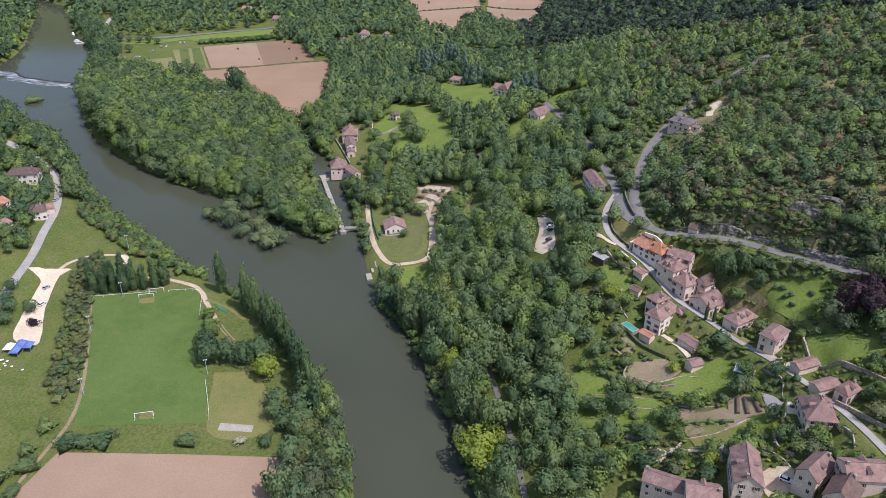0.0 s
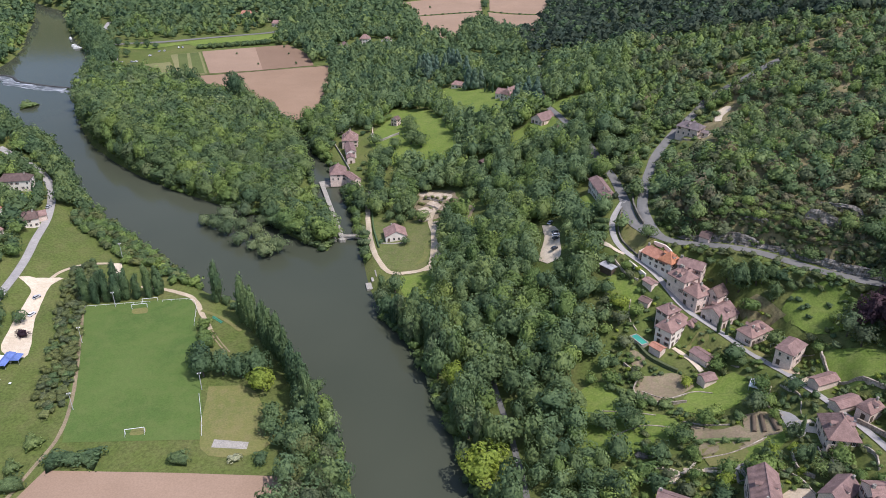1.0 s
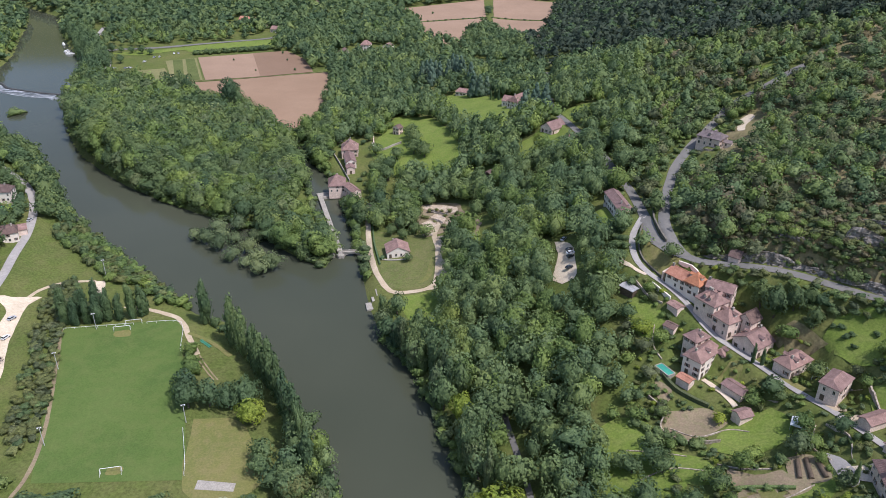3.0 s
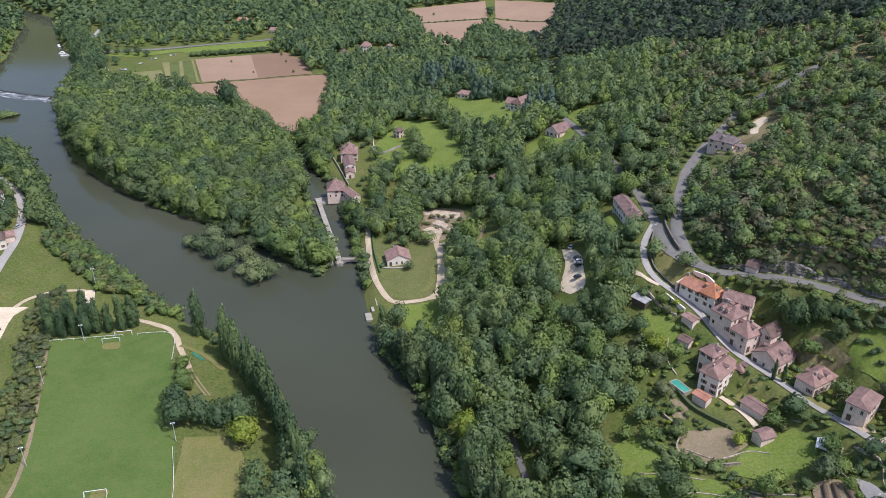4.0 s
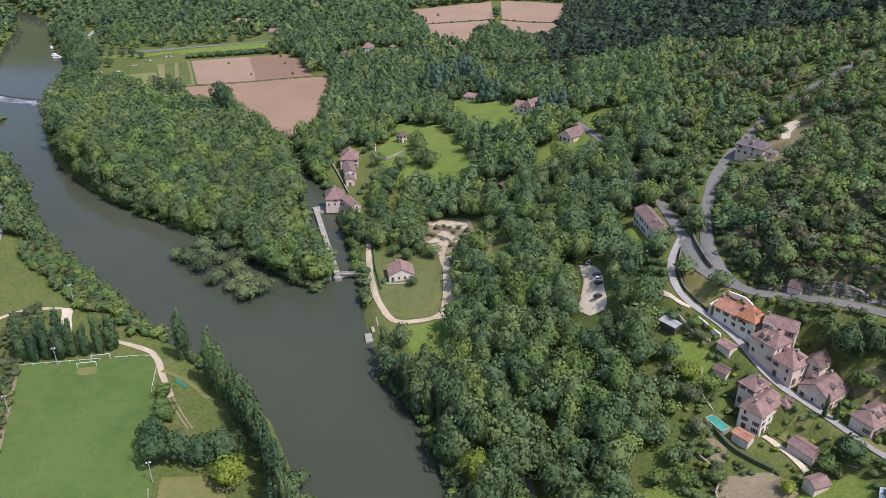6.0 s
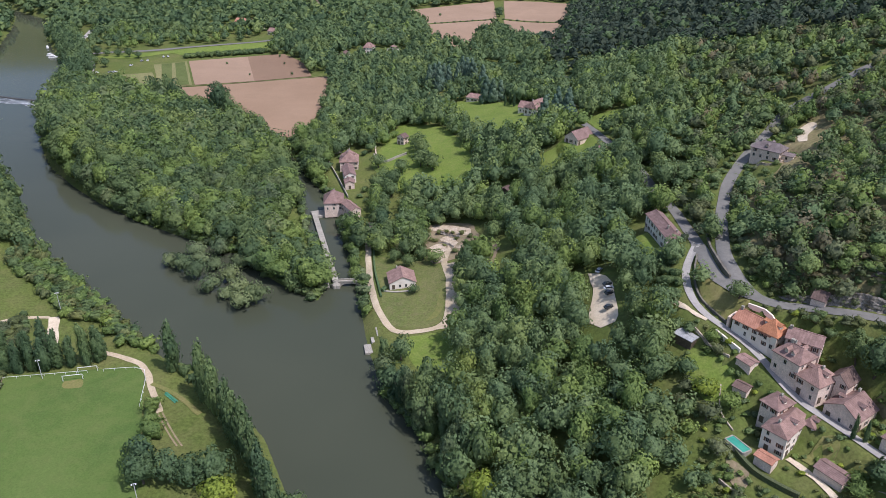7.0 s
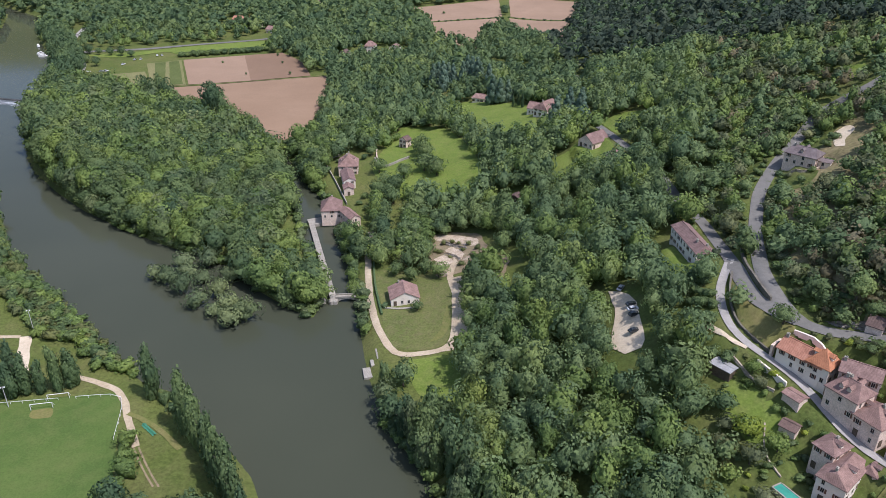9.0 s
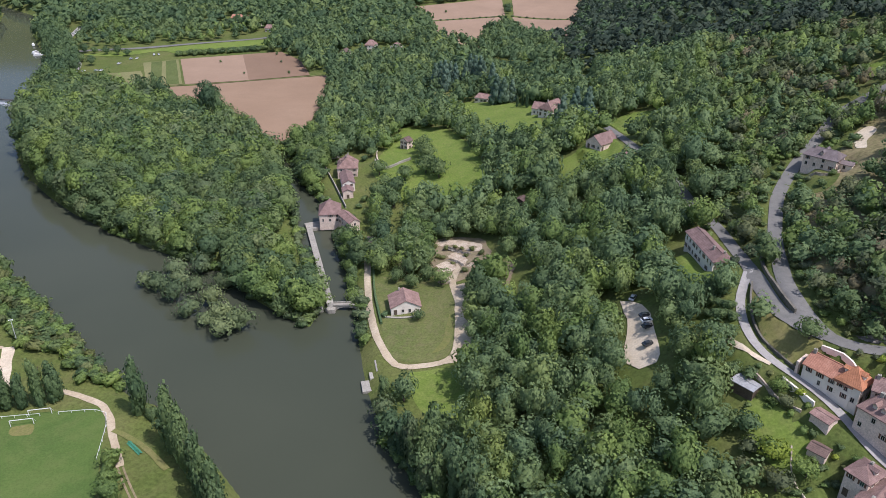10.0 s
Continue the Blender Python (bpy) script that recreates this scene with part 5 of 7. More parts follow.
CLEARINGS = [FIELD_FAR, FIELD_FAR_B, FIELD_FAR_C, FIELD_TOP_A, FIELD_TOP_B, FIELD_TOP_C, FIELD_TOP_D]
CLEARINGS += [
    [(-46, 1035), (-46, 1020), (40, 1048), (50, 980), (60, 980), (60, 1046), (130, 1030), (132, 1050), (64, 1072), (66, 1194), (52, 1194), (48, 1070)],
    [(186, 496), (193, 512), (200, 513), (194, 494)],
    [(139, 408), (148, 406), (146, 393), (138, 398)],
    [(-36, 742), (-10, 738), (-11, 694), (-30, 698)],
    [(14, 842), (36, 846), (60, 790), (78, 762), (110, 728), (104, 704), (80, 726), (52, 752)],
    [(-276, 1042), (-236, 1042), (-236, 1000), (-268, 1000)],
    [(-218, 985), (-196, 985), (-196, 950), (-214, 950)],
    [(-158, 650), (-142, 622), (-128, 604), (-112, 604), (-102, 640), (-106, 690)],
    [(-43, 640), (-12, 618), (9, 533), (9, 506), (-10, 508), (-20, 516), (-34, 516), (-44, 538), (-57, 563)],
    [(-48, 470), (-46, 425), (-40, 390), (-30, 368), (-6, 366), (-2, 334), (-12, 330), (-30, 350), (-46, 372), (-54, 430)],
    [(-48, 440), (-8, 436), (-2, 410), (-4, 370), (-36, 372)],
    [(-20, 476), (8, 464), (11, 440), (6, 420), (-14, 418), (-22, 440)],
    [(6, 440), (22, 438), (27, 404), (10, 398)],
    [(46, 378), (60, 373), (60, 345), (55, 318), (42, 322), (43, 355)],
    [(68, 400), (88, 400), (90, 366), (84, 350), (73, 350), (67, 372)],
    [(-100, 905), (-55, 905), (-50, 870), (-78, 862), (-120, 850), (-120, 868)],
    [(84, 342), (94, 330), (97, 318), (86, 314), (82, 325)],
    [(120, 436), (140, 446), (160, 454), (174, 457), (168, 428), (147, 412), (126, 398)],
    [(52, 514), (74, 516), (80, 478), (66, 474), (52, 484)],
    [(76, 552), (94, 556), (108, 532), (95, 510), (80, 516)],
    [(-12, 684), (4, 696), (26, 680), (43, 650), (60, 626), (62, 596), (42, 556), (18, 563), (6, 590), (2, 620)],
    [(44, 508), (58, 508), (54, 472), (40, 472)],
    [(126, 314), (137, 318), (149, 310), (161, 302), (172, 290), (166, 262), (140, 286), (122, 302)],
    [(-283, 742), (-283, 765), (-118, 812), (-112, 790)],
    [(-84, 578), (-56, 576), (-50, 512), (-51, 484), (-60, 476), (-82, 492)],
    [(70, 590), (78, 590), (78, 556), (74, 520), (68, 540)],
    [(18, 494), (28, 494), (30, 474), (16, 478)],
    [(-2, 278), (7, 276), (7, 264), (-2, 264)],
    [(66, 338), (75, 348), (79, 345), (84, 318), (86, 311), (79, 310), (72, 320)],
    [(98, 316), (112, 307), (126, 298), (140, 285), (152, 272), (148, 262), (136, 272), (122, 286), (104, 302)],
    [(3, 235), (27, 235), (30, 205), (5, 205)],
    [(19, 272), (25, 272), (31, 230), (33.5, 195), (26.5, 195), (23, 240)],
    [(-100, 470), (-58, 415), (-50, 430), (-60, 470), (-72, 520), (-50, 590), (-66, 590), (-96, 525)],
    [(-375, 960), (-200, 960), (-190, 870), (-270, 850), (-300, 750), (-345, 780)],
]
VILLAGE = [(44, 120), (40, 205), (42, 232), (62, 252), (70, 275), (70, 300), (74, 318), (84, 312), (104, 300), (124, 290), (150, 268), (170, 250), (190, 230), (200, 120)]


def wooded(x, y, clear_of_roads=4.6):
    ok = ~inside(x, y, RIVER) & (away(x, y, RIVER, True) > 0.4)
    for c in CLEARINGS + [VILLAGE]:
        ok &= ~inside(x, y, c)
    for line, half in ROADS:
        near = [p for p in line if p[1] < 455][::3]
        ok &= (away(x, y, near) > clear_of_roads) & (away(x, y, line[::3]) > 2.6)
    for hx, hy, r in HOMES:
        ok &= np.hypot(x - hx, y - hy) > r + 2.5
    ok &= away(x, y, RIGHT_PATH) > 3.5
    return ok


ISLAND = BANK_UP[7:] + BANK_ARM[:10] + [(-240, 712), (-283, 748)]
rng = np.random.default_rng(5)
x, y = scatter(rng, (-360, 395, -60, 760), 7.2, lambda a, b: wooded(a, b) & inside(a, b, ISLAND))
wood("island_wood", 1, x, y, (9, 17), (9, 17), NEAR_CROWNS, [LEAF_OAK, LEAF_DEEP, LEAF_FRESH, LEAF_WILLOW], (0.46, 0.2, 0.24, 0.10), "dense green broadleaf wood on the river island", 570, MID_CROWNS)
x, y = scatter(rng, (-130, 400, -40, 700), 6.6, lambda a, b: wooded(a, b) & ~inside(a, b, ISLAND) & (away(a, b, BANK_ARM) < 26) & (a < -34))
wood("channel_wood", 9, x, y, (9, 14), (9, 12), NEAR_CROWNS, [LEAF_OAK, LEAF_DEEP, LEAF_FRESH], (0.5, 0.2, 0.3), "green trees along the mill channel")
x, y = scatter(rng, (-100, 196, 160, 660), 6.9, lambda a, b: wooded(a, b) & ~inside(a, b, ISLAND) & (a < 40 + 0.25 * (b - 200)) & ((a > -34) | ((b < 348) & (a > -60)) | ((b > 590) & (away(a, b, BANK_ARM) > 24))) & ((b > 350) | (away(a, b, BANK_RIGHT) > 13)))
wood("slope_wood", 2, x, y, (7.5, 17), (7.5, 13.5), NEAR_CROWNS, [LEAF_OAK, LEAF_ELM, LEAF_FRESH], (0.3, 0.5, 0.2), "dense dark green oak wood on the slope above the river", 490, MID_CROWNS)
def in_cloud_shade(x, y):
    """The far side of the hill, above the last meadows, where leaf colour carries a cloud's shadow."""
    return (x > 80) & (y > np.interp(x, (80, 108, 163, 206, 240, 320), (712, 690, 648, 586, 540, 440)))


x, y = scatter(rng, (60, 225, 420, 700), 6.2, lambda a, b: wooded(a, b, 3.3) & (a >= 40 + 0.25 * (b - 200)) & (a < 40 + 0.62 * b) & ~in_cloud_shade(a, b) & (b < 640) & (rng.random(a.shape) < 0.9))
wood("hillside_scrub", 3, x, y, (4, 10.5), (5.5, 11), MID_CROWNS, [LEAF_OAK, LEAF_SCRUB, LEAF_ELM, LEAF_FRESH, LEAF_DRY], (0.34, 0.2, 0.2, 0.21, 0.05), "low oak wood and scrub covering the limestone hillside", 470, FAR_CROWNS)
x, y = scatter(rng, (-340, 600, 560, 1000), 8.0, lambda a, b: wooded(a, b, 5) & (b > 640) & (a < 40 + 0.62 * b) & ((b < 700) | (a < 100 + 0.3 * (960 - b))) & (a > -150 - 0.2 * (b - 640)) & ~inside(a, b, ISLAND) & ~in_cloud_shade(a, b))
wood("north_wood", 4, x, y, (8, 16), (9, 15), FAR_CROWNS, [LEAF_OAK, LEAF_DEEP, LEAF_FRESH], (0.42, 0.54, 0.04), "broadleaf woods beyond the meadows")
x, y = scatter(rng, (-900, 960, 900, 1270), 12.5, lambda a, b: wooded(a, b, 7) & (np.abs(a) < 60 + 0.66 * b) & ((a > -190) | (b > 985)) & (a < 100))
wood("far_wood", 6, x, y, (11, 17), (16, 20), DISTANT_CROWNS, [LEAF_OAK, LEAF_DEEP], (0.4, 0.6), "far wooded hills along the valley")
# far hill wood: the cloud's shade is painted in by these darker leaves
x, y = scatter(rng, (80, 430, 900, 1270), 10.5, lambda a, b: wooded(a, b, 7) & (a < 60 + 0.66 * b) & (in_cloud_shade(a, b) & (b <= 960) | (b > 960) & (a >= 100)) & (a < 40 + 0.62 * b))
wood("far_hill_wood", 12, x, y, (9, 14), (12, 16.5), FAR_CROWNS, [LEAF_CLOUD_SHADE, LEAF_DEEP], (0.75, 0.25), "wood on the far hillside, leaf colour darkened as cloud shadow", 660, DISTANT_CROWNS)
x, y = scatter(rng, (-900, 560, -430, 980), 8.5, lambda a, b: wooded(a, b, 7) & (a < -300 - 0.2 * (b - 560)) & (away(a, b, RIVER, True) < 120))
wood("bank_wood", 7, x, y, (9, 14), (10, 14), DISTANT_CROWNS, [LEAF_OAK, LEAF_DEEP, LEAF_FRESH], (0.5, 0.35, 0.15), "trees along the upstream river bank")
CAMP = [(-420, 1000), (-380, 890), (-310, 900), (-205, 945), (-195, 1000)]
x, y = scatter(rng, (-430, 880, -180, 1000), 10, lambda a, b: inside(a, b, CAMP) & (rng.random(a.shape) < 0.8) & ~inside(a, b, [(-276, 1042), (-236, 1042), (-236, 985), (-268, 985)]) & ~inside(a, b, [(-220, 990), (-190, 990), (-190, 935), (-216, 935)]))
wood("camp_wood", 8, x, y, (8, 13), (9, 13), FAR_CROWNS, [LEAF_OAK, LEAF_DEEP, LEAF_FRESH], (0.4, 0.3, 0.3), "trees shading the far camp site")
x, y = scatter(rng, (-360, 200, 40, 800), 3.6, lambda a, b: ~inside(a, b, RIVER) & (away(a, b, RIVER, True) < 3.4) & (away(a, b, BANK_LEFT) > 20) & ~((np.abs(b - 372) < 12) & (a > -50)) & (away(a, b, [(-61, 418), (-86, 502)]) > 3.5) & (np.hypot(a + 76, b - 500) > 11) & ((b < 345) | (b > 384) | (a < -100)))
wood("waterside_bushes", 10, x, y, (4, 7), (5, 8), BUSH_CROWNS, [LEAF_OAK, LEAF_FRESH, LEAF_WILLOW], (0.4, 0.3, 0.3), "overhanging green bushes along the water's edge")

# ---- single trees ----
def crown_mesh(seed, kind, mat, lobes=11, cards=330, size=0.05, core=ICO2):
    v, f, out = crown_template(seed, lobes, cards, size, kind, core)
    return quads_mesh("crown", v, f, [mat], None, out)


def trunk_mesh(seed, lean=0.06, limbs=4, top=0.62, thick=0.028):
    """A tapered trunk with a few limbs, one metre high."""
    rng = random.Random(seed)
    bm = bmesh.new()

    def limb(a, b, r0, r1):
        d = b - a
        m = Matrix.Translation((a + b) / 2) @ d.to_track_quat("Z", "Y").to_matrix().to_4x4()
        bmesh.ops.create_cone(bm, cap_ends=True, segments=6, radius1=r0, radius2=r1, depth=d.length, matrix=m)
    a, mid, tip = Vector((0, 0, -0.06)), Vector((rng.uniform(-lean, lean), rng.uniform(-lean, lean), top * 0.5)), Vector((rng.uniform(-lean, lean), rng.uniform(-lean, lean), top))
    limb(a, mid, thick, thick * 0.75)
    limb(mid, tip, thick * 0.75, thick * 0.35)
    for i in range(limbs):
        an = 6.283 * i / limbs + rng.uniform(-0.4, 0.4)
        s = mid.lerp(tip, rng.uniform(0.0, 0.6))
        limb(s, s + Vector((0.22 * math.cos(an), 0.22 * math.sin(an), rng.uniform(0.12, 0.24))), thick * 0.45, thick * 0.15)
    me = bpy.data.meshes.new("trunk")
    bm.to_mesh(me)
    bm.free()
    me.materials.append(BARK)
    return me


TRUNKS = [trunk_mesh(s) for s in range(3)]
CROWNS = {}


def crown_for(kind, mat, k):
    key = (kind, mat.name, k)
    if key not in CROWNS:
        if kind == "poplar":
            CROWNS[key] = crown_mesh(100 + k, kind, mat, 14, 620, 0.034)
        elif kind == "cone":
            CROWNS[key] = crown_mesh(120 + k, kind, mat, 15, 520, 0.042)
        elif kind == "bush":
            CROWNS[key] = crown_mesh(140 + k, kind, mat, 9, 240, 0.052, ICO1)
        elif kind == "great":
            CROWNS[key] = crown_mesh(180 + k, "round", mat, 38, 1100, 0.030, ICO1)
        else:
            CROWNS[key] = crown_mesh(160 + k, kind, mat, 22, 360, 0.042, ICO1)
    return CROWNS[key]


TREES = []


def tree(x, y, h, w, mat, label, kind="round", name="tree", group="", z=None, seed=0, category=""):
    rng = random.Random(seed + int(x * 31 + y * 17))
    t = tagged(new(name), label, category or name.replace("_", " "), group)
    z = ground(x, y) if z is None else z
    t.matrix_basis = pose(x, y, z, 0, 0, rng.uniform(0, 360))
    if kind != "bush":
        o = new("trunk", TRUNKS[rng.randrange(3)])
        o.parent = t
        o.matrix_basis = Matrix.Diagonal((w * 1.2, w * 1.2, h, 1)) if kind != "poplar" else Matrix.Diagonal((w, w, h * 1.2, 1))
    o = new("crown", crown_for(kind, mat, rng.randrange(3)))
    o.parent = t
    o.matrix_basis = Matrix.Translation((0, 0, -0.05 * h)) @ Matrix.Diagonal((w * rng.uniform(0.92, 1.1), w * rng.uniform(0.92, 1.1), h, 1))
    TREES.append((x, y, w / 2))
    return t


def row(spots, sizes, mat, label, kind="round", name="tree", group=""):
    for i, (x, y) in enumerate(spots):
        h, w = sizes[i % len(sizes)]
        tree(x, y, h, w, mat, label, kind, name, group, seed=i)


POPLAR = "tall dark green columnar poplar"
row([(-182, 341), (-177, 341), (-172, 342), (-167, 342), (-163, 344), (-158, 345), (-152, 347), (-148, 349), (-185, 346), (-178, 348), (-170, 350)], [(18, 10.5), (15, 9.5), (20, 10), (17, 11)], LEAF_DEEP, POPLAR + " behind the football pitch", "poplar", "poplar", "poplars behind the pitch")
row([(-116, 343), (-98.5, 325), (-92, 317), (-86, 309), (-80.5, 301), (-75, 293), (-70, 284.5), (-66, 276), (-62, 268), (-58.5, 260), (-55, 252), (-51.5, 243)], [(24, 12), (27, 12.5), (25, 11), (22, 11.5)], LEAF_DEEP, POPLAR + " on the river bank", "poplar", "poplar", "riverside poplars")
row([(-111, 341), (-106, 336), (-102, 331), (-95, 321), (-88.5, 313), (-83, 305), (-77.5, 297), (-72, 289), (-67.5, 280), (-63.5, 272), (-59.5, 264)], [(6, 6), (5, 6), (7, 6.5)], LEAF_OAK, "green riverside shrub under the poplars", "bush", "shrub", "riverside shrubs")
row([(-106, 281), (-98, 282), (-90, 281), (-83, 282), (-109, 288)], [(15, 14), (14, 13), (13, 12)], LEAF_DEEP, "broad dark green tree beside the pitch", "great", "tree", "trees beside the pitch")
row([(-112, 297), (-111, 305), (-114, 311), (-116, 318)], [(7, 8), (8, 8)], LEAF_FRESH, "leafy green shrub along the pitch fence", "bush", "shrub", "shrubs by the fence")
tree(-78, 271, 13, 14, LEAF_LIME, "bright yellow-green tree near the river bank", "great")
row([(-70, 251), (-63, 238), (-69, 244)], [(11, 10), (10, 10)], LEAF_DEEP, "dark green tree near the river bank", "round", "tree", "trees by the river bend")
row([(-45, 213), (-40, 204), (-47, 203), (-53, 206), (-41, 194), (-48, 190), (-44.5, 226), (-43, 182)], [(13, 11), (12, 11), (14, 12)], LEAF_SCRUB, "large olive-green tree at the water's edge", "great", "tree", "trees by the river bend")
row([(-53, 231), (-55, 217)], [(13, 12), (11, 10)], LEAF_DULL, "yellowish olive-green tree near the river bend", "great", "tree", "trees by the river bend")
row([(-147, 228), (-141, 228), (-135, 229)], [(6, 11), (7, 10)], LEAF_DEEP, "dense dark green shrub at the field edge", "bush", "shrub", "shrubs at the field edge")
tree(-101, 228, 6.5, 8.5, LEAF_OAK, "round green shrub at the field edge", "bush", "shrub")
tree(-80, 229, 4, 6, LEAF_BLOSSOM, "pale flowering shrub at the field edge", "bush", "shrub")
tree(-70.5, 229, 5, 7.5, LEAF_DEEP, "dark green shrub at the field edge", "bush", "shrub")
row([(-160, 237), (-158, 215), (-162, 224), (-157, 202), (-166, 208), (-163, 192)], [(6, 8), (7, 9), (5, 7)], LEAF_OAK, "green hedge shrub beside the field", "bush", "shrub", "hedge shrubs")
tree(-199, 310, 5, 7, LEAF_PURPLE, "dark purple-leaved shrub beside the parking yard", "bush", "shrub")
tree(-205, 320, 8, 8, LEAF_OAK, "green tree beside the parking yard")
row([(-214, 318), (-219, 325), (-212, 308), (-222, 336)], [(8, 9), (7, 8)], LEAF_DEEP, "dark green tree beside the yard", "round", "tree", "trees by the yard")

# the hedgerow beside the pitch
HEDGE = [(-196, 384), (-188, 372), (-184, 345), (-170, 302), (-158, 262), (-164, 252), (-174, 268), (-184, 305), (-199, 352), (-202, 372)]
rng = np.random.default_rng(11)
x, y = scatter(rng, (-205, 250, -150, 390), 3.4, lambda a, b: inside(a, b, HEDGE))
wood("hedgerow", 21, x, y, (2.8, 4.2), (4, 5.6), BUSH_CROWNS, [LEAF_DULL, LEAF_OAK, LEAF_SCRUB], (0.6, 0.15, 0.25), "dusty green hedgerow along the football pitch")

# shrubs by the water, trees round the houses
x, y = scatter(rng, (-225, 352, -112, 450), 3.6, lambda a, b: ~inside(a, b, RIVER) & (away(a, b, BANK_LEFT) < np.where(b > 378, 20, 11)) & (b > 360) & (away(a, b, BANK_LEFT) > 0.5) & (away(a, b, [(-184, 381), (-168, 354)]) > 3))
wood("bank_shrubs", 22, x, y, (3.5, 7.5), (4.5, 8), BUSH_CROWNS, [LEAF_OAK, LEAF_FRESH, LEAF_DULL], (0.35, 0.4, 0.25), "fresh green shrubs along the grassy river bank")
x, y = scatter(rng, (-460, 440, -170, 660), 6.0, lambda a, b: ~inside(a, b, RIVER) & (away(a, b, BANK_LEFT) < 20) & (away(a, b, BANK_LEFT) > 0.5) & (away(a, b, LEFT_ROAD[::3]) > 4.5))
wood("bank_trees", 23, x, y, (8, 13), (8, 12), MID_CROWNS, [LEAF_OAK, LEAF_DEEP], (0.5, 0.5), "dark green trees along the river bank")
x, y = scatter(rng, (-420, 372, -215, 560), 7.0, lambda a, b: ~inside(a, b, RIVER) & (away(a, b, BANK_LEFT) > 18) & (away(a, b, LEFT_ROAD[::3]) > 4.6) & (a < -150 - 0.21 * b) & (a > -80 - 0.6 * b) & np.all([np.hypot(a - hx, b - hy) > r + 2.5 for hx, hy, r in HOMES], axis=0))
wood("roadside_trees", 26, x, y, (7, 12), (8, 12), MID_CROWNS, [LEAF_OAK, LEAF_DEEP, LEAF_FRESH], (0.45, 0.35, 0.2), "green garden trees among roadside houses")

# right bank: tall pale trees leaning over the water, lime-green ones among them
x, y = scatter(rng, (-50, 196, 40, 352), 6.5, lambda a, b: ~inside(a, b, RIVER) & (away(a, b, RIVER, True) > 1.5) & (away(a, b, BANK_RIGHT) < 13) & (np.hypot(a + 12, b - 347) > 14) & (np.hypot(a - 14, b - 220) > 14) & (np.hypot(a - 4, b - 272) > 8.5))
for i, (px, py) in enumerate(zip(x, y)):
    tall = 16 + i % 6 if py < 330 else 11 + i % 3
    tree(float(px), float(py), tall, 9 + i % 4, (LEAF_WILLOW, LEAF_OAK, LEAF_ELM, LEAF_DEEP)[i % 4], "tall grey-green willow on the river bank", ("round", "poplar", "round")[i % 3], "willow", "riverside willows", seed=i)
tree(4, 272, 15.5, 13, LEAF_LIME, "pale yellow-green tree at the river edge", "great")
tree(14, 220, 17, 22, LEAF_LIME, "large bright green tree overhanging the river", "great")
row([(-3, 322), (4, 312), (0, 330), (7, 304)], [(18, 11), (16, 10)], LEAF_PALE, "tall yellowish-green tree beside the meadow", "round", "tree", "trees by the meadow")
row([(-57, 448), (-55, 436), (-61, 462), (-53, 425), (-58, 470)], [(9, 7), (8, 7), (10, 8)], LEAF_FRESH, "green tree on the mill channel bank", "round", "tree", "mill channel trees")
row([(-47, 476), (-44, 486), (-45, 496)], [(10, 9)], LEAF_OAK, "green tree behind the mill", "round", "tree", "mill channel trees")
row([(-30, 452), (-25, 446), (-34, 446), (-22, 455), (-28, 462), (-38, 456)], [(8, 9), (7, 8)], LEAF_DULL, "dusty brownish-green tree beside the bare terraces", "round", "tree", "dry trees by the terraces")
# shrubs standing in the water off the island
row([(-149, 438), (-141, 433), (-131, 424), (-121, 412), (-112, 405), (-103, 397), (-97, 401), (-138, 448), (-125, 434), (-114, 422), (-126, 449), (-112, 436), (-134, 440), (-106, 410)], [(9, 10), (12, 12), (14, 12.5), (11, 11)], LEAF_WILLOW, "grey-green willow standing in the shallow water", "round", "willow", "willows in the river")
for w in [o for o in scene.objects if o.get("group") == "willows in the river"]:
    w.location.z = -1.2
tree(-371, 672, 7, 18, LEAF_OAK, "leafy bush on a small river islet", "bush", "shrub", z=-0.5)
# field edges and far singles
row([(-232, 700), (-222, 692), (-212, 684), (-204, 678), (-195, 672), (-166, 649), (-156, 640), (-149, 630)], [(15, 14), (18, 13), (13, 13), (16, 15)], LEAF_OAK, "broad green tree at the edge of the ploughed field", "round", "tree", "field edge trees")
row([(-140, 622), (-134, 612), (-125, 606), (-117, 609), (-111, 624), (-107, 644), (-106, 664), (-106, 690), (-110, 740)], [(7, 9), (8, 10), (6, 8)], LEAF_OAK, "low leafy tree in the field corner hedge", "round", "tree", "field corner hedge")
row([(-181, 659), (-174, 655)], [(33, 18), (24, 14)], LEAF_DEEP, "tall dark broadleaf tree standing at the field corner", "great", "tree", "field corner trees")
row([(-236, 706), (-245, 712), (-228, 697), (-255, 722)], [(25, 13), (21, 12)], LEAF_DEEP, "dark tree at the edge of the ploughed field", "round", "tree", "field edge trees")
row([(-224, 838), (-178, 866), (-168, 838), (-153, 797), (-192, 796)], [(3, 2.2), (4, 2.6)], LEAF_DEEP, "lone small tree in the ploughed field", "round", "tree", "lone field trees")
x, y = scatter(rng, (-272, 855, -192, 900), 3.6, lambda a, b: np.abs(b - (864 + 0.3 * (a + 268))) < 3.2)
row(list(zip(x.tolist(), y.tolist())), [(6, 7), (7, 7)], LEAF_OAK, "trimmed green hedge beside the straight road", "bush", "shrub", "far hedge")
x, y = scatter(rng, (-470, 740, -268, 965), 9, lambda a, b: ~inside(a, b, RIVER) & (away(a, b, RIVER, True) > 2) & (away(a, b, RIVER, True) < 26))
wood("landing_trees", 27, x, y, (13, 18), (11, 14), MID_CROWNS, [LEAF_DEEP], (1.0,), "tall dark trees at the landing")
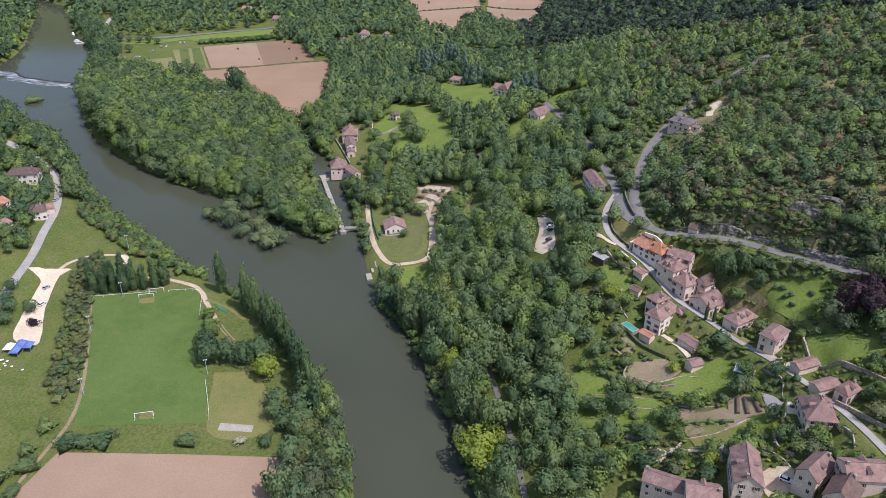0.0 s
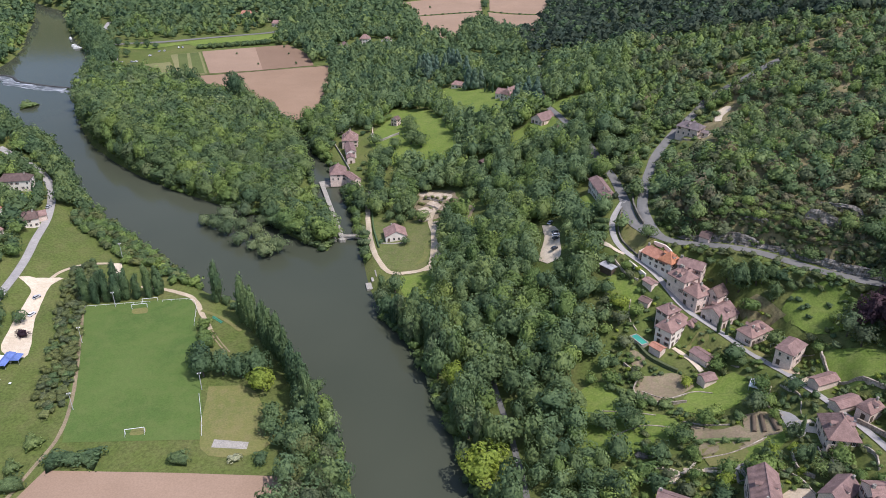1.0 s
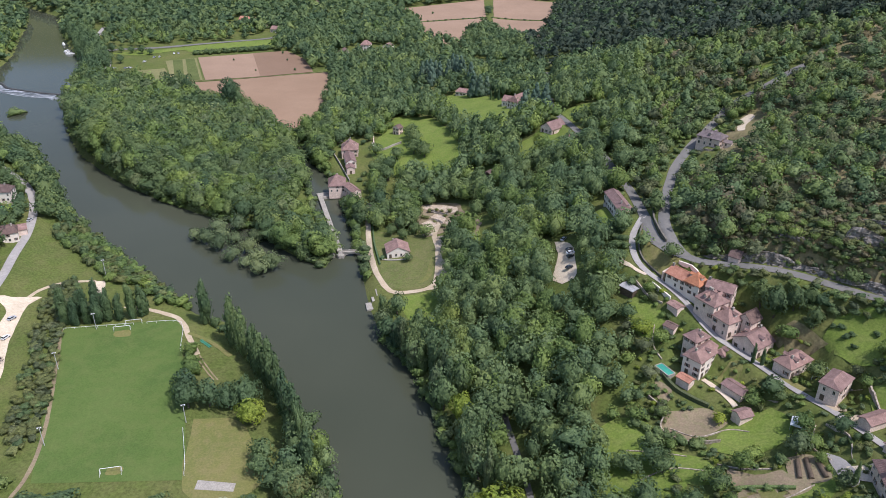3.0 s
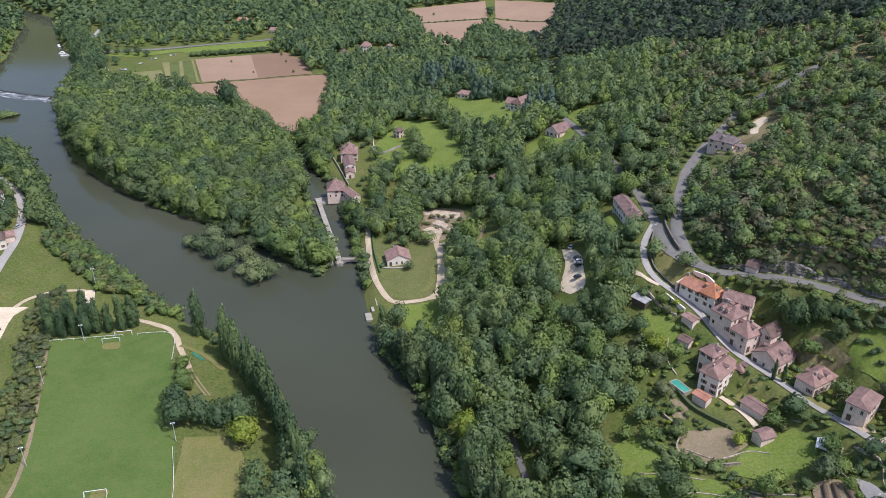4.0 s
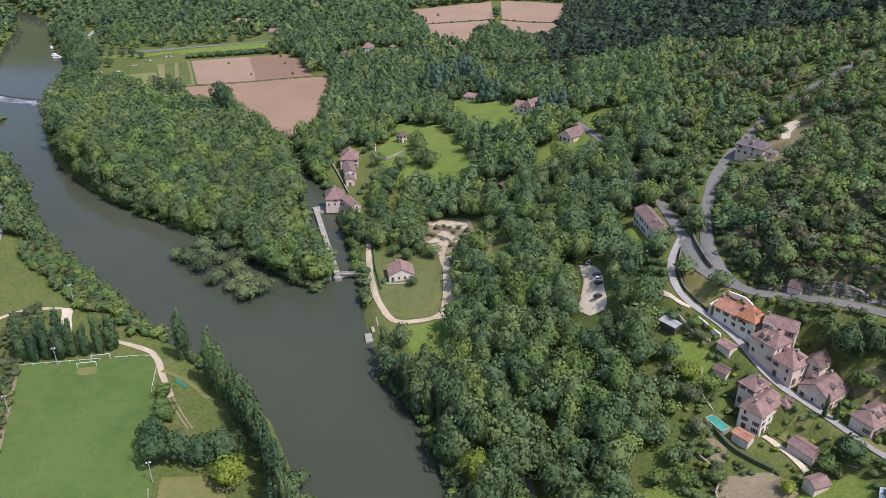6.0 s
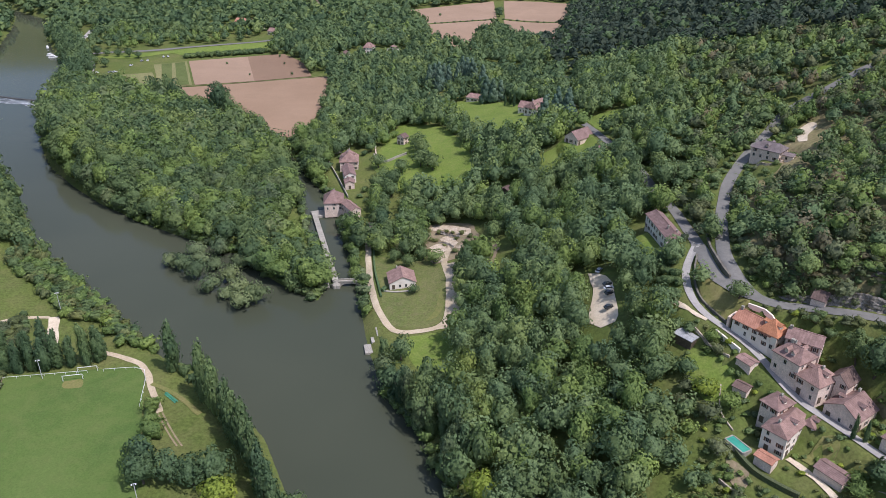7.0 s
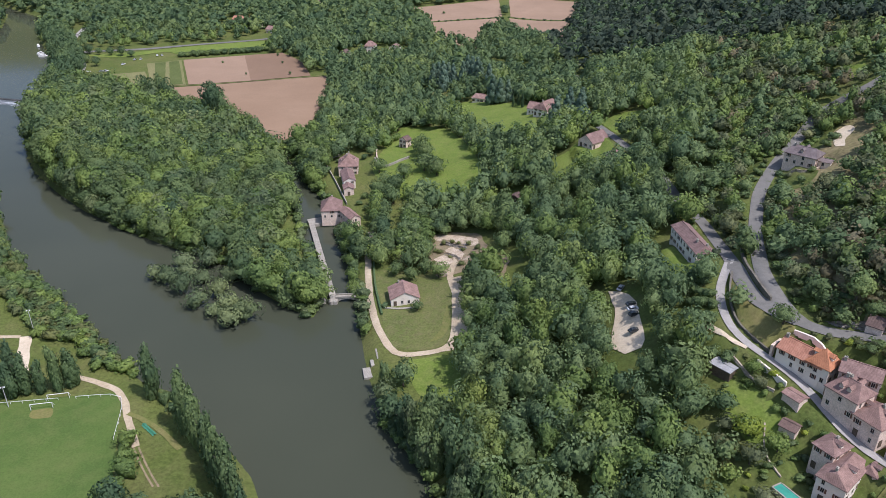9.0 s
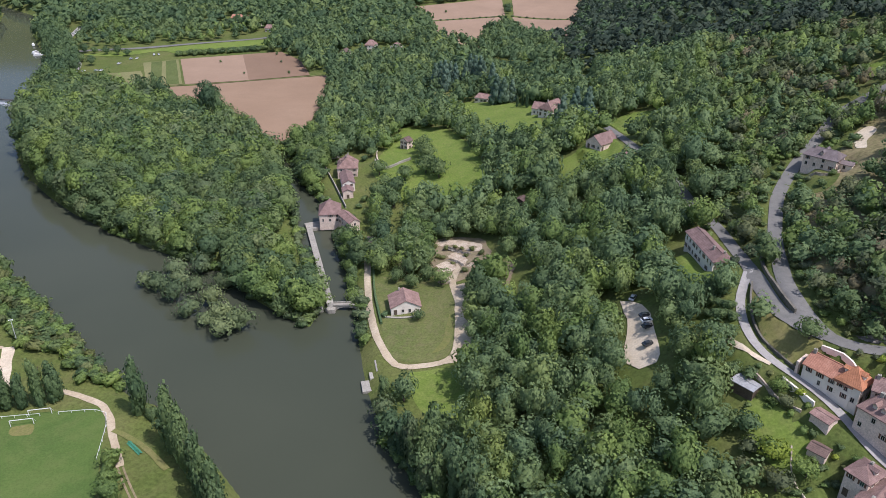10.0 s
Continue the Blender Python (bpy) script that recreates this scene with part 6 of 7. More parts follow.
row([(-374, 874), (-364, 872), (-353, 869), (-341, 867), (-329, 865), (-319, 862), (-352, 838), (-338, 826)], [(9, 9), (11, 10), (8, 8)], LEAF_DEEP, "dark green tree in the camp meadow", "round", "tree", "camp meadow trees")
for line in ([(-40, 1028), (5, 1044), (50, 1060)], [(58, 1060), (92, 1052), (128, 1042)]):
    row(curve(line, 7.0), [(2.0, 4.0), (1.6, 5.0), (2.6, 4.5)], LEAF_DEEP, "low hedge bush between two ploughed fields", "bush", "shrub", "far field hedge")
row([(54, 1078), (55, 1092), (53, 1104), (54, 985), (50, 972), (57, 1000)], [(9, 10), (11, 11), (8, 9)], LEAF_DEEP, "dark tree in the gap between two ploughed fields", "round", "tree", "far field trees")
row([(-20, 1082), (-38, 1066)], [(4, 4), (3, 3)], LEAF_DEEP, "lone small tree in the ploughed field", "round", "tree", "lone field trees")
CEDAR = "blue-green cedar with layered branches"
row([(52, 556), (59, 562), (54, 570), (62, 572), (68, 566), (57, 584), (21, 672), (26, 668), (32, 670)], [(24, 14), (21, 13), (18, 12)], LEAF_CEDAR, CEDAR, "cone", "cedar", "cedars")
row([(-24, 744), (-16, 740), (-8, 749), (0, 746), (8, 749), (-12, 757), (14, 731), (4, 758), (-20, 759), (20, 717), (12, 742)], [(25, 14), (28, 15), (23, 13)], LEAF_CEDAR, CEDAR, "cone", "cedar", "row of cedars")
row([(34, 648), (40, 640), (38, 650)], [(9, 3.5), (10, 4)], LEAF_DEEP, "narrow dark cypress beside the lawn", "poplar", "cypress", "cypresses")
row([(-28, 588), (-29, 579), (-27, 570), (-25, 561), (-23, 552), (-20, 543), (-17, 536), (-25, 545)], [(9, 9), (11, 11), (12, 12), (13, 12)], LEAF_OAK, "green tree standing in the meadow", "round", "tree", "meadow trees")
row([(-46, 608), (-50, 600)], [(7, 8)], LEAF_FRESH, "green shrub beside the dovecote", "bush", "shrub")
tree(-23, 402, 6, 6, LEAF_OAK, "round green tree beside the cottage")
tree(-37, 406, 3, 4, LEAF_DEEP, "small dark shrub beside the cottage", "bush", "shrub")
row([(-27, 428), (-20, 434), (-34, 434), (-14, 428)], [(8, 8), (9, 9)], LEAF_OAK, "green tree behind the cottage", "round", "tree", "cottage trees")
row([(-22, 447), (-30, 440), (-33, 450), (-25, 470), (-29, 456), (-36, 462)], [(7, 8), (8, 8)], LEAF_DRY, "dusty pale tree on the bare slope", "round", "tree", "dry trees by the terraces")
row([(128, 420), (124, 412), (133, 412), (140, 420), (150, 426), (154, 440), (147, 446), (158, 444), (136, 445)], [(3.5, 4.5), (5, 6), (4, 5)], LEAF_OAK, "green bush round the hillside house", "bush", "shrub", "hillside house shrubs")
row([(62, 350), (63, 360), (61.5, 341), (60, 331), (44.5, 362)], [(9, 8), (10, 8.5), (8, 8)], LEAF_OAK, "green tree overhanging the gravel car park", "round", "tree", "car park trees")
row([(-8, 463), (0, 457), (-9, 447), (-4, 436), (-20, 462), (-16, 455), (2, 446), (-12, 462), (-5, 460), (-14, 453), (5, 441), (4, 450), (-17, 443), (-21, 456), (-24, 446), (6, 433), (-3, 452), (-18, 466), (7, 427), (-12, 434)], [(2.2, 3), (3, 3.6), (1.6, 2.4), (3.4, 4.2)], LEAF_DULL, "dusty bush on the bare terraces", "bush", "shrub", "bushes on the terraces")
row([(-60, 512), (-58, 520), (-62, 500), (-84, 560), (-56, 506), (-64, 578), (-80, 575)], [(3.5, 4.5), (5, 5.5)], LEAF_OAK, "green shrub in the mill garden", "bush", "shrub", "mill garden shrubs")
# village: named trees, then gardens
row([(97.5, 310.5), (100.5, 308.2), (104, 306.2), (107.5, 304), (111, 301.8), (114.5, 299.5), (118, 297)], [(1.6, 2.4), (2.4, 3.2), (1.4, 2.2)], LEAF_SCRUB, "low green bush on the bank below the road", "bush", "shrub", "bushes below the road")
row([(80, 353), (76.5, 347), (74, 341), (72.5, 336), (77.8, 350), (75.8, 338.5), (71, 341), (73.5, 346.5), (75.2, 333.5), (77, 356), (70, 347)], [(4, 5), (5, 5.5), (3.4, 4.4), (5.5, 6)], LEAF_OAK, "leafy green bush below the village street", "bush", "shrub", "bushes below the street")
row([(74.5, 312.5), (71, 316), (69, 322), (72.5, 326.5)], [(4.5, 5), (5.5, 6)], LEAF_ELM, "leafy green tree beside the carport", "round", "tree", "trees by the carport")
tree(104.5, 304.4, 2.6, 3.2, LEAF_LIME, "golden-green bush beside the white wall", "bush", "shrub")
row([(121, 313), (127, 310), (133, 304), (139, 300), (144, 294), (125, 316), (131, 313), (137, 308), (143, 303), (148, 299)], [(5, 6.5), (4, 5.5), (6, 7), (3.5, 5)], LEAF_FRESH, "bright green young tree on the slope above the cliff", "round", "tree", "trees above the cliff")
row([(121.5, 283), (118.5, 288.5), (127, 280), (131, 271), (132, 279)], [(14, 12), (12, 10), (11, 9), (9, 6), (9, 7)], LEAF_OAK, "large dark chestnut tree behind the houses", "great", "tree", "big trees behind the houses")
row([(153, 242), (159, 244), (158, 236)], [(15, 14), (14, 13)], LEAF_PURPLE, "large copper beech with dark purple leaves", "great", "beech", "copper beeches")
tree(146, 242, 13, 9, LEAF_WILLOW, "silvery grey tree beside the copper beech")
tree(148, 235, 10, 10, LEAF_SCRUB, "olive-green tree below the copper beech")
row([(113, 297), (109, 301), (132, 277), (138, 272), (143, 268), (117, 293), (124, 288)], [(3.4, 5), (3, 4.4), (4, 5)], LEAF_OAK, "green tree on the bank below the road", "round", "tree", "trees below the road")
row([(138, 262), (139, 257), (138, 266), (136, 268)], [(3, 3.6), (2.4, 3)], LEAF_DEEP, "small dark round bush on the grassy terrace", "bush", "shrub", "terrace bushes")
row([(148, 283), (166, 276), (170, 271), (173, 262), (171, 250), (111, 317), (115, 313), (176, 256), (160, 284)], [(8, 8), (10, 10), (9, 9)], LEAF_OAK, "green tree beside the road below the cliff", "round", "tree", "roadside trees")
row([(168, 246), (164, 252), (172, 240), (166, 232), (162, 225), (158, 229)], [(11, 11), (12, 12), (10, 10)], LEAF_OAK, "broad green tree behind the meadow", "round", "tree", "trees behind the meadow")
tree(91.2, 317.6, 7.0, 9.5, LEAF_OAK, "round green tree in the road bend")
row([(109.3, 265.8), (112.2, 264.6), (116, 203), (115, 192)], [(9, 3.2), (8, 3)], LEAF_DEEP, "narrow dark cypress in the village", "poplar", "cypress", "village cypresses")
tree(92, 245, 5, 5.5, LEAF_LIME, "light green fruit tree on the bare plot")
tree(81, 284, 7, 8, LEAF_FRESH, "fresh green garden tree below the houses")
tree(75, 290, 7, 9, LEAF_LIME, "yellow-green garden tree below the street")
tree(106, 199, 6, 5.5, LEAF_LIME, "pale yellow-green garden tree")
row([(118, 221.5), (121, 220.5), (124, 220), (127, 219)], [(3.2, 3.4), (3.6, 3.6)], LEAF_DEEP, "clipped dark green hedge bush by the street", "bush", "shrub", "hedge by the street")
row([(65, 250), (68, 247), (71, 244), (74, 241), (78, 238.5), (82, 236)], [(4.5, 6), (4, 5.5)], LEAF_OAK, "dense green shrub below the bare plot", "bush", "shrub", "shrubs below the plot")
row([(88, 213), (92, 212), (96, 211), (100, 209.5)], [(2.2, 3.2), (1.8, 3.0)], LEAF_OAK, "low green hedge bush along the terrace", "bush", "shrub", "terrace hedge")
tree(109, 223, 9, 9, LEAF_WILLOW, "broad grey-green tree beside the kitchen garden", "great")
tree(114.5, 205, 6.5, 7, LEAF_WILLOW, "pale silvery tree beside the manor yard")
tree(112.5, 199.5, 4, 4.5, LEAF_LIME, "yellow flowering shrub beside the manor", "bush", "shrub")
tree(101, 192, 9, 10, LEAF_FRESH, "leafy green tree beside the gabled house")
tree(90, 193, 6, 6, LEAF_LIME, "light green tree on the garden terrace")
row([(140, 262), (146, 258), (150, 263)], [(2.0, 3.0), (2.4, 3.2)], LEAF_DEEP, "small dark bush on the grassy terrace", "bush", "shrub", "terrace bushes")
row([(67, 232), (60, 230), (69, 227), (57, 233)], [(9, 10), (8, 9)], LEAF_OAK, "broad green tree on the garden slope", "round", "tree", "garden slope trees")
row([(49, 229), (43, 238), (80, 220), (92, 222), (96, 225), (83, 215), (60, 216)], [(8, 7.5), (6, 6.5), (5.5, 6)], LEAF_FRESH, "leafy green garden tree on the slope", "round", "tree", "garden slope trees")
row([(189, 508), (195, 500), (183, 515)], [(5, 6), (4, 5)], LEAF_FRESH, "light green bush in a hillside glade", "bush", "shrub", "glade shrubs")
tree(42, 229, 5, 6, LEAF_DULL, "brownish tree beside the limestone outcrop")
row([(-68, 611), (-60, 583), (-83, 628), (-76, 613), (-64, 600)], [(9, 9), (7, 8)], LEAF_OAK, "green tree beside the millhouse garden", "round", "tree", "millhouse trees")
row([(-52, 552), (-47, 533), (-40, 524), (-37, 540), (-44, 518), (-50, 520), (-41, 510)], [(11, 11), (10, 10), (12, 11)], LEAF_OAK, "leafy green tree between the mill and the meadow", "round", "tree", "millhouse trees")
GREENS = [[(75, 277), (84, 277), (94, 254), (88, 250), (78, 264)], [(92, 266), (97, 263), (104, 250), (98, 249)], [(85, 234), (91, 240), (99, 245), (111, 247), (114, 235), (105, 227), (93, 227)], [(134, 266), (138, 275), (150, 266), (149, 254), (139, 248), (132, 253)], [(72, 233), (82, 233), (83, 215), (72, 215)], [(48, 250), (60, 256), (70, 250), (66, 240), (56, 236), (46, 240)], [(74, 236), (84, 228), (82, 218), (74, 221)], [(88, 225), (104, 217), (102, 200), (86, 200)], [(104, 222), (113, 221), (113, 208), (104, 210)], [(114, 221), (120, 219), (120, 202), (114, 202)], [(101, 184), (113, 183), (110, 172), (100, 172)], [(96, 245), (106, 247), (110, 235), (98, 230), (86, 236)], [(78, 254), (91, 252), (95, 244), (81, 239), (73, 246)], [(139, 271), (152, 266), (147, 252), (133, 257), (127, 268)], [(137, 241), (151, 231), (157, 220), (140, 219), (135, 231)], [(86, 212), (108, 216), (112, 204), (92, 198)], [(50, 230), (58, 242), (70, 236), (72, 220), (54, 218)], [(75, 306), (83, 296), (81, 286), (77, 287), (72, 300)]]


def garden(a, b, gap):
    ok = inside(a, b, VILLAGE) & (away(a, b, STREET[::2]) > 3.4 + gap) & (away(a, b, MAIN_ROAD[::2]) > 5 + gap)
    for hx, hy, r in HOMES:
        ok &= np.hypot(a - hx, b - hy) > r * 0.82 + gap
    for g in GREENS:
        ok &= ~inside(a, b, g)
    return ok


x, y = scatter(rng, (40, 130, 78, 320), 6.2, lambda a, b: garden(a, b, 2.0) & (rng.random(a.shape) < 0.85) & (a < 62 + 0.05 * (b - 200)))
wood("garden_wood", 28, x, y, (7, 11), (8, 11), NEAR_CROWNS, [LEAF_OAK, LEAF_DEEP, LEAF_FRESH], (0.5, 0.2, 0.3), "green trees on the slope below the gardens")
x, y = scatter(rng, (60, 150, 200, 320), 6.4, lambda a, b: garden(a, b, 2.0) & (rng.random(a.shape) < 0.62) & (a >= 62 + 0.05 * (b - 200)))
for i, (px, py) in enumerate(zip(x, y)):
    h = 4.5 + i % 4
    tree(float(px), float(py), h, h * 1.1, (LEAF_OAK, LEAF_FRESH, LEAF_DEEP, LEAF_SCRUB, LEAF_FRESH)[i % 5], "green garden tree on the village slope", "round" if i % 3 else "bush", "tree", "village garden trees", seed=i)
x, y = scatter(rng, (64, 160, 170, 315), 2.5, lambda a, b: garden(a, b, 0.1) & (rng.random(a.shape) < 0.7) & np.all([np.hypot(a - tx, b - ty) > r * 0.7 for tx, ty, r in TREES[-400:]], axis=0))
wood("garden_shrubs", 24, x, y, (1.0, 2.9), (1.7, 3.6), BUSH_CROWNS, [LEAF_FRESH, LEAF_OAK, LEAF_WILLOW, LEAF_DULL, LEAF_LIME], (0.3, 0.32, 0.14, 0.18, 0.06), "mixed green garden shrubs between the village terraces")


# ---- walls and rock ----
for line in ([(76, 246), (84, 240), (94, 241), (100, 238)], [(62, 226), (72, 228), (82, 224)], [(84, 206), (96, 205), (108, 208)], [(80, 292), (78, 284), (80, 277)], [(118, 232), (114, 224), (116, 216)], [(100, 262), (106, 254), (112, 247)], [(128, 256), (134, 248), (137, 243)], [(104, 196), (110, 188), (112, 180)], [(128, 195), (131, 188), (130, 182)], [(119, 197), (118.5, 192), (117.5, 187)], [(69, 205), (72, 206.5), (76, 203.5), (79, 200)], [(70, 199.5), (74, 199), (78, 197)], [(86, 226), (92, 222), (100, 219)], [(86, 201), (93, 199), (99, 199)], [(60, 240), (70, 236), (78, 232)], [(120, 230), (123, 222), (121, 214)]):
    wall_along("terrace_wall", curve(line, 2), 0.5, 0.4, LIMESTONE, "low dry-stone terrace wall in the village gardens", "wall", 1.6, False)
wall_along("retaining_wall", curve([(95.2, 367), (92.2, 353), (91.1, 343), (91.0, 335), (91.6, 329)], 2), 1.3, 0.6, DARK_STONE, "dark stone retaining wall between the two roads", "wall", 3.0)
wall_along("retaining_wall", curve([(86.5, 350), (83.2, 341), (81.2, 332), (81.6, 324), (84.4, 317), (87, 312)], 2), 1.0, 0.5, DARK_STONE, "stone wall along the verge of the village street", "wall", 2.0)
wall_along("garden_wall", curve([(138.5, 243), (136.5, 236), (138, 228), (141, 222), (146, 212), (150, 203)], 2), 1.6, 0.5, LIMESTONE, "old stone wall beside the orchard meadow", "wall", 1.5)
wall_along("garden_wall", curve([(72, 262), (76, 254), (73, 246), (80, 238), (90, 236)], 2), 1.2, 0.4, LIMESTONE, "low stone terrace wall in the gardens", "wall", 1.5)
wall_along("garden_wall", curve([(76, 312), (80, 304), (84, 299)], 2), 0.9, 0.4, LIMESTONE, "pale garden wall beside the street", "wall", 1.5)
wall_along("garden_wall", curve([(93.0, 313.2), (96.9, 308.7), (100.2, 304.6)], 2), 0.3, 0.5, PLASTER, "white plastered wall behind the red-roofed house", "wall", 1.5)
wall_along("garden_wall", curve([(-80, 587), (-86, 583), (-88, 577), (-85.5, 566), (-81.5, 555), (-76.5, 541), (-71.8, 527), (-67, 513)], 3), 1.5, 0.4, CONCRETE, "long stone wall beside the millhouse", "wall", 1.0)
wall_along("garden_wall", curve([(-57, 575), (-53, 562), (-47, 560), (-41, 565), (-35, 569)], 3), 1.5, 0.5, CONCRETE, "stone wall round the meadow", "wall", 1.0)
wall_along("garden_wall", curve([(70, 209), (66, 204), (72, 200), (80, 201), (84, 204)], 2), 1.0, 0.6, LIMESTONE, "curved stone terrace wall of a ruined garden", "wall", 1.5)
wall_along("garden_wall", curve([(133, 203), (140, 192), (146, 180)], 2), 1.8, 0.5, LIMESTONE, "stone wall beside the manor lane", "wall", 1.5)
wall_along("garden_wall", curve([(112, 199), (111, 191), (114, 186)], 2), 1.2, 0.4, LIMESTONE, "stone wall of the manor garden", "wall", 1.5)
wall_along("garden_wall", curve([(133, 424), (138, 420), (145, 424), (150, 430)], 2), 1.2, 0.4, LIMESTONE, "stone terrace wall below the hillside house", "wall", 1.5, False)
wall_along("garden_wall", curve([(-57, 590), (-56, 578), (-53, 566)], 3), 1.2, 0.5, STONE_WALL, "stone wall between garden and meadow", "wall", 1.0)
wall_along("hedge", curve([(79, 270), (82, 263), (87, 257), (91, 253)], 1.5), 1.5, 1.2, LEAF_SCRUB, "clipped pale green hedge above the garden plots", "hedge", 0.8, False)
wall_along("hedge", curve([(87, 214), (93, 212.5), (99, 210.3), (103, 208.5)], 1.5), 1.1, 1.1, LEAF_OAK, "low green hedge along the garden terrace", "hedge", 0.8, False)
wall_along("hedge", curve([(124, 194), (123.5, 189), (124, 184)], 1.5), 0.9, 0.9, LEAF_DEEP, "clipped hedge in the manor garden", "hedge", 0.8, False)
wall_along("hedge", curve([(-47.4, 462), (-45.6, 445), (-43.4, 427), (-40.6, 412), (-38, 400)], 1.5), 1.1, 0.9, LEAF_DEEP, "clipped green hedge beside the cottage path", "hedge", 0.5, False)
wall_along("kerb", curve([(-37, 405), (-30, 404), (-22, 404.5)], 1.5), 0.4, 0.8, CONCRETE, "low stone garden border on the lawn", "wall", 0.3)

wall_along("garden_wall", curve([(81.6, 307.8), (84.4, 303), (87, 299)], 1.5), 1.0, 0.45, PLASTER, "white plastered terrace wall below the street", "wall", 2.0)
wall_along("hedge", curve([(113.5, 267.6), (116.5, 266.4), (119.8, 267.6)], 1.2), 1.5, 1.6, LEAF_LIME, "clipped golden-green hedge in front of the broad house", "hedge", 0.6, False)


def arch_wall(x0, y0, x1, y1, height, label):
    """A thick masonry wall with one round-headed gateway through it."""
    base = tagged(new("gateway"), label, "gateway")
    length, t = math.hypot(x1 - x0, y1 - y0), 0.35
    base.matrix_basis = pose((x0 + x1) / 2, (y0 + y1) / 2, ground((x0 + x1) / 2, (y0 + y1) / 2), 0, 0, math.degrees(math.atan2(y1 - y0, x1 - x0)))
    r, spring, n = 1.3, 2.0, 12
    inner = [(-r, -2.0), (-r, 0.0)] + [(-r * math.cos(math.pi * i / n), spring + r * math.sin(math.pi * i / n)) for i in range(n + 1)] + [(r, 0.0), (r, -2.0)]
    outer = [(-length / 2, -2.0), (-length / 2, 0.0)] + [(-length / 2 + length * i / n, height) for i in range(n + 1)] + [(length / 2, 0.0), (length / 2, -2.0)]
    m = len(inner)
    vs = [(px, py, pz) for py in (-t, t) for ring in (inner, outer) for px, pz in ring]
    fs = []
    for i in range(m - 1):
        fs += [(i, m + i, m + i + 1, i + 1), (2 * m + i, 2 * m + i + 1, 3 * m + i + 1, 3 * m + i), (i, i + 1, 2 * m + i + 1, 2 * m + i), (m + i, 3 * m + i, 3 * m + i + 1, m + i + 1)]
    mesh_object("masonry", vs, fs, STONE_WALL, base)
    bm = bmesh.new()
    for i in range(9):
        a = math.pi * (i + 0.5) / 9
        box_bm(bm, -(r + 0.18) * math.cos(a), -t - 0.04, spring + (r + 0.18) * math.sin(a) - 0.2, 0.42, 0.12, 0.4)
    part("voussoir", bm, CONCRETE, base, "pale cut stones round the arch")


arch_wall(86.2, 310.7, 90.6, 314.6, 4.2, "stone gateway wall with a round arch beside the street")


def cliff(line, height, label, seed=0):
    """A broken limestone face along a line: ledges and hollows, leaning back into the slope."""
    p = np.array(curve(line, 0.7))
    d = np.gradient(p, axis=0)
    d /= np.linalg.norm(d, axis=1)[:, None]
    back = np.stack([-d[:, 1], d[:, 0]], 1)
    rows_n = 20
    vs, fs = [], []
    n = len(p)
    for i, (q, b) in enumerate(zip(p, back)):
        top = height * (0.72 + 0.5 * noise.noise((i * 0.05, seed, 0.3))) * min(1, 6 * i / n, 6 * (n - 1 - i) / n + 0.05)
        for j in range(rows_n + 1):
            u = j / rows_n
            k = 0.7 * noise.fractal((q[0] * 0.28, q[1] * 0.28, u * 3.2 + seed), 0.9, 2.1, 4) + 0.8 * noise.noise((q[0] * 0.9, q[1] * 0.9, u * 1.5 + seed))
            ledge = 0.9 * math.floor(u * 4 + 0.8 * noise.noise((i * 0.09, j * 0.2, seed))) / 4
            off = -1.5 + 0.9 * ledge + 0.9 * k + 0.6 * u
            e = q + b * off
            vs.append((e[0], e[1], u * max(top, 0.2)))
        if i:
            a = (rows_n + 1) * (i - 1)
            fs += [(a + j, a + rows_n + 1 + j, a + rows_n + 2 + j, a + 1 + j) for j in range(rows_n)]
    v = np.array(vs)
    g = ground(p[:, 0], p[:, 1])
    v[:, 2] += np.repeat(g, rows_n + 1) - 1.2
    ob = mesh_object("cliff", v.tolist(), fs, ROCK)
    return tagged(ob, label, "cliff", "roadside cliffs")


cliff([(x - 1.3, y - 1.6) for x, y in CLIFF], 6.4, "grey-brown limestone cliff above the road", 1)
cliff([(152, 303), (158, 300), (165, 294), (170, 287)], 6.0, "grey limestone outcrop among the scrub", 6)
cliff([(146, 297), (151, 293.5), (156, 289), (162, 283)], 8.0, "grey limestone outcrop among the scrub", 5)
cliff([(128, 309), (133, 306), (137, 301)], 3.5, "weathered limestone ledge among the scrub", 8)
cliff([(-16, 463), (-11, 462), (-5, 457), (1, 452)], 3.2, "crumbling pale earth bank between bare terraces", 21)
cliff([(-15, 452), (-10, 451), (-6, 446), (-3, 440)], 2.6, "crumbling pale earth bank between bare terraces", 23)
cliff([(66, 216), (70, 213), (75, 213)], 3.5, "pale limestone outcrop among the trees", 13)
ROAD_X, ROAD_Y = [p[0] for p in MAIN_ROAD if p[1] < 320], [p[1] for p in MAIN_ROAD if p[1] < 320]
x, y = scatter(rng, (103, 250, 190, 340), 2.3, lambda a, b: (b > np.interp(a, ROAD_X, ROAD_Y)) & (away(a, b, CLIFF) > 1.2) & (away(a, b, MAIN_ROAD[::2]) > 5.2) & (away(a, b, MAIN_ROAD[::2]) < 34) & (rng.random(a.shape) < 0.86))
wood("cliff_scrub", 25, x, y, (1.6, 4.4), (2.4, 5.6), BUSH_CROWNS, [LEAF_SCRUB, LEAF_DULL, LEAF_DRY, LEAF_OAK], (0.26, 0.28, 0.24, 0.22), "dry scrub growing on the rocky slope above the road")
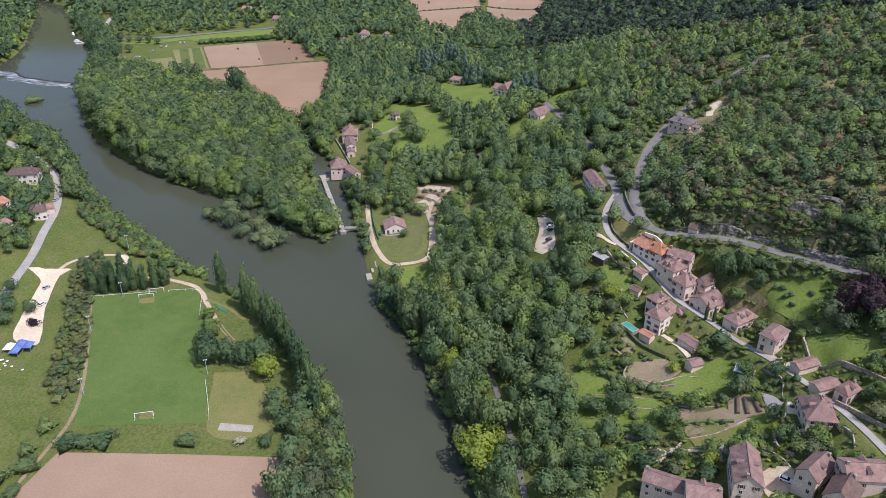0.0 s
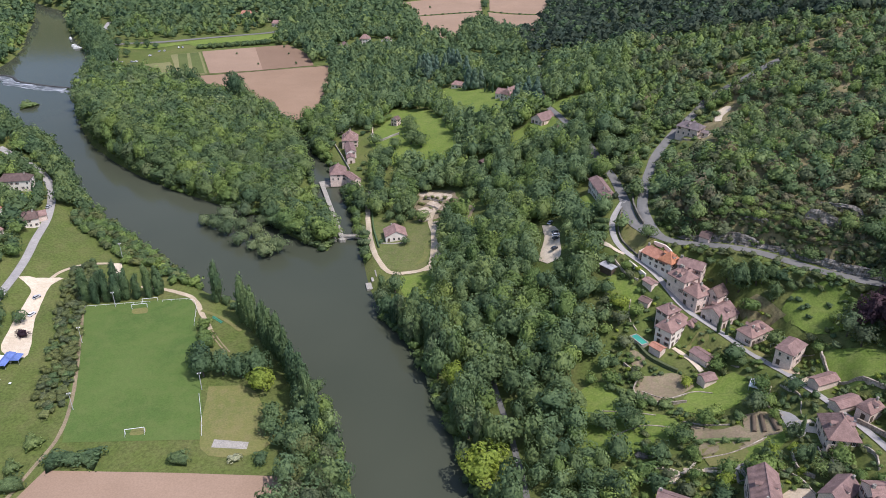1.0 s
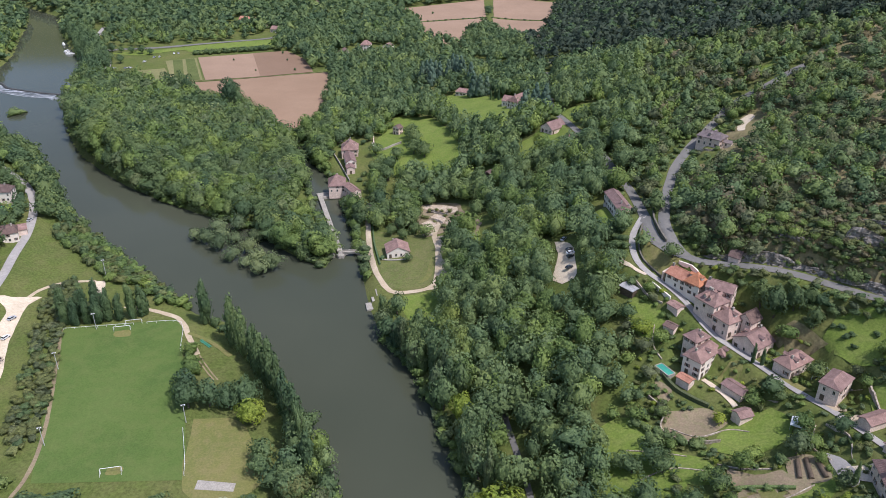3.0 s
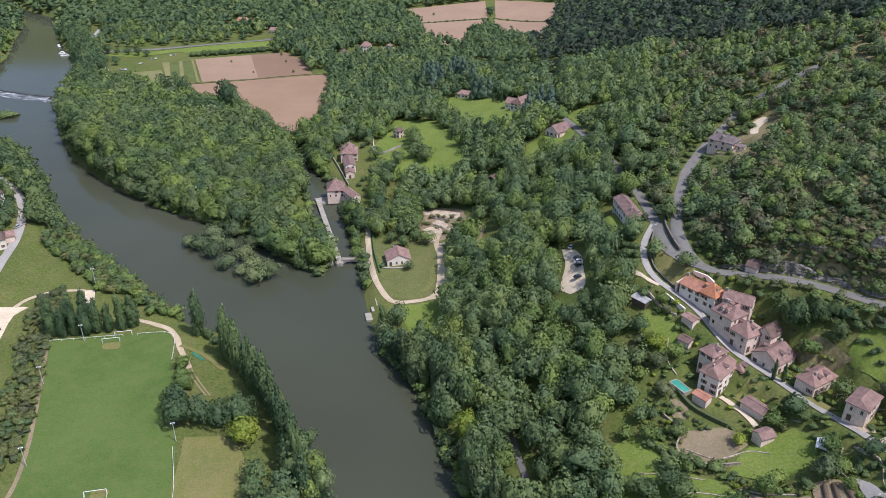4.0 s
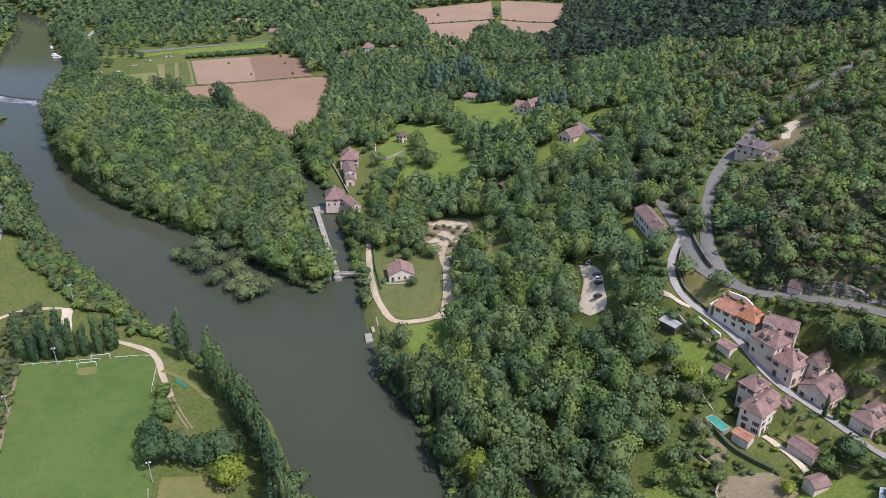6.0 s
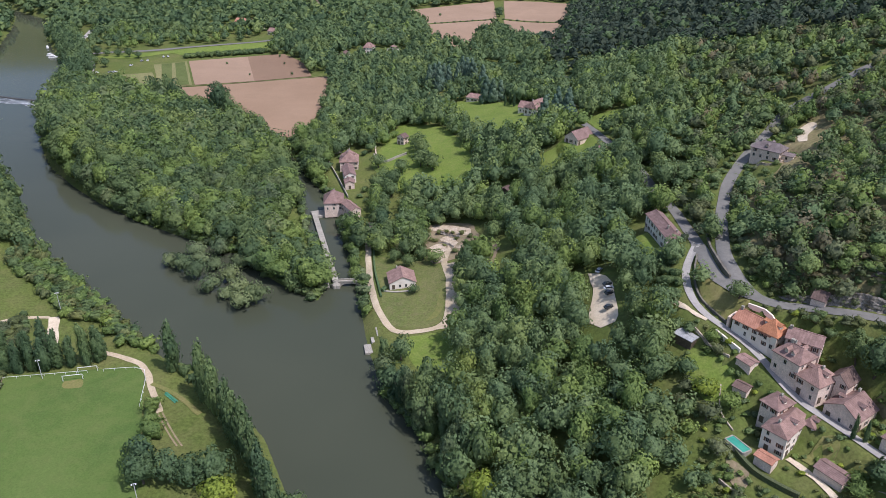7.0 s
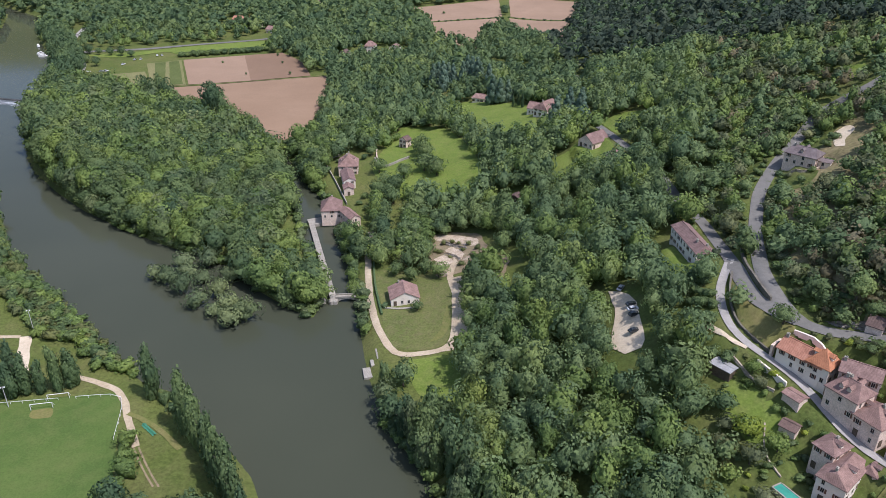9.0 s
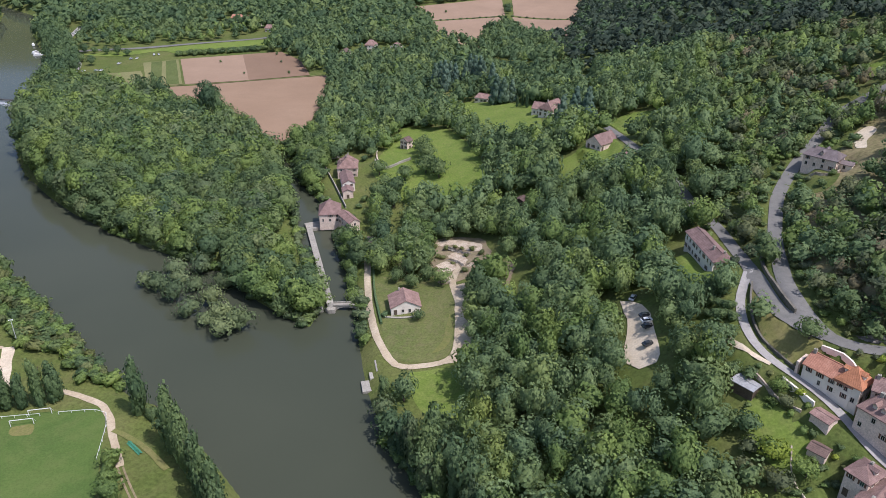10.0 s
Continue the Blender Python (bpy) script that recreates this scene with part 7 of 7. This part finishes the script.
x, y = scatter(rng, (103, 255, 175, 330), 1.55, lambda a, b: (b > np.interp(a, ROAD_X, ROAD_Y)) & (away(a, b, MAIN_ROAD[::2]) > 5.0) & (away(a, b, MAIN_ROAD[::2]) < 13.5) & (np.hypot(a - 114.9, b - 310.4) > 4.4) & (rng.random(a.shape) < 0.8))
wood("ledge_scrub", 31, x, y, (1.2, 3.6), (1.8, 4.2), BUSH_CROWNS, [LEAF_SCRUB, LEAF_DULL, LEAF_FRESH, LEAF_OAK, LEAF_DRY], (0.26, 0.24, 0.16, 0.26, 0.08), "low green scrub rooted in the steep bank above the cliff")

x, y = scatter(rng, (86, 318, 180, 480), 2.7, lambda a, b: (np.minimum(away(a, b, MAIN_ROAD[::2]), away(a, b, BEND_ROAD[::2])) > 3.7) & (np.minimum(away(a, b, MAIN_ROAD[::2]), away(a, b, BEND_ROAD[::2])) < 8) & (away(a, b, STREET[::2]) > 3.5) & ~inside(a, b, [(84, 347), (89, 334), (92, 322), (94, 316), (86, 312), (80, 326)]) & np.all([np.hypot(a - hx, b - hy) > r for hx, hy, r in HOMES], axis=0) & (rng.random(a.shape) < 0.7))
BELOW_ROAD = [(95, 314.5), (102, 309), (114, 304), (126, 296), (138, 284), (150, 271), (160, 259), (156, 256), (144, 266), (132, 276), (121, 290), (106, 303), (97, 311)]
bx, by = scatter(rng, (94, 254, 162, 320), 2.3, lambda a, b: inside(a, b, BELOW_ROAD) & (away(a, b, MAIN_ROAD[::2]) > 3.6) & np.all([np.hypot(a - hx, b - hy) > r * 0.9 for hx, hy, r in HOMES], axis=0) & (rng.random(a.shape) < 0.72))
x, y = np.concatenate([x, bx]), np.concatenate([y, by])
wood("roadside_scrub", 29, x, y, (1.4, 4.0), (2.2, 5.0), BUSH_CROWNS, [LEAF_OAK, LEAF_SCRUB, LEAF_DULL, LEAF_FRESH], (0.35, 0.25, 0.2, 0.2), "mixed green scrub along the roadsides")


# ---- small things ----
WHITE = rough_ground("white_paint", [(0.72, 0.72, 0.70), (0.78, 0.78, 0.76), (0.82, 0.82, 0.8), (0.7, 0.7, 0.68)], 0.5, 5.0, 0.005, 0.6, 0.08)
METAL = rough_ground("grey_galvanised_steel", [(0.42, 0.42, 0.42), (0.48, 0.48, 0.48), (0.52, 0.52, 0.52), (0.4, 0.4, 0.4)], 0.5, 5.0, 0.005, 0.5, 0.08)
BLUE = rough_ground("blue_canvas", [(0.10, 0.15, 0.36), (0.13, 0.19, 0.42), (0.16, 0.22, 0.48), (0.12, 0.16, 0.36)], 0.4, 4.0, 0.02, 0.8, 0.15)
TEAL = rough_ground("turquoise_cover", [(0.045, 0.25, 0.19), (0.055, 0.30, 0.22), (0.07, 0.34, 0.25), (0.045, 0.23, 0.18)], 0.4, 4.0, 0.02, 0.6, 0.12)


def rod(bm, a, b, r):
    a, b = Vector(a), Vector(b)
    d = b - a
    bmesh.ops.create_cone(bm, cap_ends=True, segments=8, radius1=r, radius2=r, depth=d.length, matrix=Matrix.Translation((a + b) / 2) @ d.to_track_quat("Z", "Y").to_matrix().to_4x4())


def goal(x, y, rot):
    g = tagged(new("football_goal"), "white metal football goal on the grass", "goal", "football goals")
    g.matrix_basis = pose(x, y, ground(x, y) + 0.1, 0, 0, rot)
    for nm, a, b in (("post", (-3.66, 0, 0), (-3.66, 0, 2.44)), ("post", (3.66, 0, 0), (3.66, 0, 2.44)), ("crossbar", (-3.66, 0, 2.44), (3.66, 0, 2.44)), ("stay", (-3.66, 0, 2.44), (-3.66, 1.8, 0)), ("stay", (3.66, 0, 2.44), (3.66, 1.8, 0))):
        bm = bmesh.new()
        rod(bm, a, b, 0.11 if nm != "stay" else 0.05)
        part(nm, bm, WHITE, g)


goal(-123.3, 244.5, 192)
goal(-153.5, 336, 12)
goal(-150, 341.5, 12)


def rail_fence(line, label, height=1.1, gap=4.0):
    f = tagged(new("rail_fence"), label, "fence", "pitch fences")
    p = curve(line, gap)
    zs = [ground(*q) for q in p]
    for q, z in zip(p, zs):
        bm = bmesh.new()
        rod(bm, (*q, z), (*q, z + height), 0.07)
        part("post", bm, WHITE, f)
    for (q, z), (r, k) in zip(zip(p, zs), zip(p[1:], zs[1:])):
        bm = bmesh.new()
        rod(bm, (*q, z + height), (*r, k + height), 0.07)
        part("rail", bm, WHITE, f)


rail_fence([(-181, 336), (-166, 338.5), (-150, 341)], "white rail fence behind the goal")
rail_fence([(-144, 342), (-132, 343.5), (-127.5, 342), (-125, 336), (-121.5, 320)], "white rail fence at the corner of the pitch")
rail_fence([(-104.5, 268), (-101, 258), (-98, 249), (-96.5, 243)], "white rail fence along the pitch side")


def lamp_mast(x, y, h, label):
    m = tagged(new("floodlight_mast"), label, "mast", "pitch masts")
    m.matrix_basis = pose(x, y, ground(x, y), 0, 0, 20)
    bm = bmesh.new()
    bmesh.ops.create_cone(bm, cap_ends=True, segments=8, radius1=0.16, radius2=0.09, depth=h, matrix=Matrix.Translation((0, 0, h / 2)))
    part("pole", bm, METAL, m)
    bm = bmesh.new()
    box_bm(bm, 0, 0, h - 0.2, 1.6, 0.12, 0.12)
    part("arm", bm, METAL, m)
    for sx in (-0.6, 0.6):
        bm = bmesh.new()
        box_bm(bm, sx, -0.15, h - 0.5, 0.45, 0.3, 0.32, 0, 0.04)
        part("lamp_head", bm, WHITE, m)


for p in ((-170, 306), (-154, 258.5), (-104.5, 272), (-166, 337)):
    lamp_mast(*p, 9.0, "slender pale floodlight mast beside the pitch")
lamp_mast(-179, 383, 12.0, "slender grey pole on the river bank")

PAINTS = []
for nm, c in (("white", (0.75, 0.75, 0.75)), ("silver", (0.45, 0.46, 0.48)), ("dark", (0.03, 0.035, 0.04)), ("red", (0.35, 0.04, 0.03))):
    _m, _t, _b = material(nm + "_car_paint")
    _b.inputs["Base Color"].default_value = (*c, 1)
    _b.inputs["Roughness"].default_value = 0.25
    _b.inputs["Coat Weight"].default_value = 0.5
    PAINTS.append((nm, _m))
_m, _t, RUBBER_B = material("tyre_rubber")
RUBBER_B.inputs["Base Color"].default_value = (0.02, 0.02, 0.02, 1)
RUBBER_B.inputs["Roughness"].default_value = 0.9
RUBBER = _m


def car(x, y, rot, k, label, z=None):
    nm, paint = PAINTS[k]
    c = tagged(new("car"), label, "car", "parked cars")
    c.matrix_basis = pose(x, y, (ground(x, y) if z is None else z) + 0.3, 0, 0, rot)
    prof = [(-2.1, 0.35), (-2.05, 0.8), (-1.7, 0.95), (1.2, 0.98), (2.0, 0.8), (2.1, 0.4)]
    vs = [(px, sy, pz) for sy in (-0.88, 0.88) for px, pz in prof]
    n = len(prof)
    fs = [tuple(range(n))[::-1], tuple(range(n, 2 * n))] + [(i, (i + 1) % n, n + (i + 1) % n, n + i) for i in range(n)]
    mesh_object("body", vs, fs, paint, c)
    cab = [(-1.75, 0.93), (-1.35, 1.42), (0.35, 1.45), (1.1, 0.96)]
    vs = [(px, sy * (0.82 if pz < 1 else 0.66), pz) for sy in (-1, 1) for px, pz in cab]
    fs = [(3, 2, 1, 0), (4, 5, 6, 7), (0, 1, 5, 4), (2, 3, 7, 6), (1, 2, 6, 5)]
    mesh_object("cabin_glass", vs, fs, GLASS, c)
    bm = bmesh.new()
    box_bm(bm, -0.5, 0, 1.43, 1.7, 1.3, 0.06, 0, 0.02)
    part("roof_panel", bm, paint, c)
    for wx in (-1.3, 1.3):
        for wy in (-0.82, 0.82):
            bm = bmesh.new()
            bmesh.ops.create_cone(bm, cap_ends=True, segments=14, radius1=0.33, radius2=0.33, depth=0.22, matrix=pose(wx, wy, 0.33, 90, 0, 0))
            part("wheel", bm, RUBBER, c)


car(55, 371, 60, 1, "silver car parked on pale gravel")
car(55.8, 356, 15, 2, "dark car parked on pale gravel")
car(55.6, 352.5, 15, 0, "white car parked on pale gravel")
car(55.2, 349, 15, 2, "dark car parked on pale gravel")
car(53.5, 340, 20, 2, "dark car parked on pale gravel")
car(-203, 327, 70, 0, "white car parked in the gravel yard")
car(-207.5, 342, 60, 1, "silver car parked in the gravel yard")
car(-242.5, 436, 75, 1, "silver car beside the riverside road")
car(100, 163, 10, 2, "dark car parked between village houses")
for i, p in enumerate([(-341, 801), (-336, 803), (-325, 805), (-321, 806), (-315, 831), (-311, 849), (-306, 851), (-295, 865), (-291, 866), (-404, 946), (-410, 952), (-400, 1002)]):
    car(*p, 20 + 13 * i, (0, 0, 1)[i % 3], "white vehicle parked at the far camp site")


def boat(x, y, rot, length, label):
    b = tagged(new("boat"), label, "boat", "moored boats")
    b.matrix_basis = pose(x, y, 0.0, 0, 0, rot)
    half = length / 2
    ring = [(-half, -1.3), (half * 0.5, -1.4), (half, 0), (half * 0.5, 1.4), (-half, 1.3)]
    vs = [(px * k, py * k, z) for k, z in ((0.85, -0.4), (1.0, 0.9)) for px, py in ring]
    fs = [(4, 3, 2, 1, 0), (5, 6, 7, 8, 9)] + [(i, (i + 1) % 5, 5 + (i + 1) % 5, 5 + i) for i in range(5)]
    mesh_object("hull", vs, fs, WHITE, b)
    bm = bmesh.new()
    box_bm(bm, -half * 0.15, 0, 0.9, length * 0.55, 2.0, 1.4, 0, 0.15)
    part("cabin", bm, WHITE, b)
    bm = bmesh.new()
    box_bm(bm, -half * 0.15, 0, 1.5, length * 0.45, 2.06, 0.5)
    part("window", bm, GLASS, b)


boat(-443, 928, 120, 11, "white cabin boat moored on the river")
boat(-416, 884, 20, 10, "white river boat at the landing")
boat(-424, 894, 60, 8, "small white boat at the landing")


def pavilion(x, y, rot):
    p = tagged(new("pavilion"), "open party tent with blue and white canvas roof", "tent")
    p.matrix_basis = pose(x, y, ground(x, y), 0, 0, rot)
    for i, (ox, oy, mat) in enumerate(((-3.5, 0, WHITE), (0.5, 2.6, BLUE), (0.5, -2.6, BLUE), (4.5, 1.5, BLUE))):
        v, f = roof_mesh(2.2, 2.6, 2.4, 3.5, 0.8, 0.06)
        mesh_object("canopy", [(a + ox, b + oy, c) for a, b, c in v], f, mat, p)
        for sx in (-2, 2):
            for sy in (-2.3, 2.3):
                bm = bmesh.new()
                rod(bm, (ox + sx, oy + sy, 0), (ox + sx, oy + sy, 2.4), 0.05)
                part("pole", bm, METAL, p)


pavilion(-197, 289, 0)
rng2 = random.Random(8)
for i in range(14):
    px, py = -197 + rng2.uniform(-7, 9), 277 + rng2.uniform(-4, 4)
    t = tagged(new("garden_table"), "small white round garden table on the grass", "table", "garden tables")
    t.matrix_basis = pose(px, py, ground(px, py))
    bm = bmesh.new()
    bmesh.ops.create_cone(bm, cap_ends=True, segments=12, radius1=0.6, radius2=0.6, depth=0.06, matrix=Matrix.Translation((0, 0, 0.74)))
    part("tabletop", bm, WHITE, t)
    bm = bmesh.new()
    rod(bm, (0, 0, 0), (0, 0, 0.72), 0.06)
    part("leg", bm, METAL, t)


def pool(x, y, rot, w, l, label):
    p = tagged(new("swimming_pool"), label, "pool")
    z = ground(x, y) + 0.55
    p.matrix_basis = pose(x, y, z, 0, 0, rot)
    bm = bmesh.new()
    for c in ((-w / 2, 0, 0.4, l), (w / 2, 0, 0.4, l), (0, -l / 2, w, 0.4), (0, l / 2, w, 0.4)):
        box_bm(bm, c[0], c[1], -3.5, c[2], c[3], 4.1, 0, 0.03)
    part("rim", bm, CONCRETE, p)
    bm = bmesh.new()
    box_bm(bm, 0, 0, -0.6, w - 0.3, l - 0.3, 1.05, 0, 0.02)
    part("cover", bm, TEAL, p, "turquoise pool cover")


pool(80.0, 271.8, -62, 7.2, 3.4, "small garden pool with a turquoise cover")
pool(-260, 444.5, 8, 11.0, 5.0, "pool with a green cover beside the white house")
pool(-258.5, 403, -10, 6.0, 5.0, "small pool with a green cover among trees")

net = tagged(new("tarpaulin"), "rumpled green tarpaulin beside the dirt track", "tarpaulin")
nv, nf = [], []
for i in range(11):
    for j in range(5):
        nx_, ny_ = -115.0 + i * 0.6 + j * 0.22, 327.5 - i * 0.55 + j * 0.32
        nv.append((nx_, ny_, ground(nx_, ny_) + 0.35 + 0.35 * noise.noise((i * 0.9, j * 0.9, 0)) + (0.5 if j == 2 else 0)))
        if i and j:
            a = i * 5 + j
            nf.append((a - 6, a - 1, a, a - 5))
mesh_object("sheet", nv, nf, rough_ground("green_mesh_sheet", [(0.05, 0.20, 0.12), (0.07, 0.25, 0.15), (0.09, 0.28, 0.18), (0.05, 0.17, 0.10)], 0.4, 3.0, 0.05), net)

tent = tagged(new("marquee"), "small white garden marquee beside the lawn", "tent")
tent.matrix_basis = pose(113.5, 235.0, ground(113.5, 235.0), 0, 0, -30)
v, f = roof_mesh(1.9, 2.6, 2.0, 3.0, 0.5, 0.06)
mesh_object("canopy", v, f, WHITE, tent)
for sx in (-1.7, 1.7):
    for sy in (-2.3, 2.3):
        bm = bmesh.new()
        rod(bm, (sx, sy, -0.3), (sx, sy, 2.0), 0.05)
        part("pole", bm, METAL, tent)


def cold_frame(x0, y0, x1, y1):
    """A low hooped tunnel over a garden bed."""
    c = tagged(new("garden_tunnel"), "low dull plastic tunnel over a garden bed", "garden tunnel", "garden tunnels")
    length, turn = math.hypot(x1 - x0, y1 - y0), math.atan2(y1 - y0, x1 - x0)
    zs = surface(np.array([x0, x1]), np.array([y0, y1]))
    vs, fs = [], []
    for i in range(9):
        u = i / 8
        for j in range(7):
            a = math.pi * j / 6
            r = 0.8 * (1 + 0.05 * noise.noise((i * 1.1, j, x0)))
            px, py = u * length, r * math.cos(a)
            vs.append((x0 + px * math.cos(turn) - py * math.sin(turn), y0 + px * math.sin(turn) + py * math.cos(turn), zs[0] + (zs[1] - zs[0]) * u + 0.3 + 0.9 * math.sin(a)))
            if i and j:
                k = i * 7 + j
                fs.append((k - 8, k - 1, k, k - 7))
    fs += [tuple(range(7)), tuple(range(62, 55, -1))]
    mesh_object("cover", vs, fs, TIMBER, c)


cold_frame(108, 220, 105.5, 212)
cold_frame(110.3, 219.5, 108.3, 210.5)
cold_frame(112.5, 217, 112, 209.5)


def trellis(line):
    t = tagged(new("vine_trellis"), "pale posts and rails of a vine trellis", "trellis", "vine trellises")
    p = curve(line, 2.0)
    zs = [ground(*q) for q in p]
    for (q, z), (r, k) in zip(zip(p, zs), zip(p[1:], zs[1:])):
        bm = bmesh.new()
        rod(bm, (*q, z), (*q, z + 1.8), 0.06)
        part("post", bm, WHITE, t)
        bm = bmesh.new()
        rod(bm, (*q, z + 1.7), (*r, k + 1.7), 0.06)
        part("rail", bm, WHITE, t)


for k in range(3):
    trellis([(125.5 + 1.6 * k, 254 + 0.9 * k), (128 + 1.6 * k, 250.5 + 0.9 * k), (130.5 + 1.6 * k, 247.5 + 0.9 * k)])
car(108.5, 177.5, -35, 0, "white car parked in the gravel yard between houses")
